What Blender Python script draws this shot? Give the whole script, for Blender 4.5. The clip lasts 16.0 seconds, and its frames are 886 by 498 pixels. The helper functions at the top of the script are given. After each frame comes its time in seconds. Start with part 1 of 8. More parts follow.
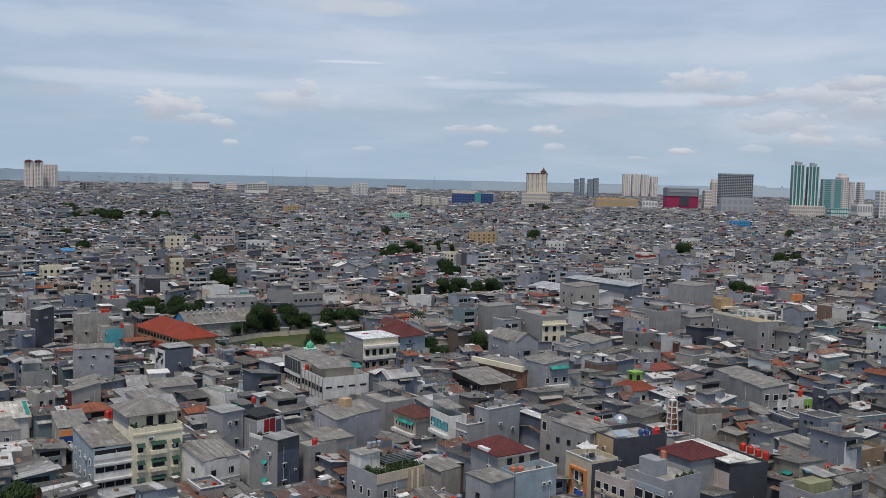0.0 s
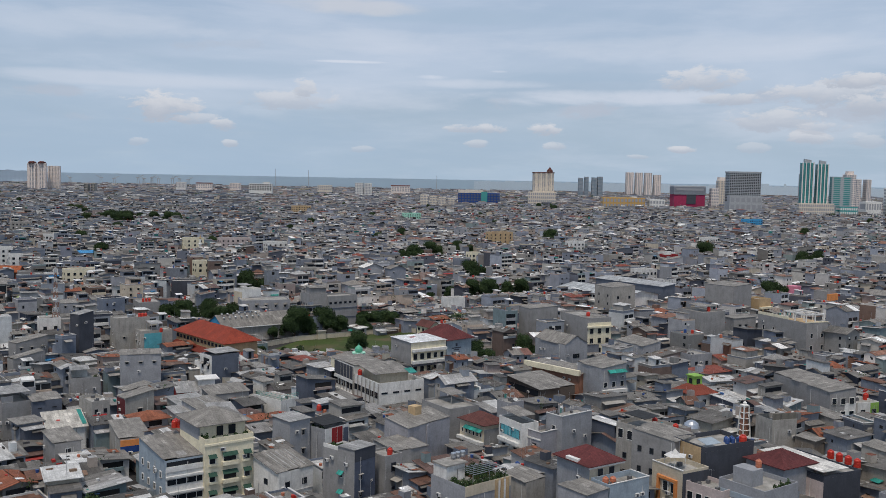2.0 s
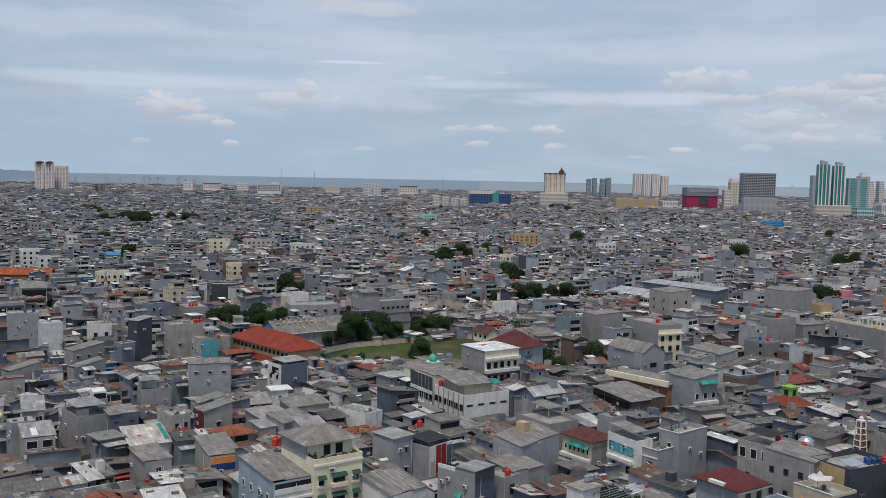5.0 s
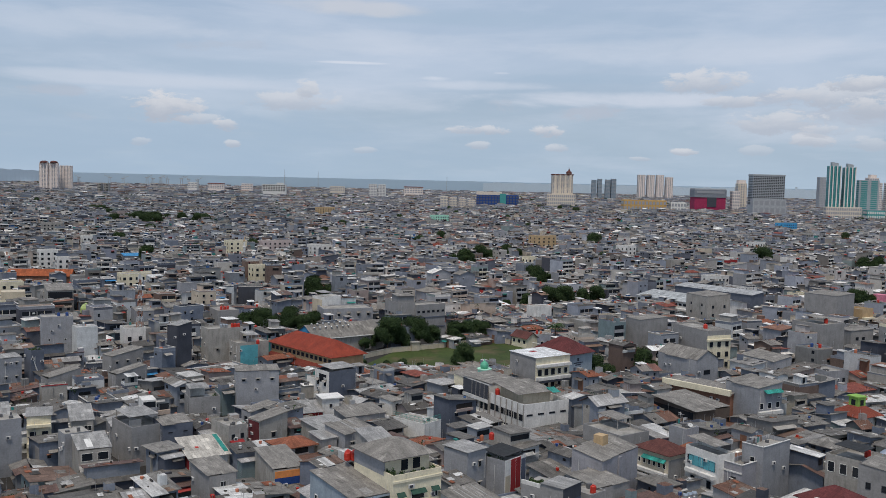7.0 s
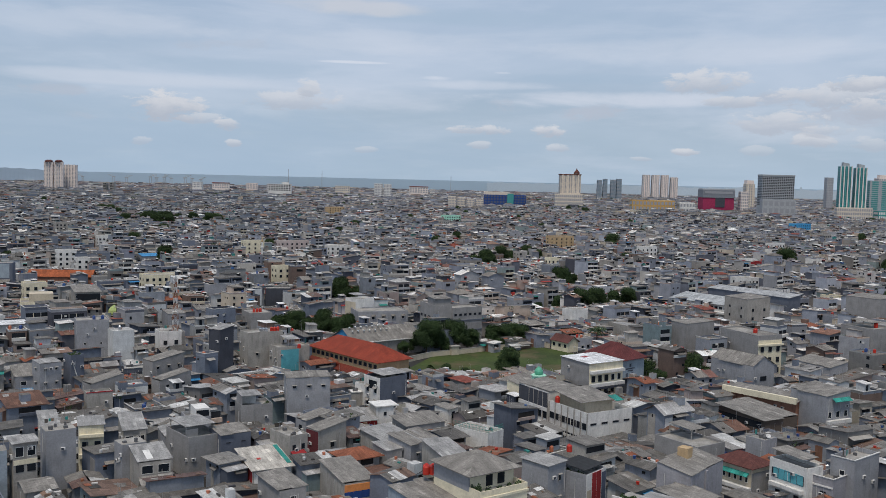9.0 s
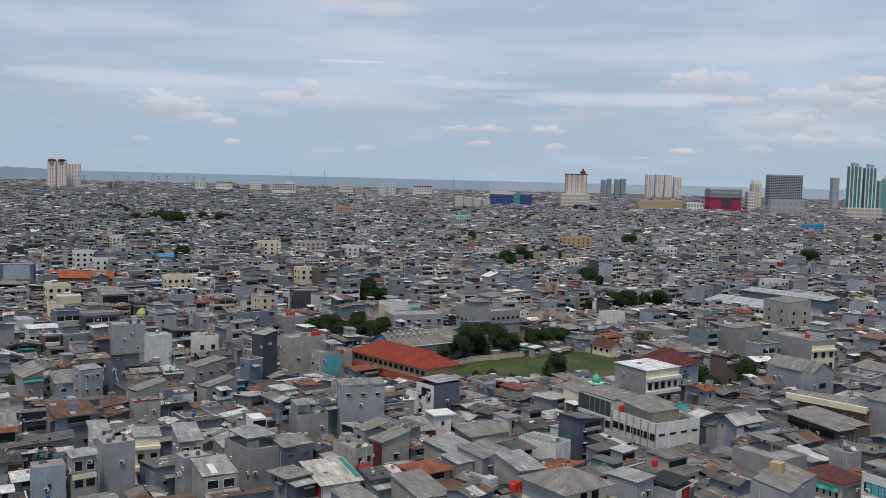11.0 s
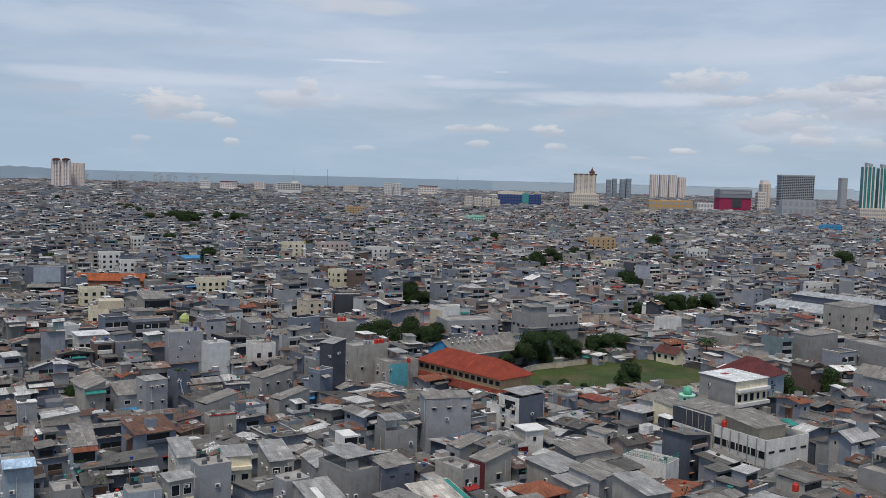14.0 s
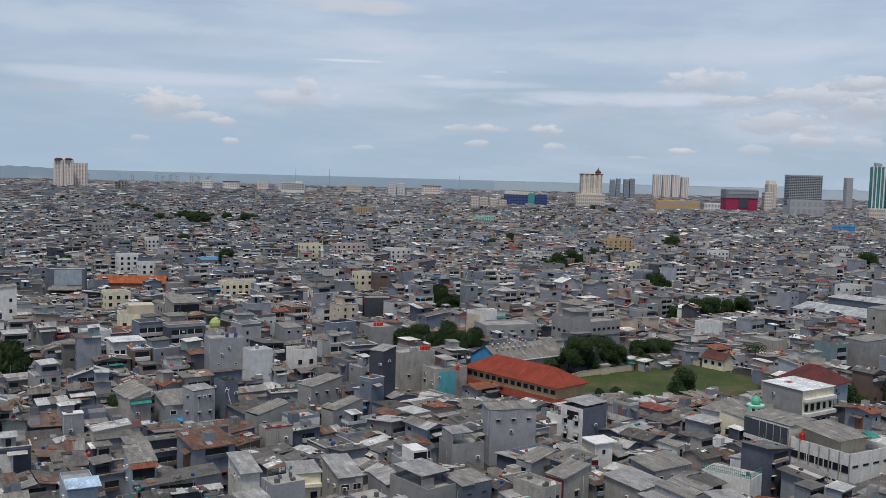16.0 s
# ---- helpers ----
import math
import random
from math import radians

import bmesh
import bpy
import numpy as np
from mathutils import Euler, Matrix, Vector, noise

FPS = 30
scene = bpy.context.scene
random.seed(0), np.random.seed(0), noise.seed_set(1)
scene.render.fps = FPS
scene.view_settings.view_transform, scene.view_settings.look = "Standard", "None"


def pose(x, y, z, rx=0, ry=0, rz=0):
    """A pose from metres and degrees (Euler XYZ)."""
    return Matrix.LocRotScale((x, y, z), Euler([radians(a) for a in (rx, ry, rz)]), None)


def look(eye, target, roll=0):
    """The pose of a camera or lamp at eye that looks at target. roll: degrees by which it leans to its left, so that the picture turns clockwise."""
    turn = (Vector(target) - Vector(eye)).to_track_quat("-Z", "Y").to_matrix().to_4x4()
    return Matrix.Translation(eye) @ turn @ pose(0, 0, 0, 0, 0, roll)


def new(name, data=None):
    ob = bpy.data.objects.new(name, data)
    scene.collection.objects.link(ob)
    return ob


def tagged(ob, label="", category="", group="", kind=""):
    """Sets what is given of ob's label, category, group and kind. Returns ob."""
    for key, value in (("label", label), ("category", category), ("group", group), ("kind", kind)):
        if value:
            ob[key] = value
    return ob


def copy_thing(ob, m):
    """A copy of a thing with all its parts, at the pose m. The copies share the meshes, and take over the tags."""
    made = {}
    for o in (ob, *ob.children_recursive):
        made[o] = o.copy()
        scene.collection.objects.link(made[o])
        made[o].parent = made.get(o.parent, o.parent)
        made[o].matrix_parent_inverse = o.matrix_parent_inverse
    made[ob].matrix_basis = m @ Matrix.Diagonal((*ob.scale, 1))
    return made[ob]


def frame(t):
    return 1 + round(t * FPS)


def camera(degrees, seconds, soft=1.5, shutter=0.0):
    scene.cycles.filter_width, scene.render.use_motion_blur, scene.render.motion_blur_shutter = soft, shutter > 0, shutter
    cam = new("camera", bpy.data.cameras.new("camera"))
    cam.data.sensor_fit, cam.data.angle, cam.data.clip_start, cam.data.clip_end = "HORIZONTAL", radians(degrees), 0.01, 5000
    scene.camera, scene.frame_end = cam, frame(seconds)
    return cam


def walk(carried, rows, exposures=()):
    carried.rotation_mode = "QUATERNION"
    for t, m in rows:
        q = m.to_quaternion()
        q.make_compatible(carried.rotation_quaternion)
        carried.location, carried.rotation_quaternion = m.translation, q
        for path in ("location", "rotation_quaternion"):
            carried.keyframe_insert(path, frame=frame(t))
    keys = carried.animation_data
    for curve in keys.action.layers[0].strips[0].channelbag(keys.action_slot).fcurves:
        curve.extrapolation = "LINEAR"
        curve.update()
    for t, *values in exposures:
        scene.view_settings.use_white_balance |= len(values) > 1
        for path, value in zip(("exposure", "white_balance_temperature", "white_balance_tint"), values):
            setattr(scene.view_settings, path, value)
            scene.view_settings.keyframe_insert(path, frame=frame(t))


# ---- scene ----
cam = camera(50.0, 16.0, soft=0.6)
METRES, EYE, TILT, LEAN, TURN = 121.0, 61.9, -4.25, -1.3, 0.0
DEPTH = 1.541  # forward travel against sideways travel
ROWS = [
    (0.0, 0.0, 0.0, 0.0, -0.0, 0.05, -0.03),
    (0.5, -0.0317, 0.0067, 0.0012, -0.01, 0.04, 0.05),
    (1.0, -0.0629, 0.0144, 0.0026, -0.01, 0.02, 0.15),
    (1.5, -0.0939, 0.023, 0.004, -0.01, 0.02, 0.2),
    (2.0, -0.1248, 0.0323, 0.0059, -0.02, 0.01, 0.25),
    (2.5, -0.1551, 0.0422, 0.0074, -0.03, 0.01, 0.29),
    (3.0, -0.1845, 0.0522, 0.0088, -0.01, 0.02, 0.26),
    (3.5, -0.2142, 0.0627, 0.0106, 0.02, 0.02, 0.24),
    (4.0, -0.2439, 0.0731, 0.0119, 0.04, 0.04, 0.21),
    (6.5, -0.3913, 0.1262, 0.0214, 0.08, 0.07, 0.04),
    (7.0, -0.4201, 0.1365, 0.0229, 0.09, 0.09, -0.01),
    (7.5, -0.4488, 0.1469, 0.0245, 0.11, 0.1, -0.06),
    (8.0, -0.4776, 0.157, 0.0261, 0.11, 0.09, -0.08),
    (8.5, -0.5063, 0.1673, 0.0272, 0.13, 0.1, -0.09),
    (9.0, -0.5353, 0.1778, 0.0292, 0.14, 0.07, -0.11),
    (11.5, -0.6821, 0.2312, 0.0388, 0.1, 0.02, -0.21),
    (12.0, -0.7111, 0.2418, 0.0406, 0.1, 0.0, -0.24),
    (12.5, -0.7398, 0.2525, 0.0423, 0.09, -0.0, -0.25),
    (13.0, -0.7683, 0.2629, 0.0442, 0.09, 0.0, -0.27),
    (13.5, -0.7963, 0.2735, 0.046, 0.07, 0.01, -0.27),
    (14.0, -0.8244, 0.2843, 0.0479, 0.03, 0.01, -0.24),
    (14.5, -0.8523, 0.2952, 0.0495, 0.0, 0.02, -0.24),
    (15.0, -0.8811, 0.3068, 0.0514, 0.0, 0.03, -0.23),
    (15.5, -0.9104, 0.3186, 0.0536, -0.01, 0.02, -0.24),
    (16.0, -0.9411, 0.3312, 0.0563, -0.03, 0.0, -0.24),
]
walk(cam, [(t, pose(0, 0, EYE, TILT, LEAN, TURN) @ pose(METRES * x, METRES * DEPTH * y, METRES * z, 90 + pitch, roll, yaw)) for t, x, y, z, yaw, pitch, roll in ROWS])

# ---- world, sun, exposure ----
scene.view_settings.exposure = 0.0
SUN_AZ, SUN_EL = 195.0, 66.0      # degrees: clockwise from straight ahead (+y), and above the horizon


def node(nt, kind, at=None, **props):
    n = nt.nodes.new(kind)
    for k, v in props.items():
        if k == "op":
            n.operation = v
        elif k == "blend":
            n.blend_type = v
        elif k == "dtype":
            n.data_type = v
    for k, v in (at or {}).items():
        n.inputs[k].default_value = v
    return n


def link(nt, a, b):
    nt.links.new(a, b)


def make_world():
    w = bpy.data.worlds.new("sky")
    scene.world = w
    w.use_nodes = True
    nt = w.node_tree
    nt.nodes.clear()
    out = node(nt, "ShaderNodeOutputWorld")
    bg = node(nt, "ShaderNodeBackground", {"Strength": 1.0})
    link(nt, bg.outputs[0], out.inputs[0])
    sky = node(nt, "ShaderNodeTexSky")
    sky.sky_type = "NISHITA"
    sky.sun_disc = False
    sky.sun_elevation, sky.sun_rotation = radians(SUN_EL), radians(SUN_AZ)
    sky.altitude, sky.air_density, sky.dust_density, sky.ozone_density = 60, 1.0, 2.5, 1.0
    dim = node(nt, "ShaderNodeVectorMath", op="SCALE")
    dim.inputs["Scale"].default_value = 0.085
    link(nt, sky.outputs[0], dim.inputs[0])
    co = node(nt, "ShaderNodeTexCoord")
    sep = node(nt, "ShaderNodeSeparateXYZ")
    link(nt, co.outputs["Generated"], sep.inputs[0])

    def maths(op, a, b):
        m = node(nt, "ShaderNodeMath", op=op)
        for i, v in enumerate((a, b)):
            if isinstance(v, (int, float)):
                m.inputs[i].default_value = v
            elif v is not None:
                link(nt, v, m.inputs[i])
        return m.outputs[0]

    def layer(scale, stretch, detail, lo, hi, shift):
        """A veil of cloud: noise on a flat layer seen from below."""
        up = maths("ADD", maths("MAXIMUM", sep.outputs[2], 0.0), 0.15)
        comb = node(nt, "ShaderNodeCombineXYZ")
        link(nt, maths("DIVIDE", sep.outputs[0], up), comb.inputs[0])
        link(nt, maths("MULTIPLY", maths("DIVIDE", sep.outputs[1], up), stretch), comb.inputs[1])
        comb.inputs[2].default_value = shift
        nz = node(nt, "ShaderNodeTexNoise", {"Scale": scale, "Detail": detail, "Roughness": 0.55, "Distortion": 0.3})
        link(nt, comb.outputs[0], nz.inputs["Vector"])
        mr = node(nt, "ShaderNodeMapRange", {"From Min": lo, "From Max": hi})
        mr.interpolation_type = "SMOOTHSTEP"
        link(nt, nz.outputs[0], mr.inputs["Value"])
        return mr.outputs[0]

    def over(base, colour, fac):
        m = node(nt, "ShaderNodeMix", dtype="RGBA")
        if isinstance(fac, (int, float)):
            m.inputs[0].default_value = fac
        else:
            link(nt, fac, m.inputs[0])
        link(nt, base, m.inputs[6])
        m.inputs[7].default_value = (*colour, 1)
        return m.outputs[2]

    c = over(dim.outputs[0], HAZE, 0.62)
    c = over(c, (0.63, 0.70, 0.83), maths("MULTIPLY", layer(0.55, 0.8, 5, 0.42, 0.75, 1.7), 0.5))
    c = over(c, (0.44, 0.53, 0.68), maths("MULTIPLY", layer(0.8, 1.3, 6, 0.52, 0.78, 7.3), 0.3))
    az = maths("ARCTAN2", sep.outputs[0], sep.outputs[1])

    def ripple(across, up, shift, detail, rough):
        """Fine drawn-out structure of cloud by azimuth and height."""
        comb = node(nt, "ShaderNodeCombineXYZ")
        link(nt, maths("MULTIPLY", az, across), comb.inputs[0])
        link(nt, maths("MULTIPLY", sep.outputs[2], up), comb.inputs[1])
        comb.inputs[2].default_value = shift
        nz = node(nt, "ShaderNodeTexNoise", {"Scale": 1.0, "Detail": detail, "Roughness": rough, "Distortion": 0.25})
        link(nt, comb.outputs[0], nz.inputs["Vector"])
        return maths("SUBTRACT", nz.outputs[0], 0.5)

    # pale haze towards the horizon
    low = node(nt, "ShaderNodeMapRange", {"From Min": 0.10, "From Max": 0.0, "To Max": 0.55})
    low.interpolation_type = "SMOOTHSTEP"
    link(nt, sep.outputs[2], low.inputs["Value"])
    c = over(c, (0.45, 0.58, 0.705), low.outputs[0])
    thin = ripple(5.0, 34.0, 3.0, 8.0, 0.62)
    band = node(nt, "ShaderNodeMapRange", {"From Min": -0.02, "From Max": 0.24, "To Max": 0.32})
    link(nt, thin, band.inputs["Value"])
    c = over(c, (0.66, 0.71, 0.82), band.outputs[0])
    wide = maths("MULTIPLY", ripple(9.0, 34.0, 11.0, 7.0, 0.6), 3.4)
    fine = maths("MULTIPLY", ripple(30.0, 70.0, 5.0, 10.0, 0.68), 6.0)

    def spread(cloud, wob, soft):
        """How thick a cloud stands in a direction, and how high in the cloud that is."""
        a, e, ra, re, thick = cloud
        dx = maths("DIVIDE", maths("SUBTRACT", az, a), ra)
        dz = maths("DIVIDE", maths("SUBTRACT", sep.outputs[2], e), re)
        rr = maths("ADD", maths("ADD", maths("MULTIPLY", dx, dx), maths("MULTIPLY", dz, dz)), wob)
        mr = node(nt, "ShaderNodeMapRange", {"From Min": 1.25, "From Max": 1.25 - soft, "To Max": thick})
        mr.interpolation_type = "SMOOTHSTEP"
        link(nt, rr, mr.inputs["Value"])
        return mr.outputs[0], dz

    for kinds, colour in ((GAPS, (0.37, 0.485, 0.625)), (VEILS, (0.625, 0.675, 0.775)), (WARM, (0.62, 0.63, 0.675)), (STREAKS, (0.69, 0.73, 0.82))):
        for cloud in kinds:
            c = over(c, colour, spread(cloud, wide, 1.3)[0])
    for cloud in GREYS:
        c = over(c, (0.455, 0.505, 0.60), spread(cloud, fine, 1.3)[0])
    for cloud in HEAPS_WEST + HEAPS_EAST:
        mask, dz = spread(cloud, fine, 0.9)
        # heaps are grey beneath and bright on top
        shade = node(nt, "ShaderNodeMapRange", {"From Min": -0.7, "From Max": 0.9})
        shade.interpolation_type = "SMOOTHSTEP"
        link(nt, maths("SUBTRACT", dz, maths("MULTIPLY", fine, 0.30)), shade.inputs["Value"])
        m = node(nt, "ShaderNodeMix", dtype="RGBA")
        link(nt, shade.outputs[0], m.inputs[0])
        m.inputs[6].default_value = (0.445, 0.49, 0.575, 1)
        m.inputs[7].default_value = (0.655, 0.675, 0.725, 1)
        m2 = node(nt, "ShaderNodeMix", dtype="RGBA")
        link(nt, mask, m2.inputs[0])
        link(nt, c, m2.inputs[6])
        link(nt, m.outputs[2], m2.inputs[7])
        c = m2.outputs[2]
    link(nt, c, bg.inputs[0])


HAZE = (0.435, 0.562, 0.748)
# clouds: azimuth, height, half width, half height, thickness
GAPS = [(-0.227, 0.1088, 0.1487, 0.0095, 0.55), (0.128, 0.1059, 0.1249, 0.0059, 0.45), (0.056, 0.1663, 0.1368, 0.0095, 0.5), (-0.42, 0.035, 0.36, 0.06, 0.65), (-0.15, 0.03, 0.3, 0.04, 0.45)]
VEILS = [(-0.314, 0.091, 0.1368, 0.0077, 0.5), (-0.089, 0.0801, 0.113, 0.0143, 0.45), (0.175, 0.0853, 0.1368, 0.0089, 0.75), (0.017, 0.099, 0.0892, 0.0054, 0.5),
         (-0.09, 0.1387, 0.1785, 0.0119, 0.35), (0.262, 0.1343, 0.1904, 0.0155, 0.35), (-0.361, 0.1426, 0.1428, 0.0155, 0.35), (0.356, 0.0599, 0.1011, 0.0178, 0.4)]
WARM = [(-0.114, 0.1727, 0.0892, 0.0083, 0.6)]
STREAKS = [(-0.101, 0.118, 0.0416, 0.0018, 0.7), (-0.013, 0.1046, 0.0214, 0.003, 0.7), (0.056, 0.1112, 0.0119, 0.0018, 0.7)]
GREYS = [(-0.384, 0.0789, 0.0345, 0.0065, 0.6), (-0.252, 0.1295, 0.0268, 0.0065, 0.35), (-0.204, 0.131, 0.0238, 0.0054, 0.3), (-0.367, 0.0539, 0.0178, 0.0042, 0.3),
         (0.061, 0.0785, 0.0155, 0.0077, 0.5), (0.149, 0.0707, 0.0327, 0.0089, 0.75), (0.396, 0.0707, 0.0535, 0.0107, 0.7), (0.339, 0.0856, 0.0446, 0.0077, 0.7)]
HEAPS_WEST = [(-0.287, 0.0669, 0.0345, 0.0149, 0.95), (-0.251, 0.056, 0.0238, 0.0054, 0.55), (-0.227, 0.0512, 0.0143, 0.0065, 0.8), (-0.158, 0.0777, 0.0446, 0.0107, 0.65),
              (-0.144, 0.0885, 0.0119, 0.0119, 0.75), (-0.218, 0.0321, 0.0077, 0.0036, 0.7), (-0.309, 0.0319, 0.0101, 0.0042, 0.45), (-0.082, 0.029, 0.0131, 0.003, 0.4),
              (0.033, 0.0524, 0.0297, 0.0054, 0.8), (0.105, 0.0521, 0.0178, 0.0065, 0.9), (0.036, 0.0366, 0.0119, 0.0042, 0.6), (0.118, 0.0354, 0.0107, 0.0042, 0.6)]
HEAPS_EAST = [(0.244, 0.0336, 0.0143, 0.0036, 0.85), (0.202, 0.026, 0.0119, 0.0024, 0.5), (0.266, 0.1024, 0.0393, 0.0143, 0.8), (0.286, 0.0847, 0.0297, 0.0065, 0.75),
              (0.335, 0.0637, 0.0446, 0.0119, 0.75), (0.39, 0.0884, 0.0565, 0.0131, 0.75), (0.407, 0.1009, 0.0297, 0.0077, 0.9), (0.365, 0.0463, 0.0202, 0.0089, 0.8),
              (0.416, 0.0786, 0.0268, 0.0107, 0.8), (0.377, 0.0562, 0.0238, 0.0059, 0.6), (0.418, 0.044, 0.0178, 0.0071, 0.5), (0.315, 0.0358, 0.0155, 0.0048, 0.4)]
make_world()
sun = new("sun", bpy.data.lights.new("sun", "SUN"))
sun.data.energy, sun.data.angle, sun.data.color = 2.2, radians(9), (1.0, 0.895, 0.765)
sun.matrix_world = look((0, 0, 0), (-math.sin(radians(SUN_AZ)) * math.cos(radians(SUN_EL)), -math.cos(radians(SUN_AZ)) * math.cos(radians(SUN_EL)), -math.sin(radians(SUN_EL))))


# ---- materials ----
def surface(name, colours, source="none", rough=0.85, kind="wall", dirt=0.22, metal=0.0, sheet=(0.9, 1.8)):
    """A weathered surface. colours: one, or a list to draw from by source ('object' or 'island')."""
    m = bpy.data.materials.new(name)
    m.use_nodes = True
    nt = m.node_tree
    b = nt.nodes["Principled BSDF"]
    b.inputs["Roughness"].default_value = rough
    b.inputs["Metallic"].default_value = metal
    b.inputs["Specular IOR Level"].default_value = 0.3
    if source == "none":
        base = node(nt, "ShaderNodeRGB")
        base.outputs[0].default_value = (*colours[0], 1)
        col = base.outputs[0]
    else:
        if source == "object":
            rnd = node(nt, "ShaderNodeObjectInfo").outputs["Random"]
        else:
            rnd = node(nt, "ShaderNodeNewGeometry").outputs["Random Per Island"]
        ramp = node(nt, "ShaderNodeValToRGB")
        ramp.color_ramp.interpolation = "CONSTANT"
        els = ramp.color_ramp.elements
        while len(els) < len(colours):
            els.new(0.5)
        for i, c in enumerate(colours):
            els[i].position = i / len(colours)
            els[i].color = (*c, 1)
        link(nt, rnd, ramp.inputs[0])
        col = ramp.outputs[0]
    uv = node(nt, "ShaderNodeUVMap")
    uv.uv_map = "UVMap"

    def noise_fac(scale, detail, lo, hi, to_lo, to_hi, stretch=(1, 1, 1)):
        mp = node(nt, "ShaderNodeMapping", {"Scale": stretch})
        link(nt, uv.outputs[0], mp.inputs["Vector"])
        nz = node(nt, "ShaderNodeTexNoise", {"Scale": scale, "Detail": detail, "Roughness": 0.6})
        link(nt, mp.outputs[0], nz.inputs["Vector"])
        mr = node(nt, "ShaderNodeMapRange", {"From Min": lo, "From Max": hi, "To Min": to_lo, "To Max": to_hi})
        link(nt, nz.outputs[0], mr.inputs["Value"])
        return mr.outputs[0], nz.outputs[0]

    def times(c, fac):
        mx = node(nt, "ShaderNodeVectorMath", op="SCALE")
        link(nt, c, mx.inputs[0])
        link(nt, fac, mx.inputs["Scale"])
        return mx.outputs[0]

    bump_src = None
    if kind == "wall":
        streak, _ = noise_fac(0.8, 7, 0.5, 0.78, 1.02, 1.0 - dirt, (1.2, 0.26, 1))
        blotch, fine = noise_fac(0.35, 8, 0.3, 0.7, 1.14, 0.84)
        speck, _ = noise_fac(2.6, 8, 0.3, 0.7, 0.88, 1.11)
        col = times(times(times(col, streak), blotch), speck)
        bump_src = fine
    elif kind == "roof":
        br = node(nt, "ShaderNodeTexBrick", {"Scale": 1.0, "Mortar Size": 0.03 if sheet[0] > 0.5 else 0.012, "Bias": 0.0, "Brick Width": sheet[0], "Row Height": sheet[1],
                                             "Color1": (1, 1, 1, 1), "Color2": (0, 0, 0, 1), "Mortar": (0.02, 0.02, 0.02, 1)})
        br.offset = 0.0
        link(nt, uv.outputs[0], br.inputs["Vector"])
        rp = node(nt, "ShaderNodeValToRGB")
        rp.color_ramp.interpolation = "CONSTANT"
        e = rp.color_ramp.elements
        steps = ((0.0, 0.74), (0.07, 0.87), (0.22, 0.95), (0.5, 1.0), (0.78, 1.08), (0.94, 1.34)) if sheet[0] > 0.5 else ((0.0, 0.95), (0.3, 0.98), (0.5, 1.0), (0.7, 1.02), (0.9, 1.04))
        while len(e) < len(steps):
            e.new(0.5)
        for el, (p, v) in zip(e, steps):
            el.position, el.color = p, (v, v, v, 1)
        link(nt, br.outputs[0], rp.inputs[0])
        mx = node(nt, "ShaderNodeVectorMath", op="MULTIPLY")
        link(nt, col, mx.inputs[0])
        link(nt, rp.outputs[0], mx.inputs[1])
        streak, _ = noise_fac(1.0, 6, 0.36, 0.66, 1.09, 0.99 - 0.85 * dirt, (1.5, 0.2, 1))
        blotch, fine = noise_fac(0.28, 8, 0.32, 0.68, 0.74, 1.2)
        speck, _ = noise_fac(2.6, 8, 0.3, 0.7, 0.74, 1.22)
        col = times(times(times(mx.outputs[0], streak), blotch), speck)
        wave = node(nt, "ShaderNodeTexWave", {"Scale": 1.0})
        wave.bands_direction = "X"
        mp = node(nt, "ShaderNodeMapping", {"Scale": (1.8, 1, 1)})
        link(nt, uv.outputs[0], mp.inputs["Vector"])
        link(nt, mp.outputs[0], wave.inputs["Vector"])
        rib = node(nt, "ShaderNodeMapRange", {"From Min": 0.0, "From Max": 0.45, "To Min": 0.82, "To Max": 1.03})
        link(nt, wave.outputs[1], rib.inputs["Value"])
        col = times(col, rib.outputs[0])
        bump_src = wave.outputs[1]
    elif kind == "slab":
        pond, _ = noise_fac(0.22, 8, 0.42, 0.62, 0.72, 1.12)
        blotch, fine = noise_fac(0.9, 8, 0.3, 0.7, 0.80, 1.14)
        speck, _ = noise_fac(3.4, 6, 0.3, 0.7, 0.84, 1.12)
        col = times(times(times(col, pond), blotch), speck)
        bump_src = fine
    elif kind == "ground":
        blotch, fine = noise_fac(0.06, 8, 0.3, 0.7, 0.6, 1.3)
        small, _ = noise_fac(0.9, 6, 0.3, 0.7, 0.7, 1.2)
        col = times(times(col, blotch), small)
        bump_src = fine
    else:
        blotch, fine = noise_fac(1.3, 5, 0.3, 0.7, 1.0 - dirt, 1.0 + dirt * 0.6)
        col = times(col, blotch)
    link(nt, col, b.inputs["Base Color"])
    if bump_src is not None:
        bp = node(nt, "ShaderNodeBump", {"Strength": 0.35, "Distance": 0.05})
        link(nt, bump_src, bp.inputs["Height"])
        link(nt, bp.outputs[0], b.inputs["Normal"])
    return m


WALLS = [(0.24, 0.26, 0.30), (0.20, 0.22, 0.26), (0.30, 0.31, 0.335), (0.165, 0.18, 0.22), (0.27, 0.285, 0.325), (0.33, 0.315, 0.29), (0.25, 0.27, 0.31), (0.26, 0.245, 0.225), (0.40, 0.385, 0.36),
         (0.22, 0.24, 0.285), (0.64, 0.62, 0.59), (0.21, 0.195, 0.18), (0.74, 0.72, 0.68), (0.30, 0.315, 0.35), (0.52, 0.50, 0.48), (0.50, 0.41, 0.34), (0.19, 0.21, 0.25), (0.55, 0.48, 0.38), (0.075, 0.08, 0.10), (0.42, 0.33, 0.29),
         (0.12, 0.13, 0.16), (0.24, 0.30, 0.30), (0.19, 0.13, 0.105), (0.28, 0.29, 0.31), (0.35, 0.36, 0.38)]
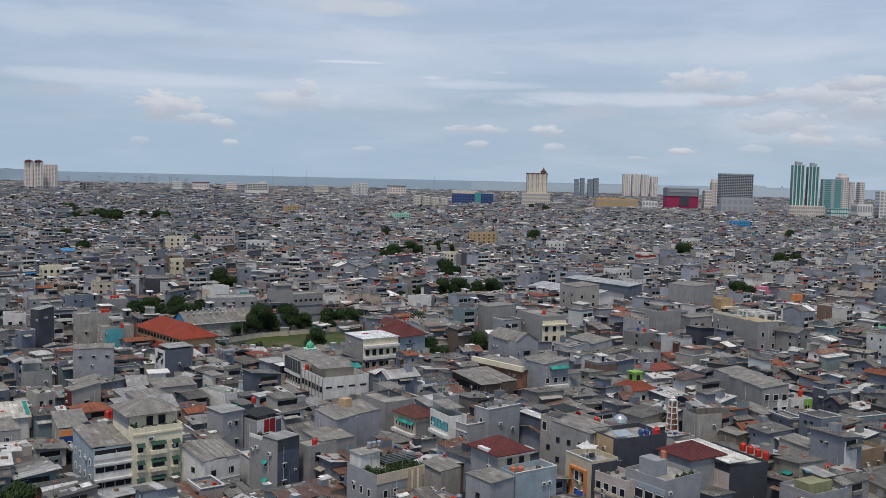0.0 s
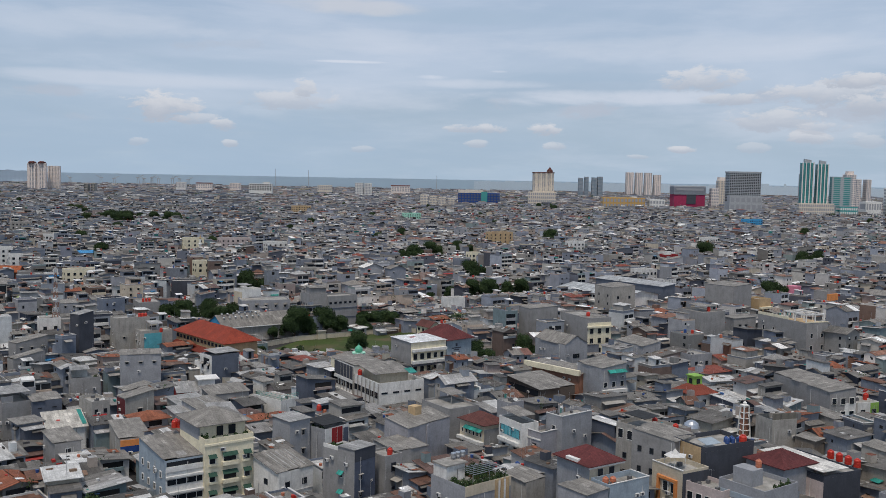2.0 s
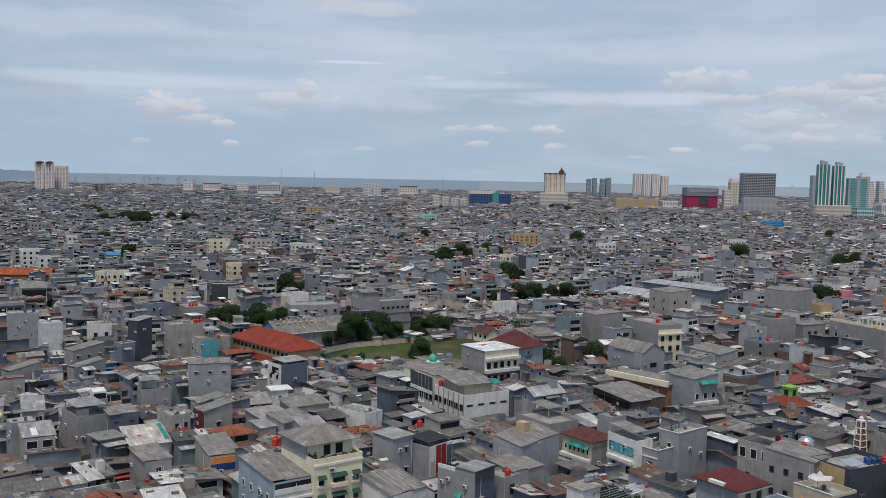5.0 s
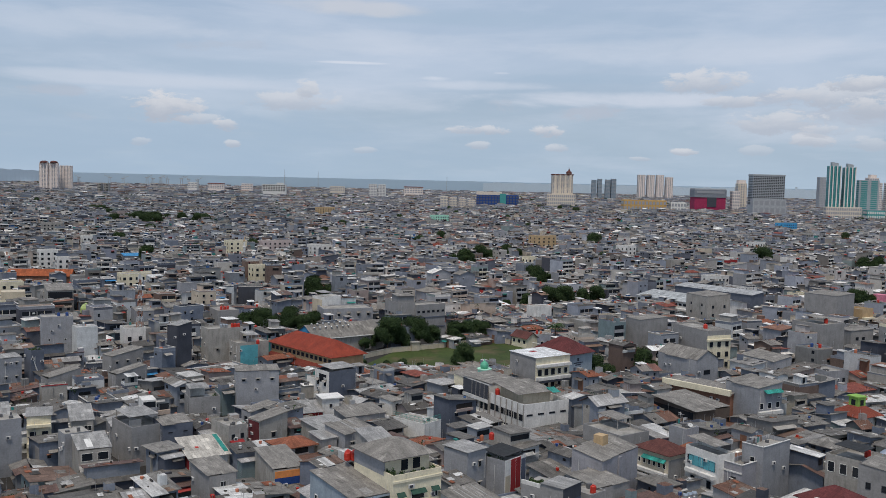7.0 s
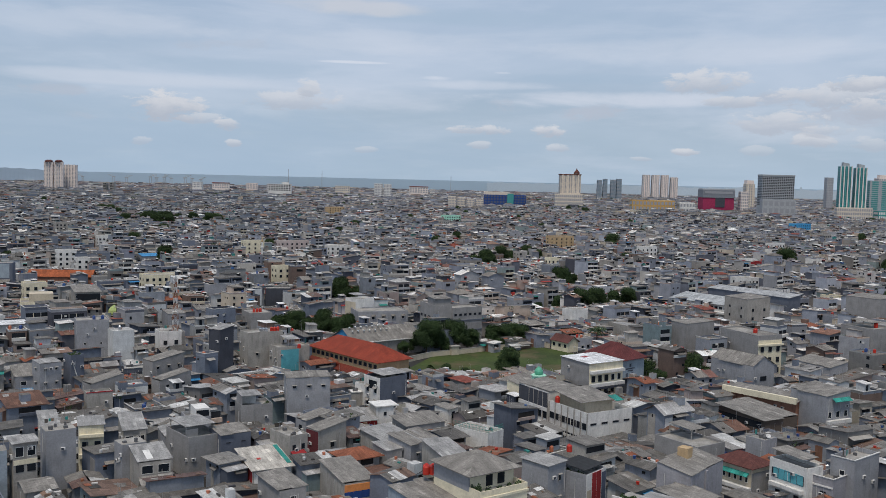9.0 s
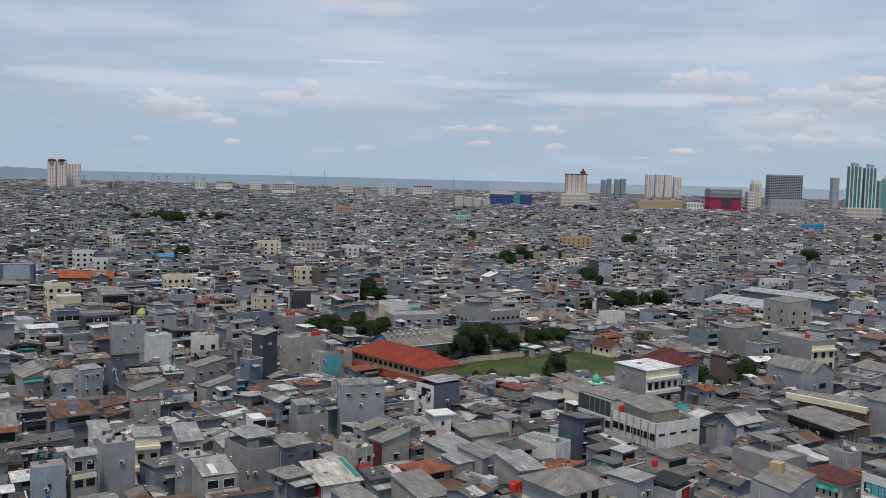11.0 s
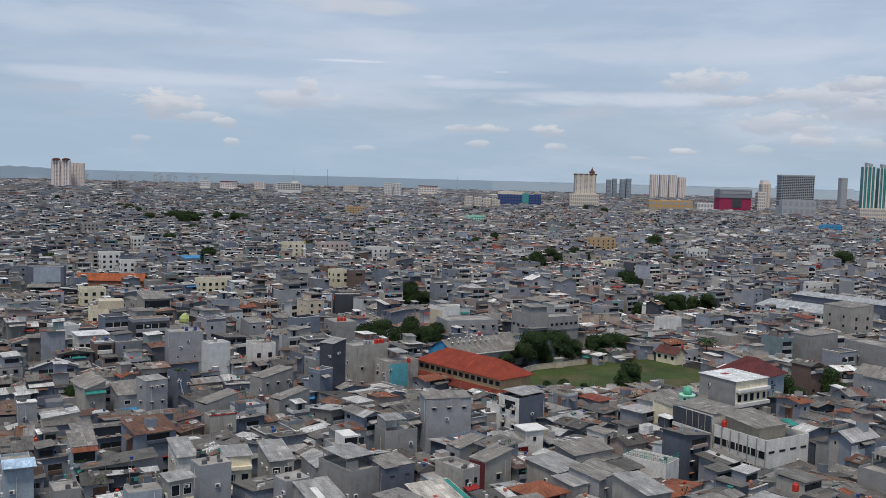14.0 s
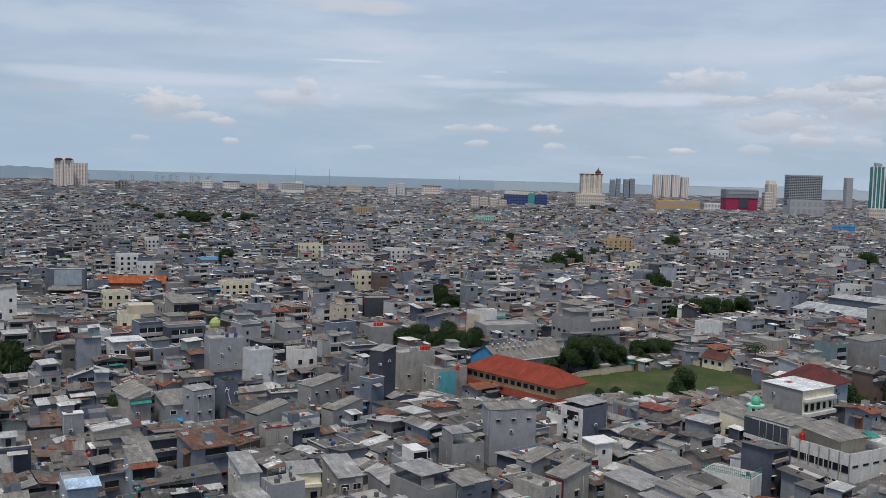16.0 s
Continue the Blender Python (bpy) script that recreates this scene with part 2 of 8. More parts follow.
ROOFS = [(0.190, 0.178, 0.162), (0.150, 0.140, 0.129), (0.230, 0.215, 0.195), (0.120, 0.112, 0.104), (0.270, 0.255, 0.235), (0.170, 0.158, 0.145), (0.210, 0.196, 0.178), (0.32, 0.305, 0.29), (0.140, 0.130, 0.120), (0.185, 0.172, 0.158),
         (0.55, 0.54, 0.52), (0.66, 0.65, 0.63), (0.200, 0.187, 0.170), (0.44, 0.43, 0.42), (0.19, 0.10, 0.07), (0.160, 0.150, 0.138), (0.20, 0.13, 0.10), (0.245, 0.23, 0.21), (0.16, 0.10, 0.085), (0.10, 0.095, 0.09), (0.60, 0.59, 0.57), (0.18, 0.168, 0.152)]
WALLS = [tuple(0.78 * v * q for v, q in zip(c, (0.93, 0.985, 1.05))) for c in WALLS]
ROOFS = [tuple((0.84 if sum(c) < 1.0 else 0.86) * v * q for v, q in zip(c, (0.99, 1.0, 1.01))) for c in ROOFS]
# far copies of both palettes, lightened so the colour carries the distance haze
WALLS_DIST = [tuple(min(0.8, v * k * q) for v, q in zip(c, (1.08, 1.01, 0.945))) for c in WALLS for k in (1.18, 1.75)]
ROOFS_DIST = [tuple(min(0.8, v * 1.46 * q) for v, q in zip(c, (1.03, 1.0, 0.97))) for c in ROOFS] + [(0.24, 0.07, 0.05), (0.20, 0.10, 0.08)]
M_WALLS_FAR = surface("weathered_walls", WALLS, "island")
M_ROOFS_FAR = surface("roof_sheets", ROOFS, "island", kind="roof", rough=0.8)
M_WALLS_DIST = surface("hazed_walls", WALLS_DIST[::2] + WALLS_DIST[1:14:2], "island", dirt=0.15)
M_ROOFS_DIST = surface("hazed_roof_sheets", ROOFS_DIST, "island", kind="roof", rough=0.8)
M_ACCENT = surface("painted_oddments", [(0.36, 0.035, 0.03), (0.58, 0.56, 0.53), (0.04, 0.22, 0.20), (0.05, 0.12, 0.28), (0.44, 0.42, 0.40), (0.30, 0.13, 0.07), (0.07, 0.07, 0.08), (0.12, 0.12, 0.125), (0.60, 0.58, 0.55), (0.20, 0.14, 0.10), (0.26, 0.25, 0.24), (0.10, 0.085, 0.075), (0.50, 0.48, 0.45)], "island", kind="other", dirt=0.15)
M_CONC = surface("bare_concrete", [(0.33, 0.315, 0.29)], kind="wall", dirt=0.4)
M_SLAB = surface("roof_slab", [(0.33, 0.315, 0.29)], kind="slab")
M_GREY = surface("grey_render", [(0.262, 0.258, 0.256)])
M_BLUEGREY = surface("blue_grey_render", [(0.280, 0.287, 0.305)])
M_DARK = surface("charcoal_paint", [(0.055, 0.06, 0.075)])
M_NAVY = surface("slate_paint", [(0.11, 0.125, 0.16)])
M_WHITE = surface("white_paint", [(0.66, 0.65, 0.625)], dirt=0.3)
M_CREAM = surface("cream_paint", [(0.70, 0.64, 0.48)], dirt=0.2)
M_PINK = surface("pale_pink_paint", [(0.50, 0.42, 0.40)])
M_ORANGE = surface("orange_paint", [(0.62, 0.24, 0.08)])
M_TILE = surface("clay_tile", [(0.22, 0.055, 0.035)], kind="roof", dirt=0.3, sheet=(0.3, 0.35))
M_BROWNTILE = surface("brown_tile", [(0.12, 0.045, 0.038)], kind="roof", dirt=0.3, sheet=(0.3, 0.35))
M_RUBBLE = surface("loose_clay_tile", [(0.27, 0.095, 0.052)], kind="roof", dirt=0.5, sheet=(0.25, 0.3))
M_ZINC = surface("pale_zinc", [(0.39, 0.382, 0.366), (0.32, 0.312, 0.30), (0.44, 0.432, 0.415)], "island", kind="roof", rough=0.55, dirt=0.25)
M_ASB = surface("asbestos", [(0.204, 0.192, 0.176), (0.165, 0.156, 0.144), (0.24, 0.226, 0.207), (0.184, 0.173, 0.158)], "island", kind="roof")
M_BLUE = surface("blue_sheet", [(0.05, 0.25, 0.50)], kind="roof", rough=0.6)
M_TEAL = surface("teal_sheet", [(0.03, 0.26, 0.22)], kind="roof", rough=0.6)
M_REDP = surface("red_plastic", [(0.46, 0.035, 0.022)], kind="other", rough=0.4, dirt=0.15)
M_ORP = surface("orange_plastic", [(0.46, 0.16, 0.09)], kind="other", rough=0.45, dirt=0.15)
M_BLP = surface("blue_plastic", [(0.03, 0.07, 0.22)], kind="other", rough=0.45, dirt=0.15)
M_STEEL = surface("steel", [(0.55, 0.56, 0.58)], kind="other", rough=0.35, metal=0.9, dirt=0.15)
M_FRAME = surface("window_frame", [(0.55, 0.55, 0.54)], kind="other", dirt=0.2)
# window glass, and also the painted shade of open loggias and doorways
M_PANESHADE = surface("dark_glass_and_shade", [(0.018, 0.022, 0.028)], kind="other", rough=0.12, dirt=0.2)
# ground colour sunk near black to paint in the shade between houses
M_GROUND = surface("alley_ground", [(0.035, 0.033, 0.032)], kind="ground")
M_GRASS = surface("pitch_grass", [(0.047, 0.070, 0.014)], kind="ground")


def wear(m, colour):
    """Bare earth worn through a surface in broad patches."""
    nt = m.node_tree
    b = nt.nodes["Principled BSDF"]
    old = b.inputs["Base Color"].links[0].from_socket
    uv = node(nt, "ShaderNodeUVMap")
    uv.uv_map = "UVMap"
    nz = node(nt, "ShaderNodeTexNoise", {"Scale": 0.055, "Detail": 7.0, "Roughness": 0.62})
    link(nt, uv.outputs[0], nz.inputs["Vector"])
    mr = node(nt, "ShaderNodeMapRange", {"From Min": 0.52, "From Max": 0.68})
    link(nt, nz.outputs[0], mr.inputs["Value"])
    mx = node(nt, "ShaderNodeMix", dtype="RGBA")
    link(nt, mr.outputs[0], mx.inputs[0])
    link(nt, old, mx.inputs[6])
    mx.inputs[7].default_value = (*colour, 1)
    link(nt, mx.outputs[2], b.inputs["Base Color"])


wear(M_GRASS, (0.115, 0.082, 0.046))
M_LEAF = surface("leaves", [(0.025, 0.048, 0.016), (0.036, 0.064, 0.021), (0.019, 0.038, 0.013), (0.052, 0.086, 0.027)], "island", kind="other", dirt=0.2)
M_BARK = surface("bark", [(0.12, 0.09, 0.07)], kind="other")


# ---- mesh tools ----
class Shape:
    """Collects faces with materials and UVs in metres; spot() sets where the next faces go."""

    def __init__(s):
        s.v, s.f, s.m, s.uv, s.slots, s.planes = [], [], [], [], {}, None
        s.spot()

    def spot(s, x=0.0, y=0.0, z=0.0, rot=0.0):
        s.o = (x, y, z, math.cos(radians(rot)), math.sin(radians(rot)))
        s.ru, s.rv = random.random() * 50, random.random() * 50
        return s

    def pt(s, x, y, z):
        ox, oy, oz, c, n = s.o
        s.v.append((ox + x * c - y * n, oy + x * n + y * c, oz + z))
        return len(s.v) - 1

    def face(s, idx, mat, uv):
        s.f.append(idx)
        s.m.append(s.slots.setdefault(mat.name, (len(s.slots), mat))[0])
        s.uv.extend((u + s.ru, v + s.rv) for u, v in uv)

    def prism(s, pts, z0, tops, mat, top=None):
        """Walls round a footprint; tops: one height, or one for each corner. top: material of a lid."""
        n = len(pts)
        if not isinstance(tops, (list, tuple)):
            tops = [tops] * n
        lo = [s.pt(x, y, z0) for x, y in pts]
        hi = [s.pt(x, y, t) for (x, y), t in zip(pts, tops)]
        u = 0.0
        for i in range(n):
            j = (i + 1) % n
            w = math.dist(pts[i], pts[j])
            s.face((lo[i], lo[j], hi[j], hi[i]), mat, ((u, z0), (u + w, z0), (u + w, tops[j]), (u, tops[i])))
            u += w
        if top:
            s.face(tuple(hi), top, [(x, y) for x, y in pts])

    def box(s, x0, x1, y0, y1, z0, z1, mat, top=None, base=False):
        s.prism([(x0, y0), (x1, y0), (x1, y1), (x0, y1)], z0, z1, mat, top or mat)
        if base:
            k = len(s.v)
            s.face((k - 8 + 3, k - 8 + 2, k - 8 + 1, k - 8), mat, ((0, 0), (1, 0), (1, 1), (0, 1)))

    def slab(s, q, thick, mat, edge=None, base=True):
        """A sheet: q is its upper face, four corners turning left; uv runs along the first edge."""
        hi = [s.pt(*p) for p in q]
        lo = [s.pt(p[0], p[1], p[2] - thick) for p in q]
        w, d = math.dist(q[0], q[1]), math.dist(q[1], q[2])
        s.face(tuple(hi), mat, ((0, 0), (w, 0), (w, d), (0, d)))
        if base:
            s.face(tuple(reversed(lo)), edge or mat, ((0, 0), (w, 0), (w, d), (0, d)))
        for i in range(4):
            j = (i + 1) % 4
            s.face((lo[i], lo[j], hi[j], hi[i]), edge or mat, ((0, 0), (1, 0), (1, thick), (0, thick)))

    def tube(s, x, y, z0, z1, r0, r1, mat, n=8, cap=True):
        a = [s.pt(x + r0 * math.cos(i * math.tau / n), y + r0 * math.sin(i * math.tau / n), z0) for i in range(n)]
        b = [s.pt(x + r1 * math.cos(i * math.tau / n), y + r1 * math.sin(i * math.tau / n), z1) for i in range(n)]
        for i in range(n):
            j = (i + 1) % n
            s.face((a[i], a[j], b[j], b[i]), mat, ((i * 0.2, z0), (i * 0.2 + 0.2, z0), (i * 0.2 + 0.2, z1), (i * 0.2, z1)))
        if cap:
            s.face(tuple(b), mat, [(0.1 * i, 0) for i in range(n)])

    def lathe(s, x, y, prof, mat, n=14):
        """A turned shape from (radius, height) pairs."""
        rings = [[s.pt(x + r * math.cos(i * math.tau / n), y + r * math.sin(i * math.tau / n), z) for i in range(n)] for r, z in prof]
        for k in range(len(prof) - 1):
            for i in range(n):
                j = (i + 1) % n
                s.face((rings[k][i], rings[k][j], rings[k + 1][j], rings[k + 1][i]), mat, ((i * 0.3, prof[k][1]), (i * 0.3 + 0.3, prof[k][1]), (i * 0.3 + 0.3, prof[k + 1][1]), (i * 0.3, prof[k + 1][1])))
        s.face(tuple(rings[-1]), mat, [(0, 0)] * n)

    def bar(s, p, q, r, mat):
        """A thin square bar from p to q."""
        a, b = Vector(p), Vector(q)
        d = (b - a).normalized()
        e = d.cross(Vector((0, 0, 1)) if abs(d.z) < 0.9 else Vector((1, 0, 0))).normalized() * r
        g = d.cross(e).normalized() * r
        k = [[s.pt(*(c + x)) for x in (e, g, -e, -g)] for c in (a, b)]
        for i in range(4):
            j = (i + 1) % 4
            s.face((k[0][i], k[0][j], k[1][j], k[1][i]), mat, ((0, 0), (r, 0), (r, 1), (0, 1)))
        s.face(tuple(k[1]), mat, ((0, 0),) * 4)

    def mesh(s, name, smooth=False):
        me = bpy.data.meshes.new(name)
        me.from_pydata(s.v, [], s.f)
        for _, mat in s.slots.values():
            me.materials.append(mat)
        me.polygons.foreach_set("material_index", s.m)
        lay = me.uv_layers.new(name="UVMap")
        lay.data.foreach_set("uv", np.array(s.uv, dtype=np.float32).ravel())
        if smooth:
            me.polygons.foreach_set("use_smooth", [True] * len(s.f))
        return me


def thing(name, shape, m=None, label="", category="", group="", kind=""):
    ob = new(name, shape.mesh(name) if shape else None)
    if m is not None:
        ob.matrix_world = m
    return tagged(ob, label, category, group, kind)


def part(name, shape, parent, label="", m=None):
    ob = new(name, shape if isinstance(shape, bpy.types.Mesh) else shape.mesh(name))
    ob.parent = parent
    if m is not None:
        ob.matrix_local = m
    return tagged(ob, label)


# ---- ground, sea and far shore ----
def make_ground():
    s = Shape()
    n = 24
    for i in range(n):
        for j in range(n):
            x0, x1 = -4200 + 8400 * i / n, -4200 + 8400 * (i + 1) / n
            y0, y1 = -900 + 5780 * j / n, -900 + 5780 * (j + 1) / n
            k = [s.pt(x0, y0, 0), s.pt(x1, y0, 0), s.pt(x1, y1, 0), s.pt(x0, y1, 0)]
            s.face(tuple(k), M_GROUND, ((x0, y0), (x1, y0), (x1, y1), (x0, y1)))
    thing("ground", s, None, "alley ground between the houses, near black to deepen their shade", "ground", kind="structure")
    sea = Shape()
    m = 40
    for i in range(m):
        a0, a1 = -0.62 + 1.24 * i / m, -0.62 + 1.24 * (i + 1) / m
        p = [(4870 * math.sin(a), 4870 * math.cos(a)) for a in (a0, a1)]
        z = SEA_TOP
        k = [sea.pt(*p[0], -1), sea.pt(*p[1], -1), sea.pt(*p[1], z), sea.pt(*p[0], z)]
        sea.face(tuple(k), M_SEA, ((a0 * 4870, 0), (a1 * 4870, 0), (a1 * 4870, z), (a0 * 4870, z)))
    thing("backdrop", sea, None, "hazy grey-blue sea along the horizon", "sea", kind="structure")


def make_hill():
    """A low wooded headland beyond the water."""
    e = Shape()
    m = 30
    rows = []
    for i in range(m + 1):
        a = -0.50 + 0.11 * i / m
        z = SEA_TOP - 4 + 15 * math.sin(math.pi * i / m) ** 0.8 * (0.85 + 0.15 * math.sin(i * 1.7))
        x, y = 4866 * math.sin(a), 4866 * math.cos(a)
        rows.append((e.pt(x, y, -1), e.pt(x, y, z), e.pt(x * 1.004, y * 1.004, -1)))
    for p, q in zip(rows, rows[1:]):
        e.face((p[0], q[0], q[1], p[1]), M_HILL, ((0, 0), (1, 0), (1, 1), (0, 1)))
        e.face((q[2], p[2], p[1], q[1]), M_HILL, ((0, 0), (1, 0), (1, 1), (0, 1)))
    thing("headland", e, None, "faint blue headland beyond the sea", "hill", kind="structure")


SEA_TOP = 57.5
# backdrop colours, each with the horizon haze mixed into the base colour
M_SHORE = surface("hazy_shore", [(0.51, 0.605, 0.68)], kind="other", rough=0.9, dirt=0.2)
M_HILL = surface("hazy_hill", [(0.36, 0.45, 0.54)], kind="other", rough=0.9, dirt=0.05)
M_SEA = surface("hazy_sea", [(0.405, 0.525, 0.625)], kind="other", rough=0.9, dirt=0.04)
make_ground()
make_hill()


def make_far_shore():
    """The faint skyline of the city beyond the towers."""
    r = random.Random(4)
    e = Shape()
    a = 0.03
    while a < 0.62:
        b = a + r.uniform(0.002, 0.008)
        z = SEA_TOP - 4 + (r.uniform(-3, 3) + (r.uniform(4, 12) if r.random() < 0.14 else 0) if a > 0.12 else r.uniform(-3, 3))
        p = [(4862 * math.sin(q), 4862 * math.cos(q)) for q in (a, b)]
        k = [e.pt(*p[0], -1), e.pt(*p[1], -1), e.pt(*p[1], z), e.pt(*p[0], z)]
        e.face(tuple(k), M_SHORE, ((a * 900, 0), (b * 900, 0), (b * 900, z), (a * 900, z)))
        a = b
    thing("far_shore", e, None, "faint hazy skyline of the farther city", "skyline", kind="structure")


make_far_shore()


# ---- houses ----
def sheets(roof, q, rm, base, strips):
    """A roof plane of one sheet, or of several strips laid unevenly side by side."""
    a, bq, c, d = (Vector(p) for p in q)
    if strips <= 1 and roof.planes is None:
        roof.slab(q, 0.1, rm, base=base)
        return
    cuts = [0.0] + sorted((k + rng.uniform(-0.3, 0.3)) / strips for k in range(1, strips)) + [1.0]
    for k in range(strips):
        u, v = cuts[k], cuts[k + 1]
        lo, up, dz = rng.uniform(-0.03, 0.06), rng.uniform(0.94, 1.02), rng.uniform(0, 0.07)
        pts = [a.lerp(bq, u), a.lerp(bq, v), d.lerp(c, v), d.lerp(c, u)]
        pts = [pts[0].lerp(pts[3], lo), pts[1].lerp(pts[2], lo), pts[1].lerp(pts[2], up), pts[0].lerp(pts[3], up)]
        one = roof if roof.planes is None else Shape()
        one.slab([(p.x, p.y, p.z + dz) for p in pts], 0.09, rm, base=base)
        if roof.planes is not None:
            roof.planes.append(one)


rng = random.Random(11)
SUNK = 4.8   # heights of the named buildings are counted from this far below the street


def shell(wall, roof, w, d, h, kind, rise, side, wm, rm, over=0.3, base=True, lid=None, z0=0.0, strips=1):
    """Walls and roof about the origin. side: where a shed roof is high, or which way a ridge runs (0, 1: along x; 2, 3: along y)."""
    a, b = w / 2, d / 2
    r = [(-a, -b), (a, -b), (a, b), (-a, b)]
    if kind == "shed":
        top = [[h, h, h + rise, h + rise], [h + rise, h + rise, h, h], [h, h + rise, h + rise, h], [h + rise, h, h, h + rise]][side]
        wall.prism(r, z0, top, wm)
        run = d if side < 2 else w
        g = rise / run * over
        e = [(-a - over, -b - over), (a + over, -b - over), (a + over, b + over), (-a - over, b + over)]
        lo, hi = h - g + 0.13, h + rise + g + 0.13
        zz = [[lo, lo, hi, hi], [hi, hi, lo, lo], [lo, hi, hi, lo], [hi, lo, lo, hi]][side]
        q = [(x, y, z) for (x, y), z in zip(e, zz)]
        if side >= 2:
            q = q[1:] + q[:1]
        sheets(roof, q, rm, base, strips)
    elif kind == "gable":
        if side < 2:
            wall.prism([(-a, -b), (a, -b), (a, 0), (a, b), (-a, b), (-a, 0)], z0, [h, h, h + rise, h, h, h + rise], wm)
            g = rise / b * over
            e0, e1 = h - g + 0.13, h + rise + 0.13
            sheets(roof, [(-a - over, -b - over, e0), (a + over, -b - over, e0), (a + over, 0, e1), (-a - over, 0, e1)], rm, base, strips)
            sheets(roof, [(a + over, b + over, e0), (-a - over, b + over, e0), (-a - over, 0, e1), (a + over, 0, e1)], rm, base, strips)
        else:
            wall.prism([(-a, -b), (0, -b), (a, -b), (a, b), (0, b), (-a, b)], z0, [h, h + rise, h, h, h + rise, h], wm)
            g = rise / a * over
            e0, e1 = h - g + 0.13, h + rise + 0.13
            sheets(roof, [(-a - over, b + over, e0), (-a - over, -b - over, e0), (0, -b - over, e1), (0, b + over, e1)], rm, base, strips)
            sheets(roof, [(a + over, -b - over, e0), (a + over, b + over, e0), (0, b + over, e1), (0, -b - over, e1)], rm, base, strips)
    elif kind == "hip":
        wall.prism(r, z0, h, wm)
        o = over
        e = [(-a - o, -b - o, h + 0.02), (a + o, -b - o, h + 0.02), (a + o, b + o, h + 0.02), (-a - o, b + o, h + 0.02)]
        k = max(0.0, min(1.0, 1 - min(w, d) / max(w, d)))
        R = [(-a * k, 0, h + rise), (a * k, 0, h + rise)] if w >= d else [(0, -b * k, h + rise), (0, b * k, h + rise)]
        low = [roof.pt(*p) for p in e]
        eave = [roof.pt(p[0], p[1], p[2] + 0.14) for p in e]
        rid = [roof.pt(p[0], p[1], p[2] + 0.14) for p in R]
        for i in range(4):
            j = (i + 1) % 4
            roof.face((low[i], low[j], eave[j], eave[i]), rm, ((0, 0), (1, 0), (1, 0.1), (0, 0.1)))
        roof.face(tuple(reversed(low)), rm, ((0, 0), (1, 0), (1, 1), (0, 1)))
        sl = math.hypot(min(a, b), rise)
        if w >= d:
            faces = [((eave[0], eave[1], rid[1], rid[0]), w), ((eave[1], eave[2], rid[1]), d), ((eave[2], eave[3], rid[0], rid[1]), w), ((eave[3], eave[0], rid[0]), d)]
        else:
            faces = [((eave[0], eave[1], rid[0]), w), ((eave[1], eave[2], rid[1], rid[0]), d), ((eave[2], eave[3], rid[1]), w), ((eave[3], eave[0], rid[0], rid[1]), d)]
        for f, L in faces:
            t = (L / 2,) if len(f) == 3 else (L * (1 + k) / 2, L * (1 - k) / 2)
            roof.face(f, rm, [(0, 0), (L, 0)] + [(x, sl) for x in t])
    else:
        p = rise
        wall.prism(r, z0, h, wm, lid or M_SLAB)
        if p > 0.05:
            t = 0.15
            z = h + 0.004
            for x0, x1, y0, y1 in ((-a, a, -b, -b + t), (-a, a, b - t, b), (-a, -a + t, -b + t, b - t), (a - t, a, -b + t, b - t)):
                wall.box(x0, x1, y0, y1, z, h + p, wm)


WIN = {}


def window_meshes(w, h, style="plain"):
    """The frame, the pane and any hood of a window, shared by all of its size and style."""
    key = (round(w, 2), round(h, 2), style)
    if key not in WIN:
        fm = {"plain": M_FRAME, "dark": M_DARK, "white": M_WHITE, "bare": M_CONC}.get(style, M_FRAME)
        a, b, t = w / 2, h / 2, 0.08
        f = Shape()
        rings = [[f.pt(x, y, z) for x, z in ((-q, -r), (q, -r), (q, r), (-q, r))] for q, r, y in ((a, b, 0.2), (a, b, -0.08), (a - t, b - t, -0.08), (a - t, b - t, -0.02))]
        for k in range(3):
            for i in range(4):
                j = (i + 1) % 4
                f.face((rings[k][i], rings[k][j], rings[k + 1][j], rings[k + 1][i]), fm, ((0, 0), (1, 0), (1, 0.1), (0, 0.1)))
        p = Shape()
        p.box(-a + t, a - t, -0.02, 0.2, -b + t, b - t, M_PANESHADE)
        hood = None
        if style in ("green", "teal", "awning"):
            hood = Shape()
            am = {"green": M_GREENCLOTH, "teal": M_TEAL, "awning": M_ASB}[style]
            hood.slab([(-a - 0.2, -0.75, b - 0.25), (a + 0.2, -0.75, b - 0.25), (a + 0.2, 0, b + 0.35), (-a - 0.2, 0, b + 0.35)], 0.05, am)
        elif style == "bare":
            hood = Shape()
            hood.slab([(-a - 0.15, -0.45, b + 0.12), (a + 0.15, -0.45, b + 0.12), (a + 0.15, 0, b + 0.16), (-a - 0.15, 0, b + 0.16)], 0.08, M_CONC)
        WIN[key] = (f.mesh("window"), p.mesh("pane"), hood.mesh("hood") if hood else None)
    return WIN[key]


M_GREENCLOTH = surface("green_canvas", [(0.03, 0.075, 0.055)], kind="other", dirt=0.3)


def window_row(root, w, d, face, cols, rows, ww, wh, z0, dz=3.0, style="plain", lo=-1.0, hi=1.0, low=0.5, out=0.0):
    """Windows on one face of a w by d block, between lo and hi of its breadth (-1 to 1)."""
    span = w if face in ("front", "back") else d
    frame_me, pane_me, hood_me = window_meshes(ww, wh, style)
    for r in range(rows):
        for c in range(cols):
            k = (lo + (hi - lo) * (c + 0.5) / cols) * span / 2
            z = z0 + r * dz
            if z < low:
                continue
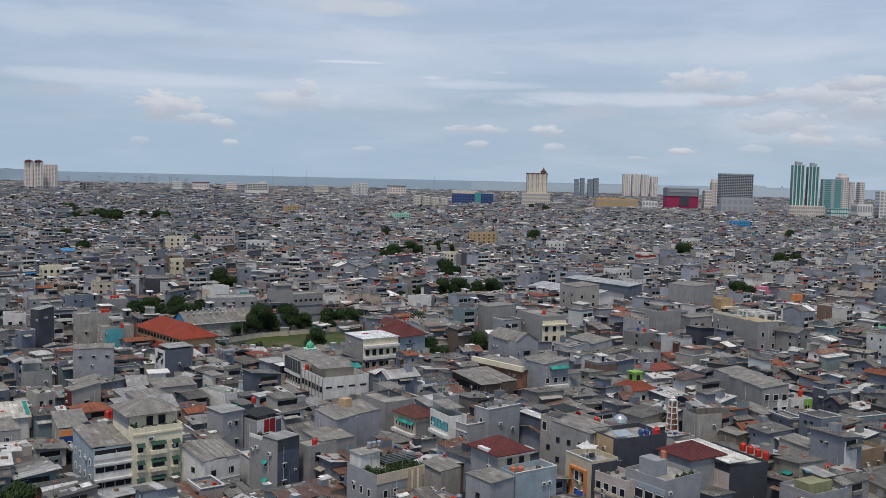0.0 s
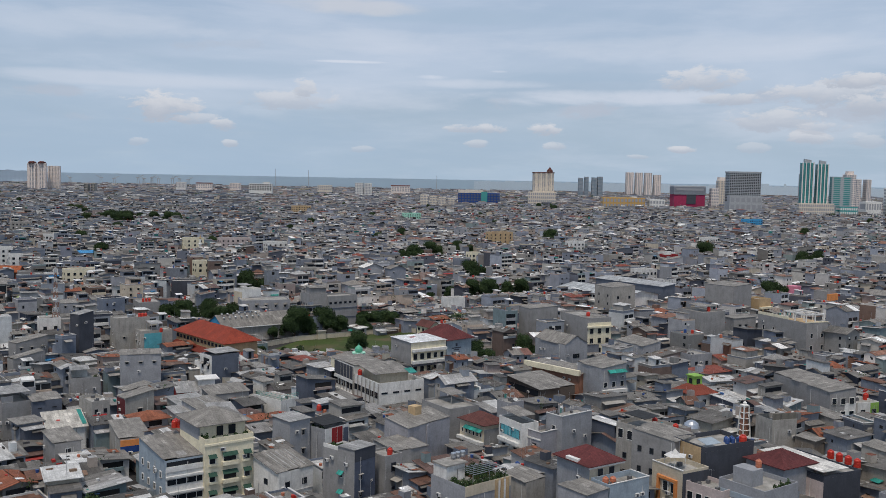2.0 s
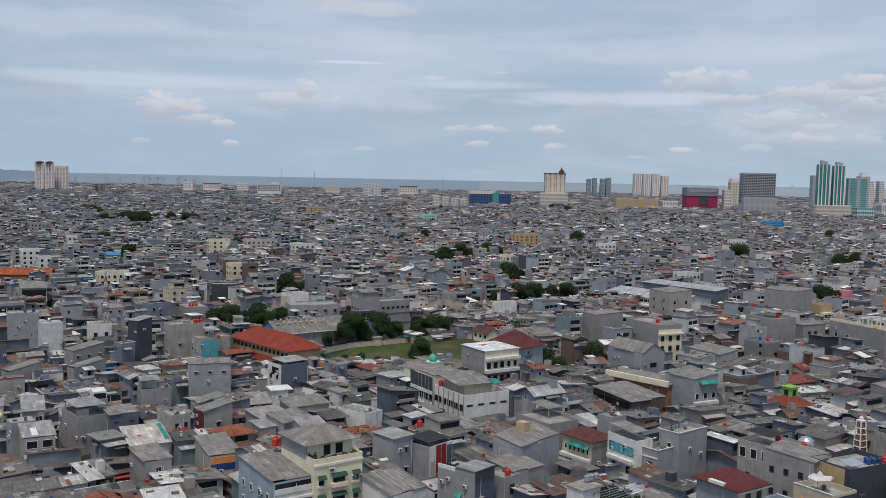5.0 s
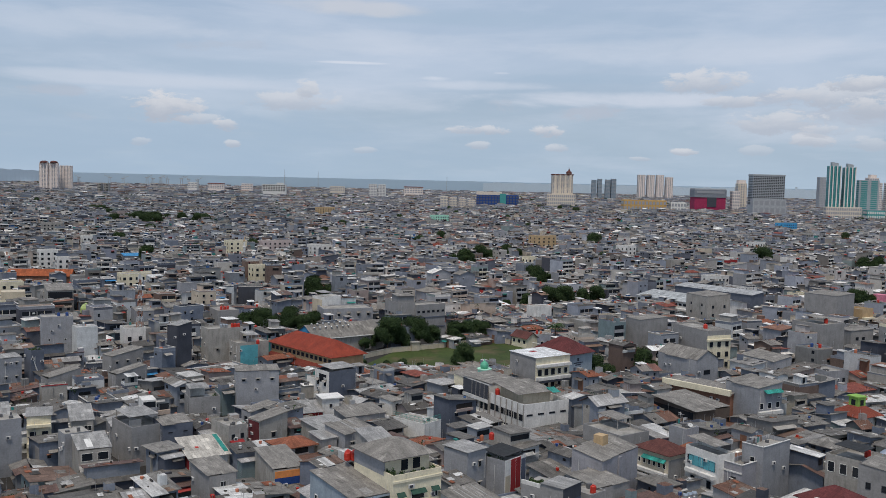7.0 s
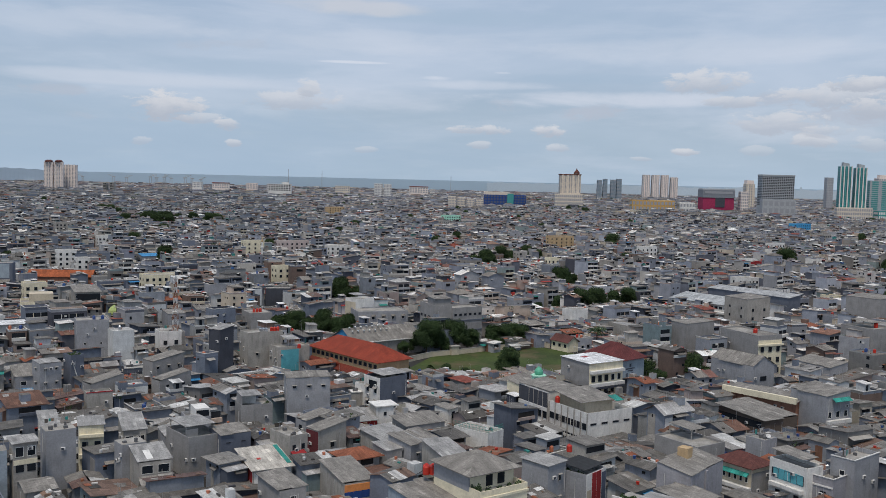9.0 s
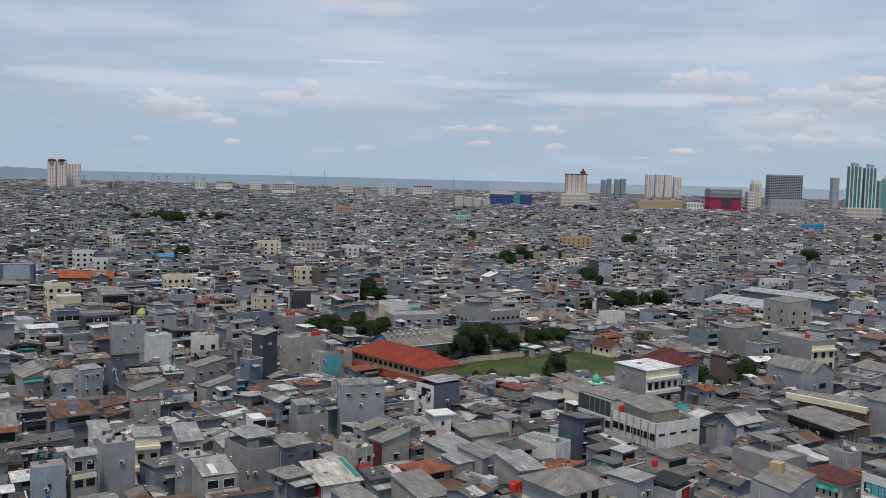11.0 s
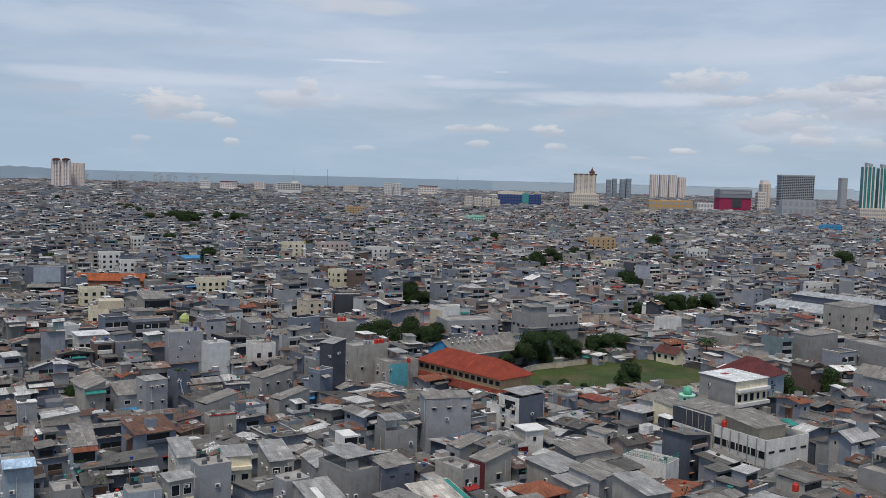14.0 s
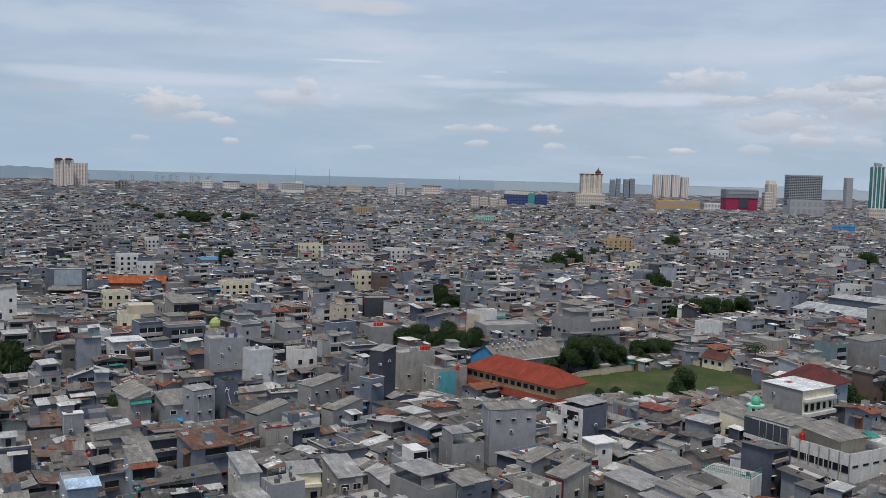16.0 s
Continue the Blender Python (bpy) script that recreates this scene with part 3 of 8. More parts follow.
            m = {"front": pose(k, -d / 2 - out, z), "back": pose(k, d / 2 + out, z, 0, 0, 180), "left": pose(-w / 2 - out, -k, z, 0, 0, -90), "right": pose(w / 2 + out, k, z, 0, 0, 90)}[face]
            o = part("window", frame_me, root, "", m)
            part("pane", pane_me, o)
            if hood_me:
                part("hood" if style == "bare" else "awning", hood_me, o)


BUILT = []   # footprints taken: centre x, y, cos, sin, half width, half depth
OPEN = []    # what must stay in sight: centre x, y, half size, height down to which it shows


def claim(x, y, rot, w, d, pad=0.4):
    BUILT.append((x, y, math.cos(radians(rot)), math.sin(radians(rot)), w / 2 + pad, d / 2 + pad))


def building(fx, fy, rot, w, d, h, label, wall=None, roof="flat", rise=0.9, side=0, rm=None, over=0.3, wins=(), extras=(), category="house", name="house", lid=None, show=5.3):
    """A house by its near corner (fx, fy), the turn of its front, breadth, depth and eaves height. wins: rows of window_row's arguments;
    extras: added pieces in the house's own frame (x from -w/2, y from -d/2)."""
    c, n = math.cos(radians(rot)), math.sin(radians(rot))
    cx, cy = fx + c * w / 2 - n * d / 2, fy + n * w / 2 + c * d / 2
    claim(cx, cy, rot, w, d)
    OPEN.append((cx, cy, (w + d) / 4, max(0.0, h - SUNK - show)))
    ws, rs = Shape(), Shape()
    if roof == "shed" and rm is M_SLAB:
        rm = M_ASB
    run = w if side < 2 else d
    if rm in (None, M_ASB, M_ZINC) and fy < 345 and roof in ("shed", "gable"):
        rs.planes = []
    shell(ws, rs, w, d, h, roof, rise, side, wall or M_GREY, rm or M_ASB, over, True, lid, SUNK, 1 + int(run / 3.4) if rs.planes is not None else 1)
    root = thing(name, ws, pose(cx, cy, -SUNK, 0, 0, rot), label, category, "houses of the district")
    for one in (rs.planes or []) + ([rs] if rs.f else []):
        part("roof", one, root)
    clad = any(nm in ("facade", "front_wall", "side_wall", "lime_wall", "tile_band") for nm, _ in extras)
    for a in wins:
        window_row(root, w, d, *a, low=SUNK + 0.9, out=0.12 if clad else 0.0)
    for nm, fn in extras:
        e = Shape()
        fn(e, w, d, h)
        part(nm, e, root)
    if fy < 345 and category == "house":
        covered = any(nm in ("roof", "terrace_roof", "netting", "white_roof", "canopy", "penthouse", "roof_house", "stair_house", "basin", "rooftop_room", "shelter_roof") for nm, _ in extras)
        fittings(root, w, d, h, "covered" if covered else roof, random.Random(int(fx * 7 + fy * 13)), clad)
    return root


FIT = {}


def fitting_meshes():
    """Small fittings shared by the houses: a cooling unit, a dish, an aerial and a crate."""
    e = Shape()
    e.box(-0.42, 0.42, -0.34, 0.0, 0, 0.58, M_FRAME, None, True)
    e.box(-0.36, 0.12, -0.355, -0.34, 0.06, 0.52, M_DARK)
    FIT["ac_unit"] = e.mesh("ac_unit")
    e = Shape()
    e.lathe(0, 0, [(0.05, -0.02), (0.3, 0.03), (0.5, 0.13), (0.52, 0.14), (0.3, 0.07), (0.04, 0.03)], M_FRAME, 14)
    e.bar((0, 0, -0.02), (0, 0, -0.5), 0.03, M_STEEL)
    e.bar((0, 0.05, 0.04), (0, 0, 0.45), 0.015, M_DARK)
    FIT["dish"] = e.mesh("dish")
    e = Shape()
    e.bar((0, 0, 0), (0, 0, 2.6), 0.025, M_STEEL)
    for k in range(5):
        e.bar((-0.35 + 0.03 * k, -0.4 + 0.2 * k, 2.5), (0.35 - 0.03 * k, -0.4 + 0.2 * k, 2.5), 0.012, M_STEEL)
    e.bar((0, -0.45, 2.5), (0, 0.45, 2.5), 0.015, M_STEEL)
    FIT["aerial"] = e.mesh("aerial")


def fittings(root, w, d, h, roof, r, clad):
    if not FIT:
        fitting_meshes()
    out = 0.14 if clad else 0.0
    for _ in range(r.choice([0, 1, 1, 2, 3])):
        z = h - r.uniform(1.4, 5.0)
        if z < SUNK + 1:
            continue
        if r.random() < 0.5:
            m = pose(r.uniform(-0.42, 0.42) * w, -d / 2 - out, z)
        else:
            m = pose(-w / 2 - out, r.uniform(-0.42, 0.42) * d, z, 0, 0, -90)
        part("ac_unit", FIT["ac_unit"], root, "", m)
    for _ in range(r.choice([0, 1, 1, 2])):
        e = Shape()
        top, foot = h - r.uniform(0.2, 1.2), max(SUNK, h - r.uniform(4, 9))
        if r.random() < 0.5:
            x = r.uniform(-0.46, 0.46) * w
            e.bar((x, -d / 2 - out - 0.05, foot), (x, -d / 2 - out - 0.05, top), 0.055, M_FRAME)
        else:
            y = r.uniform(-0.46, 0.46) * d
            e.bar((-w / 2 - out - 0.05, y, foot), (-w / 2 - out - 0.05, y, top), 0.055, M_FRAME)
        part("drain_pipe", e, root)
    if roof == "flat":
        for _ in range(r.randrange(1, 5)):
            e = Shape()
            x, y, a = r.uniform(-0.38, 0.38) * w, r.uniform(-0.38, 0.38) * d, r.uniform(0.15, 0.5)
            e.box(x - a, x + a, y - 0.3, y + 0.3, h + 0.004, h + r.uniform(0.25, 0.9), M_ACCENT)
            part("crate", e, root)
        if r.random() < 0.4:
            part("dish", FIT["dish"], root, "", pose(r.uniform(-0.3, 0.3) * w, r.uniform(-0.4, 0.0) * d, h + 0.5, 40, 0, r.uniform(-60, 20)))
        if r.random() < 0.5:
            part("aerial", FIT["aerial"], root, "", pose(r.uniform(-0.4, 0.4) * w, r.uniform(0.0, 0.4) * d, h, 0, 0, r.uniform(0, 180)))
        if r.random() < 0.45:
            e = Shape()
            zz, u = h + 1.7, -w * 0.42
            e.bar((-w * 0.44, d * 0.15, h), (-w * 0.44, d * 0.15, zz), 0.03, M_STEEL)
            e.bar((w * 0.44, d * 0.15, h), (w * 0.44, d * 0.15, zz), 0.03, M_STEEL)
            e.bar((-w * 0.44, d * 0.15, zz), (w * 0.44, d * 0.15, zz), 0.012, M_STEEL)
            while u < w * 0.36:
                cw = r.uniform(0.3, 0.8)
                if r.random() < 0.7:
                    e.box(u, u + cw, d * 0.15 - 0.02, d * 0.15 + 0.02, zz - r.uniform(0.5, 1.1), zz, M_ACCENT)
                u += cw + r.uniform(0.03, 0.3)
            tagged(part("laundry", e, root), kind="stuff")


def ex_box(x0, x1, y0, y1, z0, z1, mat, top=None):
    """An added block, measured from the near corner of the house."""
    return lambda e, w, d, h: e.box(x0 - w / 2, x1 - w / 2, y0 - d / 2, y1 - d / 2, max(z0, SUNK), z1, mat, top, True)


def ex_sheet(x0, x1, y0, y1, za, zb, mat, along="y", thick=0.08):
    """An added sloping sheet; za at the low-coordinate end, zb at the other."""
    def f(e, w, d, h):
        X0, X1, Y0, Y1 = x0 - w / 2, x1 - w / 2, y0 - d / 2, y1 - d / 2
        if along == "y":
            e.slab([(X0, Y0, za), (X1, Y0, za), (X1, Y1, zb), (X0, Y1, zb)], thick, mat)
        else:
            e.slab([(X1, Y0, zb), (X1, Y1, zb), (X0, Y1, za), (X0, Y0, za)], thick, mat)
    return f


def ex_plants(x0, x1, y0, y1, z0, z1):
    """Potted greenery: loose leaves heaped over a strip of pots."""
    def f(e, w, d, h):
        r = random.Random(int(abs(x0 * 31 + y1 * 17 + z1 * 7)))
        X0, Y0 = x0 - w / 2, y0 - d / 2
        e.box(X0 + 0.1, X0 + x1 - x0 - 0.1, Y0 + 0.1, Y0 + y1 - y0 - 0.1, z0, z0 + 0.22, M_POTS)
        for _ in range(int(60 + 75 * (x1 - x0) * (y1 - y0))):
            px, py = X0 + r.uniform(0, x1 - x0), Y0 + r.uniform(0, y1 - y0)
            hill = 0.55 + 0.45 * math.sin(px * 3.1) * math.sin(py * 2.7 + 1)
            leaf(e, r, (px, py, z0 + 0.15 + (z1 - z0) * hill * r.uniform(0.15, 1.25)), r.uniform(0.12, 0.26))
    return f


def leaf(e, r, p, sz):
    p = Vector(p)
    n = Vector((r.gauss(0, 0.7), r.gauss(0, 0.7) - 0.4, r.uniform(0.1, 1.0))).normalized()
    u = n.orthogonal().normalized()
    v = n.cross(u)
    k = [e.pt(*(p + u * sz * a + v * sz * b * 0.7)) for a, b in ((-1, 0), (0, -0.8), (1, 0), (0, 0.8))]
    e.face(tuple(k), M_LEAF, ((0, 0), (1, 0), (1, 1), (0, 1)))


M_POTS = surface("clay_pots", [(0.20, 0.10, 0.06)], kind="other", dirt=0.5)


def ex_rail(x0, x1, y0, y1, z, height, mat, gap=0.9):
    """A railing from (x0, y0) to (x1, y1)."""
    def f(e, w, d, h):
        A, B = Vector((x0 - w / 2, y0 - d / 2, z)), Vector((x1 - w / 2, y1 - d / 2, z))
        n = max(1, int((B - A).length / gap))
        for i in range(n + 1):
            p = A.lerp(B, i / n)
            e.bar(p, p + Vector((0, 0, height)), 0.03, mat)
        for k in (0.5, 1.0):
            e.bar(A + Vector((0, 0, height * k)), B + Vector((0, 0, height * k)), 0.035, mat)
    return f


# ---- water tanks, dishes, plants: built once, then copied ----
def make_tank(mat, colour):
    s = Shape()
    s.lathe(0, 0, [(0.55, 0), (0.6, 0.06), (0.6, 0.4), (0.57, 0.43), (0.57, 0.5), (0.6, 0.53), (0.6, 0.9), (0.57, 0.93), (0.57, 1.0), (0.6, 1.03), (0.58, 1.25), (0.42, 1.42), (0.25, 1.48)], mat)
    t = thing("water_tank", s, pose(0, -400, 0), colour + " plastic rooftop water tank with a ribbed body", "water tank", "rooftop water tanks")
    lid = Shape()
    lid.lathe(0, 0, [(0.27, 1.46), (0.27, 1.56), (0.2, 1.6)], mat, 10)
    part("lid", lid, t)
    return t


def make_steel_tank():
    s = Shape()
    s.lathe(0, 0, [(0.5, 0.3), (0.58, 0.36), (0.58, 0.75), (0.55, 0.78), (0.58, 0.81), (0.58, 1.3), (0.5, 1.5), (0.2, 1.58)], M_STEEL)
    t = thing("water_tank", s, pose(0, -400, 0), "stainless steel rooftop water tank on short legs", "water tank", "rooftop water tanks")
    for i in range(4):
        leg = Shape()
        x, y = 0.45 * math.cos(math.pi / 4 + i * math.pi / 2), 0.45 * math.sin(math.pi / 4 + i * math.pi / 2)
        leg.bar((x, y, 0), (x, y, 0.36), 0.04, M_STEEL)
        part("leg", leg, t)
    return t


TANKS = [make_tank(M_REDP, "red"), make_tank(M_ORP, "faded orange"), make_tank(M_BLP, "dark blue"), make_steel_tank()]


TANK_AT = []


def tank(x, y, z, kind=0, size=1.0, sunk=SUNK):
    """The first tank of a kind is the built one itself; the others are its copies."""
    m = pose(x, y, z - sunk, 0, 0, random.uniform(0, 360)) @ Matrix.Scale(size, 4)
    if kind in TANK_AT:
        t = copy_thing(TANKS[kind], m)
        t.matrix_basis = m
    else:
        TANK_AT.append(kind)
        TANKS[kind].matrix_basis = m


# ---- the district's ordinary houses ----
def taken(x, y, r):
    for bx, by, c, n, a, b in BUILT:
        dx, dy = x - bx, y - by
        if abs(dx) > 60 or abs(dy) > 60:
            continue
        if abs(dx * c + dy * n) < a + r and abs(-dx * n + dy * c) < b + r:
            return True
    return False


WALLKIND = [("grey rendered", surface("grey_wall", [(0.231, 0.234, 0.247), (0.188, 0.192, 0.210), (0.286, 0.285, 0.285), (0.210, 0.207, 0.206)], "object"), 28),
            ("blue-grey", surface("blue_grey_wall", [(0.207, 0.225, 0.261), (0.162, 0.181, 0.217), (0.255, 0.268, 0.301)], "object"), 24),
            ("bare concrete", surface("concrete_wall", [(0.276, 0.255, 0.223), (0.216, 0.198, 0.177), (0.326, 0.298, 0.261)], "object", dirt=0.4), 18),
            ("white painted", surface("white_wall", [(0.477, 0.459, 0.420), (0.554, 0.525, 0.485), (0.410, 0.393, 0.364)], "object", dirt=0.35), 10),
            ("cream painted", surface("cream_wall", [(0.442, 0.376, 0.267), (0.419, 0.342, 0.250), (0.460, 0.408, 0.322)], "object"), 4),
            ("charcoal", surface("charcoal_wall", [(0.080, 0.080, 0.090), (0.108, 0.112, 0.131)], "object"), 8),
            ("pale green", surface("green_wall", [(0.239, 0.308, 0.276), (0.255, 0.336, 0.336)], "object"), 3),
            ("bare brick", surface("brick_wall", [(0.265, 0.129, 0.080), (0.228, 0.124, 0.090)], "object", dirt=0.4), 5)]
ROOFKIND = [("asbestos sheet", surface("asbestos_roof", [(0.158, 0.148, 0.136), (0.130, 0.122, 0.113), (0.185, 0.174, 0.159), (0.110, 0.104, 0.097), (0.222, 0.209, 0.190), (0.142, 0.134, 0.123)], "object", kind="roof"), 74),
            ("pale zinc", surface("zinc_roof", [(0.36, 0.352, 0.336), (0.45, 0.442, 0.42), (0.28, 0.272, 0.26)], "object", kind="roof", rough=0.5), 12),
            ("old clay tile", surface("tile_roof", [(0.212, 0.073, 0.037), (0.160, 0.055, 0.033)], "object", kind="roof", sheet=(0.3, 0.35), dirt=0.4), 4),
            ("rusty sheet", surface("rusty_roof", [(0.105, 0.076, 0.060), (0.125, 0.085, 0.067)], "object", kind="roof"), 6)]


def pick(table):
    return rng.choices(table, [k[2] for k in table])[0]


def plain_house(x, y, rot, w, d, floors, near, limit=99.0, dist=0, block=False):
    """One ordinary house with its lean-tos, lofts and openings: near ones are things with parts, the others go into a joined shape."""
    far = isinstance(near, Shape)
    h = min(2.55 * floors + rng.uniform(-0.1, 0.9) + 0.5 * math.sin(x * 0.05 + 1.3) * math.sin(y * 0.043), limit)
    if y < 310:
        # low quarters: one roofscape of nearly equal heights, with a taller house here and there
        base = 5.0 + 1.2 * math.sin(x * 0.045 + 1.3) * math.sin(y * 0.05)
        h = min(base + rng.uniform(-0.7, 0.8) + (rng.uniform(2.0, 4.6) if floors >= 3 else 1.6 if floors == 2 and rng.random() < 0.35 else 0.0), limit)
        floors = max(1, min(3, round(h / 2.8)))
    kind = "flat" if block and rng.random() < 0.6 else rng.choices(["shed", "gable", "flat", "hip"], [46, 38, 12, 4] if y < 450 else [50, 22, 25, 3])[0]
    side = rng.randrange(4)
    run = d if side < 2 else w
    rise = {"shed": run * rng.uniform(0.05, 0.16), "gable": run * rng.uniform(0.10, 0.20), "hip": min(w, d) * 0.22, "flat": rng.choice([0.0, 0.4, 0.9, 0.9])}[kind]
    if y > 1200:
        rise = min(rise, 0.9)
    if limit < 50:
        rise = min(rise, 0.7)
    over = rng.uniform(0.25, 0.85) if not dist else rng.uniform(0.1, 0.4)
    lean = not block and rng.random() < 0.5 and d > 4.2
    dl = d * rng.uniform(0.25, 0.45) if lean else 0.0
    ahead = rng.random() < 0.6
    hl = max(2.2, h - rng.uniform(0.5, 2.4))
    dm = d - dl
    ym = (dl / 2 if ahead else -dl / 2)
    yl = (-d / 2 + dl / 2 if ahead else d / 2 - dl / 2)
    loft = limit > 50 and rng.random() < ((0.5 if kind == "flat" else 0.13) if not dist else 0.1 if kind == "flat" and y < 1700 else 0.03) and min(w, dm) > 3.0
    cover = kind == "flat" and not block and not loft and limit > 50 and rng.random() < 0.5
    gap = not block and rng.random() < (0.5 if y < 450 else 0.25) and h > 2.9
    patch = kind == "shed" and rng.random() < 0.65
    hang = not block and rng.random() < (0.5 if not dist else 0.2)
    c, n = math.cos(radians(rot)), math.sin(radians(rot))
    if far:
        # farther houses draw from the palettes with haze put into the colour
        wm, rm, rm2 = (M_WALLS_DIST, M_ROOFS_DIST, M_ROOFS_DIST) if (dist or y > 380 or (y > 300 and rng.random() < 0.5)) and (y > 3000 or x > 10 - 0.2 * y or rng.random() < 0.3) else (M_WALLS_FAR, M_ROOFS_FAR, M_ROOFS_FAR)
        get = lambda nm: near
        if y < 420 and rng.random() < 0.05:
            rm = M_RUBBLE
        near.spot(x, y, 0, rot)
    else:
        word, wm, _ = pick(WALLKIND)
        rword, rm, _ = pick(ROOFKIND)
        rm2 = pick(ROOFKIND)[1]
        if kind == "hip":
            rword, rm = ROOFKIND[2][:2]
        shapes = []

        def get(nm):
            s = Shape()
            shapes.append((nm, s))
            return s
    ws = near if far else Shape()
    rs = near if far else Shape()
    if far:
        near.spot(x - ym * n, y + ym * c, 0, rot)
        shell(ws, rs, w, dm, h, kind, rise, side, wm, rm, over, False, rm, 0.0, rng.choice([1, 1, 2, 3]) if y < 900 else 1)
        near.spot(x, y, 0, rot)
    else:
        rs.planes = []
        shell(ws, rs, w, dm, h, kind, rise, side, wm, rm, over, True, None, 0.0, rng.choice([1, 2, 2, 3]))
    fy = ym - dm / 2 + (0 if far else -ym)
    if lean:
        q = yl + (0 if far else -ym)
        e = get("lean_to")
        lo = 0.35 * rng.random() + 0.15
        za, zb = (hl - lo, hl) if ahead else (hl, hl - lo)
        e.prism([(-w / 2 + 0.05, q - dl / 2), (w / 2 - 0.05, q - dl / 2), (w / 2 - 0.05, q + dl / 2), (-w / 2 + 0.05, q + dl / 2)], 0, [za, za, zb, zb], wm)
        e = get("lean_to_roof")
        o1 = rng.uniform(0.2, 0.7)
        e.slab([(-w / 2 - 0.15, q - dl / 2 - (o1 if ahead else 0), za + 0.1), (w / 2 + 0.15, q - dl / 2 - (o1 if ahead else 0), za + 0.1), (w / 2 + 0.15, q + dl / 2 + (0 if ahead else o1), zb + 0.1), (-w / 2 - 0.15, q + dl / 2 + (0 if ahead else o1), zb + 0.1)], 0.09, rm2, base=not far)
    if loft:
        a0, a1 = (-w / 2 + 0.2, w * rng.uniform(-0.1, 0.35)) if rng.random() < 0.5 else (-w * rng.uniform(-0.1, 0.35), w / 2 - 0.2)
        b0, b1 = fy + dm * rng.uniform(0.1, 0.5), fy + dm - 0.2
        zt = h + rise + rng.uniform(1.7, 2.4) if kind != "flat" else h + rng.uniform(2.0, 2.6)
        e = get("loft")
        e.box(a0, a1, b0, b1, h if kind == "flat" else h - 0.2, zt, wm if rng.random() < 0.7 else M_CONC, rm if far else M_SLAB)
        e = get("loft_roof")
        dz = rng.uniform(-0.3, 0.3)
        e.slab([(a0 - 0.3, b0 - 0.5, zt + 0.25), (a1 + 0.3, b0 - 0.5, zt + 0.25 + dz), (a1 + 0.3, b1 + 0.2, zt + 0.4 + dz), (a0 - 0.3, b1 + 0.2, zt + 0.4)], 0.09, rm2, base=not far)
        if rng.random() < 0.5:
            # dark panel in place of the loft's shaded inside
            e = get("opening")
            e.box(a0 + 0.3, a1 - 0.3, b0 - 0.04, b0, zt - 1.5, zt - 0.4, M_PANESHADE)
    if cover:
        zc = h + rng.uniform(1.9, 2.3)
        y1 = fy + dm * rng.uniform(0.4, 0.8)
        xa, xb = (-w / 2, w * rng.uniform(0.1, 0.5)) if rng.random() < 0.5 else (-w * rng.uniform(0.1, 0.5), w / 2)
        e = get("terrace_roof")
        e.slab([(xa, fy, zc), (xb, fy, zc), (xb, y1, zc + 0.35), (xa, y1, zc + 0.35)], 0.09, rm2, base=not far)
        for px in (xa + 0.15, xb - 0.15):
            for py, top in ((fy + 0.2, zc - 0.06), (y1 - 0.2, zc + 0.25)):
                e = get("post")
                e.box(px - 0.06, px + 0.06, py - 0.06, py + 0.06, h, top, M_CONC)
    wf = fy if not (lean and ahead) else None
    if gap and wf is not None and kind != "flat":
        # a flat black panel stands for the shade under the eaves
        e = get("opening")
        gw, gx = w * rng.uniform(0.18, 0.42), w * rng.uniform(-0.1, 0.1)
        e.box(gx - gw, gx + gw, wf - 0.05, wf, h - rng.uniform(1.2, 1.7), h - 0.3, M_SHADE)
        e = get("railing")
        e.box(gx - gw, gx + gw, wf - 0.5, wf, h - 2.1, h - 1.5 + rng.uniform(0, 0.3), wm)
    if hang and h > 2.7:
        # a sheet canopy over the alley
        yy = fy if wf is not None else -d / 2 - (0 if far else ym)
        zz = (h if wf is not None else hl) - rng.uniform(0.6, 1.5)
        e = get("canopy")
        aw, ax, ao = w * rng.uniform(0.2, 0.5), w * rng.uniform(-0.15, 0.15), rng.uniform(0.8, 2.2)
        e.slab([(ax - aw, yy - ao, zz - 0.1), (ax + aw, yy - ao * rng.uniform(0.7, 1.0), zz - 0.1), (ax + aw, yy, zz + 0.3), (ax - aw, yy, zz + 0.3)], 0.05, rm2 if rng.random() < 0.7 else rng.choice(HANGING))

    def zf(X, Y):
        """Height of the roof's upper face."""
        if kind == "shed":
            return h + 0.155 + {0: (Y + dm / 2) / dm, 1: (dm / 2 - Y) / dm, 2: (X + w / 2) / w, 3: (w / 2 - X) / w}[side] * rise
        if kind == "gable":
            return h + 0.155 + rise * (1 - (abs(Y) / (dm / 2) if side < 2 else abs(X) / (w / 2)))
        return h
    y_off = ym if far else 0.0
    if far and 430 <= y < 1700 and kind != "hip":
        # sheets, huts and awnings that break up the roofs, with painted shade beneath
        big = min(2.4, y / 430)
        for _ in range(rng.randrange(1, 5) if y < 900 else rng.randrange(0, 3)):
            px, pc = rng.uniform(-0.42, 0.42) * w, rng.uniform(-0.45, 0.4) * dm
            zb, odd = zf(px, pc), rng.random()
            a, b, t = rng.uniform(0.4, 1.3) * big, rng.uniform(0.3, 0.9) * big, rng.uniform(0.1, 0.9) * big
            if odd < 0.5:
                near.slab([(px - a, pc + ym - b, zb + t), (px + a, pc + ym - b, zb + t * rng.uniform(0.6, 1.2)), (px + a, pc + ym + b, zb + t + 0.2), (px - a, pc + ym + b, zb + t + 0.3)], 0.07, rng.choice([M_PALESHEET, M_PALESHEET, M_COPING, M_TAR, M_RUSTY, M_ASB]), base=False)
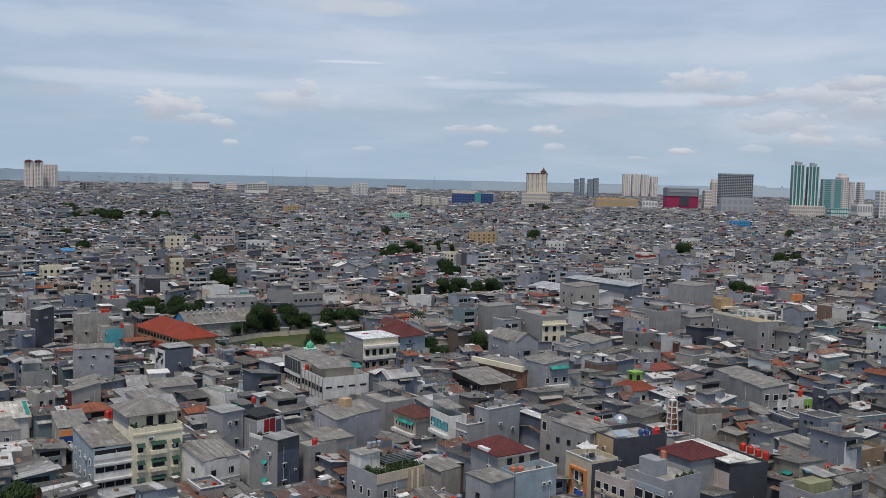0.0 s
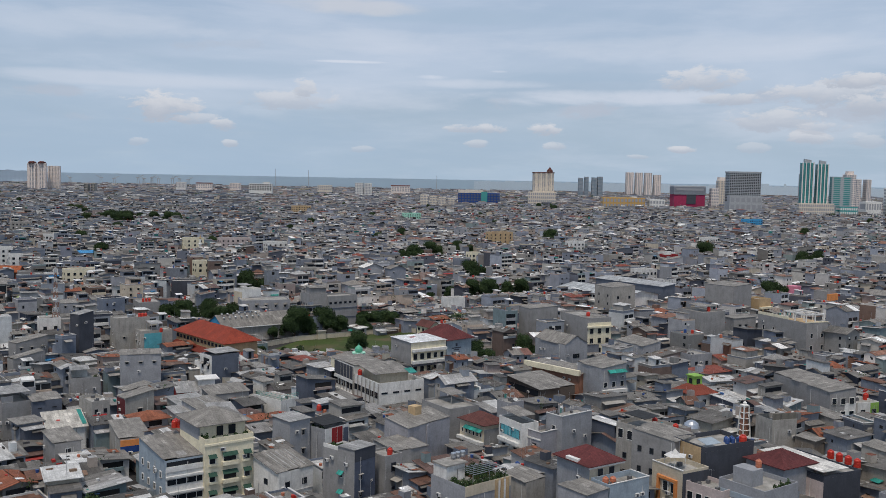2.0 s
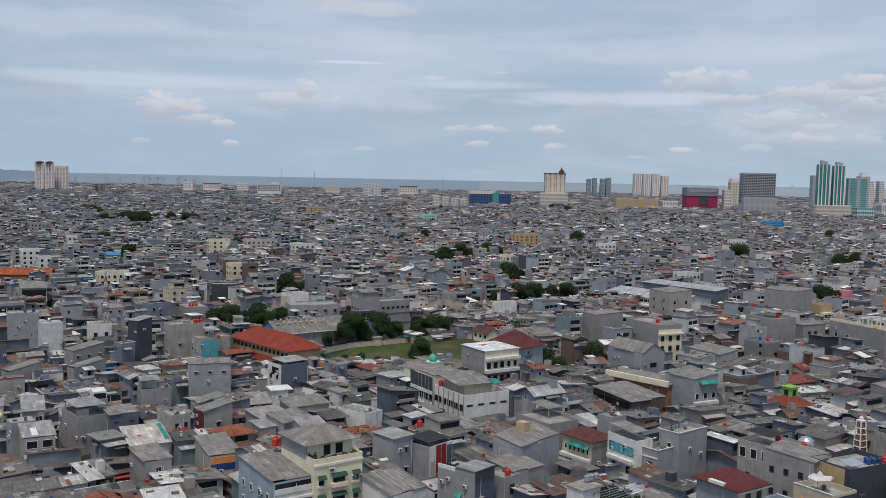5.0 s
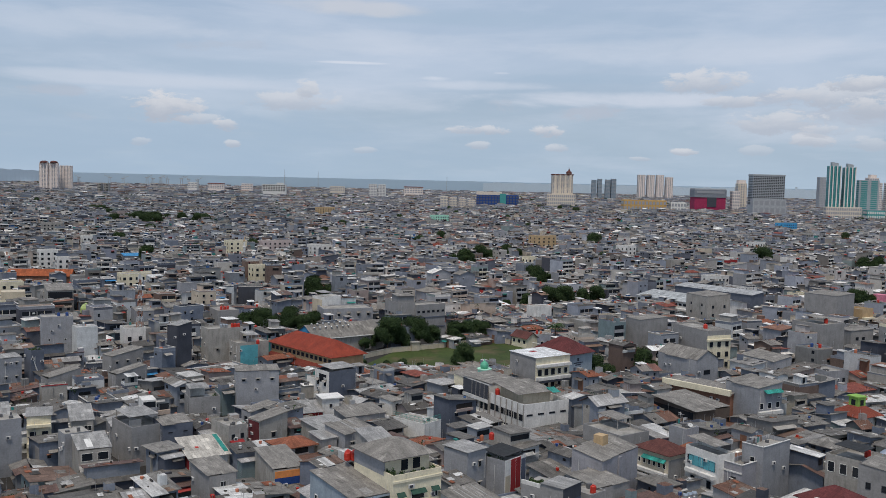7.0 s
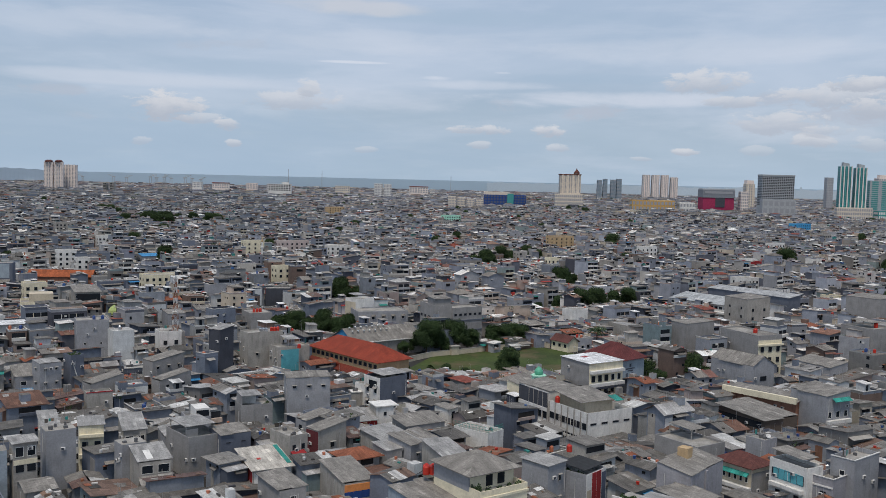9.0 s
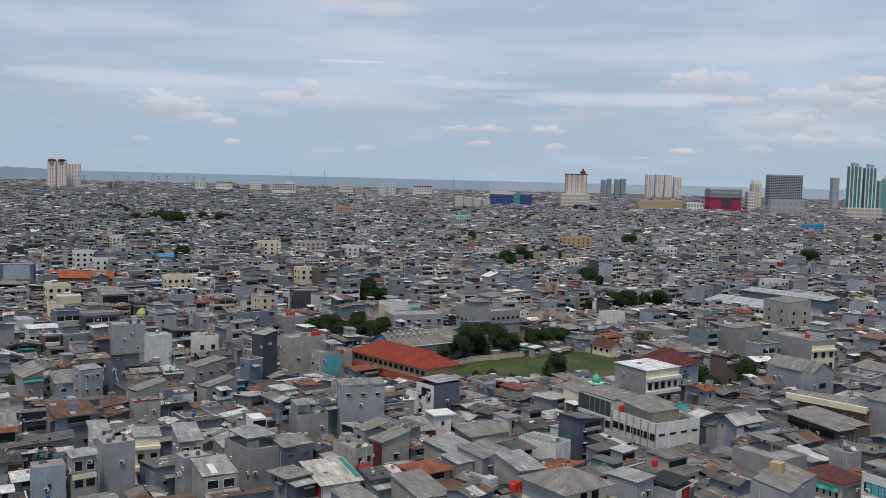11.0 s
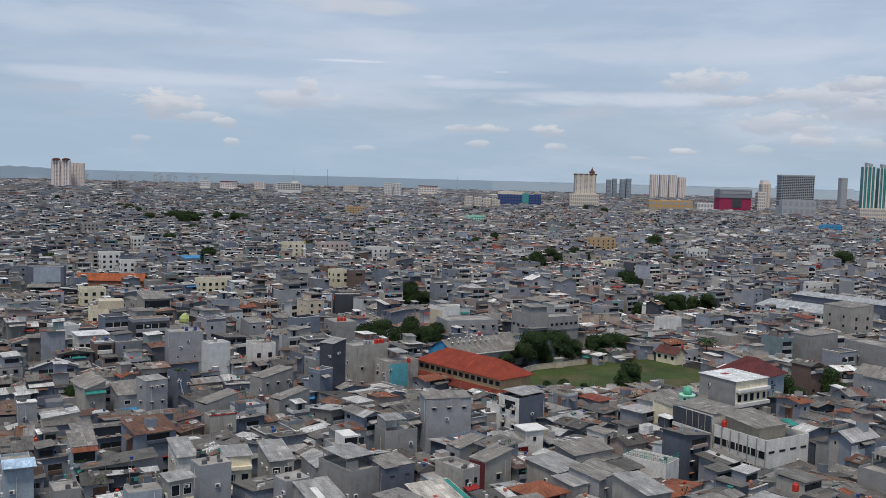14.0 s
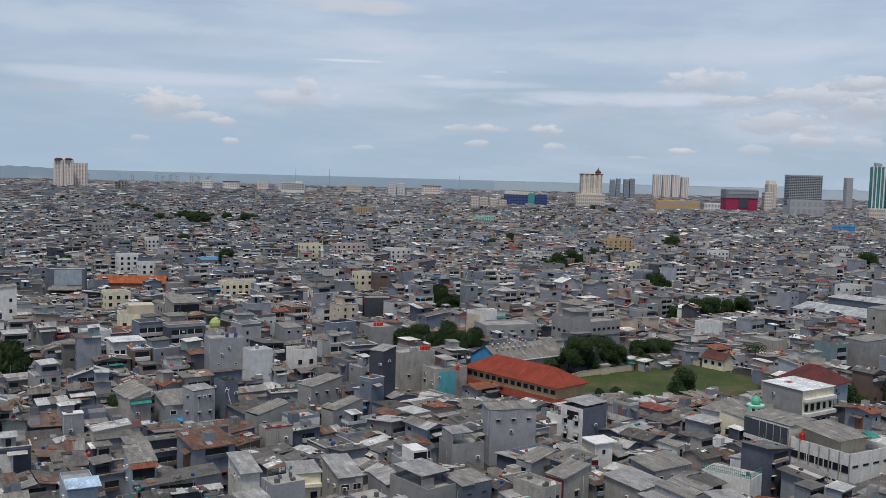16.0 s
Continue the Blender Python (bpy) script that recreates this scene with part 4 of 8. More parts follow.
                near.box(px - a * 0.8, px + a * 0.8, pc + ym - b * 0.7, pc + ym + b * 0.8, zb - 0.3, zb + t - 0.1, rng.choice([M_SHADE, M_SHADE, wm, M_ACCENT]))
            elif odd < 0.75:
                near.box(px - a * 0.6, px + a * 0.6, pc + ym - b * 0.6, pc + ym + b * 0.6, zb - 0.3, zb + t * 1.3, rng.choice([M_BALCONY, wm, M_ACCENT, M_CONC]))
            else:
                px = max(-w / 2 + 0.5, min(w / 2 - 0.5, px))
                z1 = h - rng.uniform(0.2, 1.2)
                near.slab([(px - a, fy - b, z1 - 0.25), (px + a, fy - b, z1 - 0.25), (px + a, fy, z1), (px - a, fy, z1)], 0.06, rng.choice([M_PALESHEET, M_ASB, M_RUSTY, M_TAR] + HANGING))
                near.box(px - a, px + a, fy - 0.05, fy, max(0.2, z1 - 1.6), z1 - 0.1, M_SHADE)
    if y < 430 and kind != "hip":
        for _ in range(rng.randrange(2, 8) if far else rng.randrange(1, 5)):
            px, pc = rng.uniform(-0.44, 0.44) * w, rng.uniform(-0.44, 0.44) * dm
            zb, odd = zf(px, pc), rng.random()
            if odd < 0.45:
                # boards, tubs and bricks
                e = get("roof_weight")
                a, b, t = rng.uniform(0.12, 0.7), rng.uniform(0.1, 0.35), rng.uniform(0.06, 0.45)
                if rng.random() < 0.5:
                    a, b = b, a
                e.box(px - a, px + a, pc + y_off - b, pc + y_off + b, zb - 0.15, zb + t, rng.choice([M_ACCENT, M_ACCENT, M_RUSTY, M_TAR, M_CONC]))
            elif odd < 0.7:
                # a loose sheet
                e = get("loose_sheet")
                a, b, t = rng.uniform(0.3, 1.1), rng.uniform(0.4, 1.3), rng.uniform(0.03, 0.22)
                q = [(px - a, pc - b), (px + a, pc - b * rng.uniform(0.7, 1.2)), (px + a * rng.uniform(0.8, 1.2), pc + b), (px - a, pc + b)]
                e.slab([(X, Y + y_off, zf(X, Y) + t * rng.uniform(0.2, 1.0)) for X, Y in q], 0.03, rng.choice([M_PALESHEET, M_PALESHEET, M_RUSTY, M_TAR, M_ASB, M_RUBBLE]), base=False)
            elif odd < 0.85:
                e = get("pole")
                e.bar((px, pc + y_off, zb - 0.2), (px + rng.uniform(-0.1, 0.1), pc + y_off, zb + rng.uniform(0.8, 2.8)), 0.035, M_STEEL)
            elif odd < 0.95:
                e = get("tub")
                e.lathe(px, pc + y_off, [(0.28, zb - 0.1), (0.34, zb + 0.5), (0.2, zb + 0.52)], rng.choice([M_REDP, M_BLP, M_ORP, M_CONC, M_FRAME]), 8)
            else:
                e = get("roof_hut")
                a, t = rng.uniform(0.6, 1.1), rng.uniform(1.0, 1.9)
                e.box(px - a, px + a, pc + y_off - a, pc + y_off + a, zb - 0.4, zb + t, wm, rm2)
    if y < 430 and not block:
        lw, tall = -w / 2, h > 2.9
        if kind == "gable" and side < 2 or rng.random() < 0.4:
            # flat dark panels for shaded openings, and a patched stretch on the flank
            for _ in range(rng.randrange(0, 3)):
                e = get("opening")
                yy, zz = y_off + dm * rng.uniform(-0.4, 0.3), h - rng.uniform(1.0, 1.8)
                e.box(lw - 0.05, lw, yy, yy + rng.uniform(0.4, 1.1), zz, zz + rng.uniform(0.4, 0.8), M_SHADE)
        if rng.random() < 0.3:
            e = get("wall_patch")
            yy, b = y_off + dm * rng.uniform(-0.45, 0.0), dm * rng.uniform(0.2, 0.45)
            e.box(lw - 0.03, lw, yy, yy + b, 0, h - rng.uniform(0.3, 1.6), rng.choice([M_CONC, M_BARE, M_GREY, M_BALCONY, M_BARE]))
        if wf is not None and rng.random() < 0.4 and tall:
            e = get("wall_patch")
            a = w * rng.uniform(0.15, 0.45)
            px = rng.uniform(-1, 1) * (w / 2 - a)
            e.box(px - a, px + a, wf - 0.03, wf, 0, h - rng.uniform(0.25, 1.8), rng.choice([M_CONC, M_BARE, M_BALCONY, M_ACCENT, M_BALCONY]))
        if rng.random() < 0.35 and tall:
            # a lean-to sheet against the flank, over the alley
            e = get("side_canopy")
            yy, b, o, zz = y_off + dm * rng.uniform(-0.45, -0.1), dm * rng.uniform(0.25, 0.55), rng.uniform(0.6, 1.6), h - rng.uniform(0.5, 1.6)
            e.slab([(lw, yy, zz), (lw, yy + b, zz), (lw - o, yy + b, zz - 0.3), (lw - o, yy, zz - 0.35)][::-1], 0.05, rm2 if rng.random() < 0.6 else rng.choice(HANGING))
    if patch:
        for _ in range(rng.choice([1, 1, 2, 3]) if far else rng.choice([1, 1, 2])):
            e = get("roof_patch")
            pw, pd = rng.uniform(0.4, 1.7), rng.uniform(0.6, 2.4)
            px, pc = rng.uniform(-0.5, 0.5) * (w - pw - 0.6), rng.uniform(-0.5, 0.5) * (dm - pd - 0.6)
            py = pc + (ym if far else 0)
            q = [(px - pw / 2, -pd / 2), (px + pw / 2, -pd / 2), (px + pw / 2, pd / 2), (px - pw / 2, pd / 2)]
            e.slab([(X, py + Y, zf(X, pc + Y)) for X, Y in q], 0.03, rng.choice([M_ZINC, M_ASB, M_ASB, M_RUSTY, M_ZINC, M_TAR, M_RUBBLE]), base=False)
    if far and y < 420:
        if rng.random() < 0.25:
            ax, ay = w * rng.uniform(-0.4, 0.4), ym + dm * rng.uniform(-0.3, 0.4)
            near.bar((ax, ay, h), (ax, ay, h + rise + rng.uniform(1.8, 3.6)), 0.03, M_STEEL)
        if rng.random() < 0.3 and wf is not None:
            ax = w * rng.uniform(-0.4, 0.4)
            near.box(ax - 0.4, ax + 0.4, wf - 0.35, wf, h - 1.7, h - 1.15, M_FRAME, None, True)
    if far:
        open_front = wf is not None and floors > 1 and rng.random() < (0.4 if block else 0.22)
        if open_front and y < 2200:
            # storeys of loggias, their shade a flat dark sheet, behind pale balcony walls
            a, b = -w * rng.uniform(0.3, 0.48), w * rng.uniform(0.3, 0.48)
            out = rng.uniform(0.3, 1.0)
            for f in range(floors - 1 if not block else max(0, floors - 3), floors):
                z0 = 2.55 * f
                if z0 + 2.4 > h or z0 < 0.5:
                    continue
                near.box(a, b, wf - 0.06, wf, z0 + 0.95, z0 + 2.35, M_PANESHADE)
                near.box(a - 0.1, b + 0.1, wf - out, wf, z0 - 0.1, z0 + 0.9, M_BALCONY, None, True)
                for q in range(1, int((b - a) / 2.4)):
                    near.box(a + 2.4 * q - 0.1, a + 2.4 * q + 0.1, wf - 0.14, wf, z0 + 0.9, z0 + 2.4, M_BALCONY)
        elif y < 1500 and wf is not None:
            for face in ((0, 1) if block else (0,)):
                span = dm if face else w
                cols = max(1, int(span / 2.8))
                if rng.random() < (0.55 if face else 0.3):
                    continue
                a, b, z1 = rng.uniform(0.25, 0.55), rng.uniform(0.6, 1.2), rng.uniform(0.7, 1.1)
                hood = rng.random() < 0.35
                for f in range(floors):
                    if 2.55 * f + 2.3 > h:
                        continue
                    for k in range(cols):
                        if rng.random() < 0.55:
                            xx = (-0.5 + (k + 0.5) / cols) * span * 0.9
                            z0 = z1 + f * 2.55
                            if face:
                                near.box(-w / 2 - 0.06, -w / 2, ym + xx - a, ym + xx + a, z0, z0 + b, M_PANESHADE)
                            else:
                                near.box(xx - a, xx + a, wf - 0.06, wf, z0, z0 + b, M_PANESHADE)
                                if hood:
                                    near.box(xx - a - 0.15, xx + a + 0.15, wf - 0.5, wf, z0 + b + 0.05, z0 + b + 0.16, M_ACCENT, None, True)
        if kind == "flat" and y < 2200:
            # pale coping, a stair hut and sheet covers on flat roofs
            top = h + rise + 0.004
            if rng.random() < 0.55:
                for x0, x1, y0, y1 in ((-w / 2 - 0.08, w / 2 + 0.08, -dm / 2 - 0.08, -dm / 2 + 0.2), (-w / 2 - 0.08, -w / 2 + 0.2, -dm / 2 + 0.2, dm / 2), (w / 2 - 0.2, w / 2 + 0.08, -dm / 2 + 0.2, dm / 2)):
                    near.box(x0, x1, y0 + ym, y1 + ym, top, top + 0.16, M_COPING)
            if rng.random() < 0.22 and w > 4.5:
                px, py = w * rng.uniform(-0.3, 0.2), ym + dm * rng.uniform(-0.1, 0.25)
                near.box(px - 1.2, px + 1.2, py - 1.3, py + 1.3, h, h + 2.3, wm)
                near.slab([(px - 1.5, py - 1.9, h + 2.4), (px + 1.5, py - 1.9, h + 2.4), (px + 1.5, py + 1.5, h + 2.7), (px - 1.5, py + 1.5, h + 2.7)], 0.08, M_PALESHEET, base=False)
                near.box(px - 0.5, px + 0.4, py - 1.36, py - 1.3, h + 0.1, h + 2.0, M_PANESHADE)
        if y < 700 and rng.random() < 0.05:
            px, py = w * rng.uniform(-0.4, 0.4), fy + rng.uniform(-0.6, 0.3)
            for _ in range(26):
                leaf(near, rng, (px + rng.gauss(0, 0.7), py + rng.gauss(0, 0.5), h + rng.uniform(-0.4, 1.1)), rng.uniform(0.15, 0.32))
        if kind == "flat" and y < 1100 and rng.random() < 0.34:
            for _ in range(rng.choice([1, 1, 2])):
                tx, ty = w * rng.uniform(-0.35, 0.35), ym + dm * rng.uniform(-0.35, 0.35)
                near.lathe(tx, ty, [(0.5, h), (0.5, h + 1.0), (0.3, h + 1.25)], rng.choice([M_REDP, M_REDP, M_ORP, M_BLP, M_STEEL]), 8)
        return
    storeys = {1: "one-storey", 2: "two-storey", 3: "three-storey", 4: "four-storey"}[floors]
    what = "flat concrete roof" if kind == "flat" else {"shed": "single-pitch ", "gable": "gabled ", "hip": "hipped "}[kind] + rword + " roof"
    extra = " and lean-to" if lean else " and rooftop loft" if loft else " and roofed terrace" if cover else ""
    root = thing("house", ws, pose(x - ym * n, y + ym * c, 0, 0, 0, rot), f"{storeys} {word} house, {what}{extra}", "house", "houses of the district")
    if kind == "flat" and rng.random() < 0.55:
        # washing on a line along the front of the flat roof
        e = get("laundry")
        zz = h + rng.uniform(1.2, 1.6)
        e.bar((-w * 0.4, fy + 0.5, h), (-w * 0.4, fy + 0.5, zz), 0.03, M_STEEL)
        e.bar((w * 0.4, fy + 0.5, h), (w * 0.4, fy + 0.5, zz), 0.03, M_STEEL)
        e.bar((-w * 0.4, fy + 0.5, zz), (w * 0.4, fy + 0.5, zz), 0.012, M_STEEL)
        u = -w * 0.38
        while u < w * 0.32:
            cw = rng.uniform(0.3, 0.8)
            if rng.random() < 0.75:
                e.box(u, u + cw, fy + 0.48, fy + 0.52, zz - rng.uniform(0.5, 1.1), zz, M_ACCENT)
            u += cw + rng.uniform(0.03, 0.2)
    for s in rs.planes + ([rs] if rs.f else []):
        part("roof", s, root)
    for nm, s in shapes:
        tagged(part(nm, s, root), kind="stuff" if nm == "laundry" else "")
    if kind == "flat" and not cover and rng.random() < 0.5:
        tx, ty = (w / 2 - 0.9), -dm / 2 + 0.9
        for k in range(rng.choice([1, 1, 2])):
            X, Y = tx, ty + ym
            tank(x + X * c - Y * n, y + X * n + Y * c, h + 0.004, rng.choice([0, 0, 0, 1, 1, 2, 3]), rng.uniform(0.75, 1.0), sunk=0.0)
            tx -= 1.3
    if wf is not None and rng.random() < 0.8:
        cols = 1 if w < 4.6 else 2
        for f in range(floors):
            if (gap and f == floors - 1) or rng.random() < 0.35 or 1.9 + f * 2.55 > h:
                continue
            window_row(root, w, dm, "front", cols, 1, rng.choice([0.6, 0.8, 1.0, 1.3]), rng.choice([0.7, 0.9, 1.1]), 1.5 + f * 2.55, 3, rng.choice(["plain", "plain", "white", "dark", "bare", "bare", "awning"]), rng.uniform(-1, -0.6), rng.uniform(0.6, 1))
    if rng.random() < 0.3 and floors > 1:
        window_row(root, w, dm, "left", 1, 1, rng.choice([0.5, 0.7]), rng.choice([0.5, 0.8]), h - rng.uniform(1.2, 1.8), 3, rng.choice(["bare", "plain", "dark"]), rng.uniform(-0.9, 0.1), rng.uniform(0.2, 0.95))


def low_ground(x, y):
    """How high a plain house may stand here: low before the pitch, and before what shows behind it."""
    top = 99.0
    if -92 < x < -12 and 262 < y < 334:
        top = max(2.4, 0.19 * (333 - y))
    if -66 < x < 18 and 370 < y < 432:
        top = 3.4 + 0.05 * (y - 370)
    for bx, by, r, z in OPEN:
        dy = by - r * 0.6 - y
        if 0 < dy < (34 if by < 450 else 80) and abs(x - bx - 0.15 * dy) < r * 1.1 + 0.16 * dy:
            top = min(top, max(2.4, z + dy * 62.0 / max(90.0, by - 30.0)))
    return top


# near-black filling that paints the shade inside openings and under sheets
M_SHADE = surface("interior_shade", [(0.022, 0.021, 0.021)], kind="other", rough=0.9, dirt=0.3)
M_BARE = surface("unplastered_brick", [(0.20, 0.105, 0.07)], dirt=0.45)
M_BALCONY = surface("balcony_paint", [(0.62, 0.60, 0.57), (0.40, 0.40, 0.41), (0.55, 0.50, 0.40), (0.33, 0.34, 0.36), (0.66, 0.65, 0.63), (0.45, 0.36, 0.30), (0.30, 0.31, 0.33), (0.58, 0.57, 0.55)], "island")
M_COPING = surface("coping", [(0.60, 0.59, 0.57), (0.42, 0.41, 0.39), (0.52, 0.51, 0.49)], "island", kind="other")
M_PALESHEET = surface("pale_cover_sheet", [(0.50, 0.50, 0.49), (0.36, 0.35, 0.335), (0.70, 0.70, 0.69), (0.26, 0.25, 0.235), (0.62, 0.61, 0.59)], "island", kind="roof")
M_RUSTY = surface("rusty_patch", [(0.22, 0.14, 0.10)], kind="roof")
M_TAR = surface("tarred_felt", [(0.06, 0.056, 0.052)], kind="roof")
HANGING = [M_ASB, M_ZINC, M_ASB, M_RUSTY, M_ASB, M_CONC, M_TEAL, M_BLUE, M_ASB, surface("red_canvas", [(0.34, 0.05, 0.045)], kind="other"), M_ZINC]


def in_view(x, y):
    return -150 - 0.50 * y < x < 45 + 0.50 * y


def fill_district():
    near_count = 0
    joined = [Shape() for _ in range(5)]
    bands = [(105, 560, 0.95, 34.0), (560, 1000, 1.05, 30.0), (1000, 1700, 1.25, 38.0), (1700, 3000, 1.75, 33.0), (3000, 4750, 3.0, 30.0)]
    for bi, (ya, yb, k, turn) in enumerate(bands):
        c, n = math.cos(radians(turn)), math.sin(radians(turn))
        corners = [(x, y) for y in (ya, yb) for x in (-150 - 0.5 * y, 45 + 0.5 * y)]
        us, vs = [x * c + y * n for x, y in corners], [-x * n + y * c for x, y in corners]
        v, row = min(vs) - 5, 0
        while v < max(vs) + 5:
            depth = rng.uniform(6.0, 10.0) * k
            u = min(us) - rng.uniform(0, 8)
            run = 0.0
            while u < max(us) + 5:
                w = rng.uniform(3.6, 7.6) * k
                if rng.random() < 0.16:
                    w *= rng.uniform(1.3, 2.0)
                block = rng.random() < 0.2
                if block:
                    w = max(w, rng.uniform(5.5, 10.0) * k)
                d = depth * rng.uniform(0.78, 1.0)
                uc, vc = u + w / 2, v + d / 2 + (depth - d) * rng.choice([0, 1])
                u += w + (rng.uniform(0.0, 0.3) if rng.random() < 0.9 else rng.uniform(0.8, 2.0)) * k
                run += w
                if run > 55 * k:
                    u += 2.2 * k
                    run = 0
                x, y = uc * c - vc * n, uc * n + vc * c
                if not (ya <= y < yb and in_view(x, y)):
                    continue
                if taken(x, y, min(w, d) * 0.40):
                    continue
                floors = rng.choices([1, 2, 3, 4], [14, 36, 34, 16] if y > 560 else [26, 42, 25, 7] if y > 310 else [36, 42, 18, 4] if y > 260 else [46, 42, 11, 1])[0]
                rot = turn + rng.gauss(0, 4.5) + 6 * math.sin(x * 0.021 + y * 0.013)
                near = y < NEAR_Y and -128 - 0.47 * (y - 62) < x < 12 + 0.47 * y and near_count < NEAR_MAX
                block = block and y > 300 and not near
                if block:
                    floors = rng.choice([3, 3, 4, 4, 5])
                if near:
                    near_count += 1
                    plain_house(x, y, rot, w, d, floors, "things", low_ground(x, y))
                else:
                    plain_house(x, y, rot, w, d, floors, joined[bi], low_ground(x, y), bi, block)
            v += depth + (rng.uniform(1.2, 2.4) if row % 2 else rng.uniform(0.0, 0.4)) * k
            row += 1
    for _ in range(90):
        y = rng.uniform(1300, 4300)
        x = rng.uniform(-120 - 0.46 * y, 30 + 0.46 * y)
        w, d, h = rng.uniform(14, 34), rng.uniform(10, 18), rng.uniform(7, 12) + 0.0012 * y
        if taken(x, y, w / 2 + 4):
            continue
        s = joined[3]
        s.spot(x, y, 0, rng.uniform(20, 45))
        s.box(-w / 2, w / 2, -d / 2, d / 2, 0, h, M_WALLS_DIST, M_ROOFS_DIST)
        for f in range(1, int(h / 3.2)):
            for k in range(int(w / 3.5)):
                xx = -w / 2 + 1.2 + k * 3.5
                s.box(xx, xx + 1.9, -d / 2 - 0.12, -d / 2, f * 3.2 + 0.9, f * 3.2 + 2.3, M_PANESHADE)
    for bi, s in enumerate(joined):
        s.spot()
        thing("far_houses", s, None, ["grey houses with sheet roofs packed closely together", "crowded low houses with grey roofs farther off", "distant grey rooftops of low houses", "faint far rooftops towards the shore", "pale flat skyline of the far shore"][bi], "houses", kind="stuff")


NEAR_Y, NEAR_MAX = 206.0, 150


# ---- named buildings of the near quarter ----
def panel(x0, x1, z0, z1, mat, out=0.06):
    """A painted or tiled strip on the front."""
    return ex_box(x0, x1, -out, 0.0, z0, z1, mat)


def side_panel(y0, y1, z0, z1, mat, out=0.06):
    return ex_box(-out, 0.0, y0, y1, z0, z1, mat)


M_NAVYP = surface("slate_blue_paint", [(0.085, 0.10, 0.14)])
M_TURQ = surface("turquoise_paint", [(0.10, 0.36, 0.42)])
M_REDPAINT = surface("red_paint", [(0.28, 0.025, 0.028)])
M_PURPLE = surface("lilac_grey_render", [(0.29, 0.288, 0.31)], dirt=0.35)
M_PALEBLUE = surface("pale_blue_paint", [(0.29, 0.345, 0.395)])
M_LIME = surface("lime_paint", [(0.24, 0.42, 0.09)])
M_BEIGE = surface("beige_paint", [(0.50, 0.44, 0.34)])
M_TAN = surface("tan_paint", [(0.46, 0.33, 0.19)])
M_BRICK = surface("bare_brick", [(0.30, 0.15, 0.10)], dirt=0.5)
M_SKYBLUE = surface("sky_blue_sheet", [(0.06, 0.30, 0.55)])
M_MINT = surface("mint_paint", [(0.36, 0.66, 0.52)])
M_MAROON = surface("maroon_tile", [(0.115, 0.03, 0.03)], kind="roof", dirt=0.25, sheet=(0.3, 0.35))
M_MAGENTA = surface("magenta_panel", [(0.30, 0.03, 0.085)])
M_BLUEPANEL = surface("blue_panel", [(0.02, 0.06, 0.22)])
M_GREENGLASS = surface("green_glass", [(0.07, 0.30, 0.295)], kind="other", rough=0.15, dirt=0.2)
M_MESH = surface("black_netting", [(0.03, 0.032, 0.035)], kind="other", dirt=0.4)
M_TARP = surface("blue_tarpaulin", [(0.02, 0.09, 0.40)], kind="other", dirt=0.2)
M_YELLOW = surface("yellow_paint", [(0.50, 0.32, 0.12)])
M_GREENSHEET = surface("dull_green_sheet", [(0.06, 0.17, 0.09)], kind="roof")
M_HALLASB = surface("hall_asbestos", [(0.215, 0.202, 0.184)], kind="roof")
M_ROOFWHITE = surface("white_roof_sheet", [(0.66, 0.67, 0.68)], kind="roof", dirt=0.12)
M_PINKB = surface("pink_paint", [(0.62, 0.22, 0.30)])

# cream four-storey house with green awnings
building(-58.1, 178.6, 36, 9.7, 12.6, 16.8, "cream four-storey house with green window awnings and a terrace", M_CREAM, "flat", 0.9, wins=[
    ("front", 1, 4, 1.2, 1.5, 3.4, 3.4, "green", -0.98, -0.45), ("front", 1, 4, 2.6, 1.7, 3.4, 3.4, "green", -0.45, 0.45), ("front", 1, 4, 1.2, 1.5, 3.4, 3.4, "green", 0.45, 0.98)],
    extras=[("balcony", ex_box(3.2, 6.4, -0.9, 0, 2.2 + 3.4 * k, 2.9 + 3.4 * k, M_CREAM)) for k in range(4)]
    + [("planter", ex_box(0.7, 2.3, -0.5, 0, 2.3 + 3.4 * k, 2.7 + 3.4 * k, M_CREAM)) for k in range(1, 4)]
    + [("planter", ex_box(7.3, 8.9, -0.5, 0, 2.3 + 3.4 * k, 2.7 + 3.4 * k, M_CREAM)) for k in range(1, 4)]
    + [("cornice", ex_box(-0.15, 9.85, -0.2, 0, 16.3, 16.7, M_CREAM)), ("side_wall", ex_box(-0.02, 0.18, 3.0, 12.6, 16.9, 19.6, M_BLUEGREY)), ("penthouse", ex_box(0.2, 9.4, 3.2, 12.4, 16.81, 19.5, M_CREAM)), ("penthouse_window", ex_box(3.6, 4.9, 3.08, 3.2, 17.2, 19.0, M_PANESHADE)), ("penthouse_window", ex_box(6.0, 7.4, 3.08, 3.2, 17.2, 19.0, M_PANESHADE)), ("plant_bed", ex_plants(0.4, 9.2, 0.3, 1.1, 16.81, 17.7)), ("plant_bed", ex_plants(0.4, 1.4, 1.2, 3.0, 16.81, 18.0))], show=12)
pent = Shape()
shell(Shape(), pent, 10.2, 10.2, 19.5, "hip", 2.3, 0, M_CREAM, M_ASB, 0.5)
pr = thing("hipped_roof", pent, pose(-58.1 + 4.85 * math.cos(radians(36)) - 7.6 * math.sin(radians(36)), -0.0 + 178.6 + 4.85 * math.sin(radians(36)) + 7.6 * math.cos(radians(36)), -SUNK, 0, 0, 36), "grey hipped sheet roof over the cream house's penthouse", "roof")
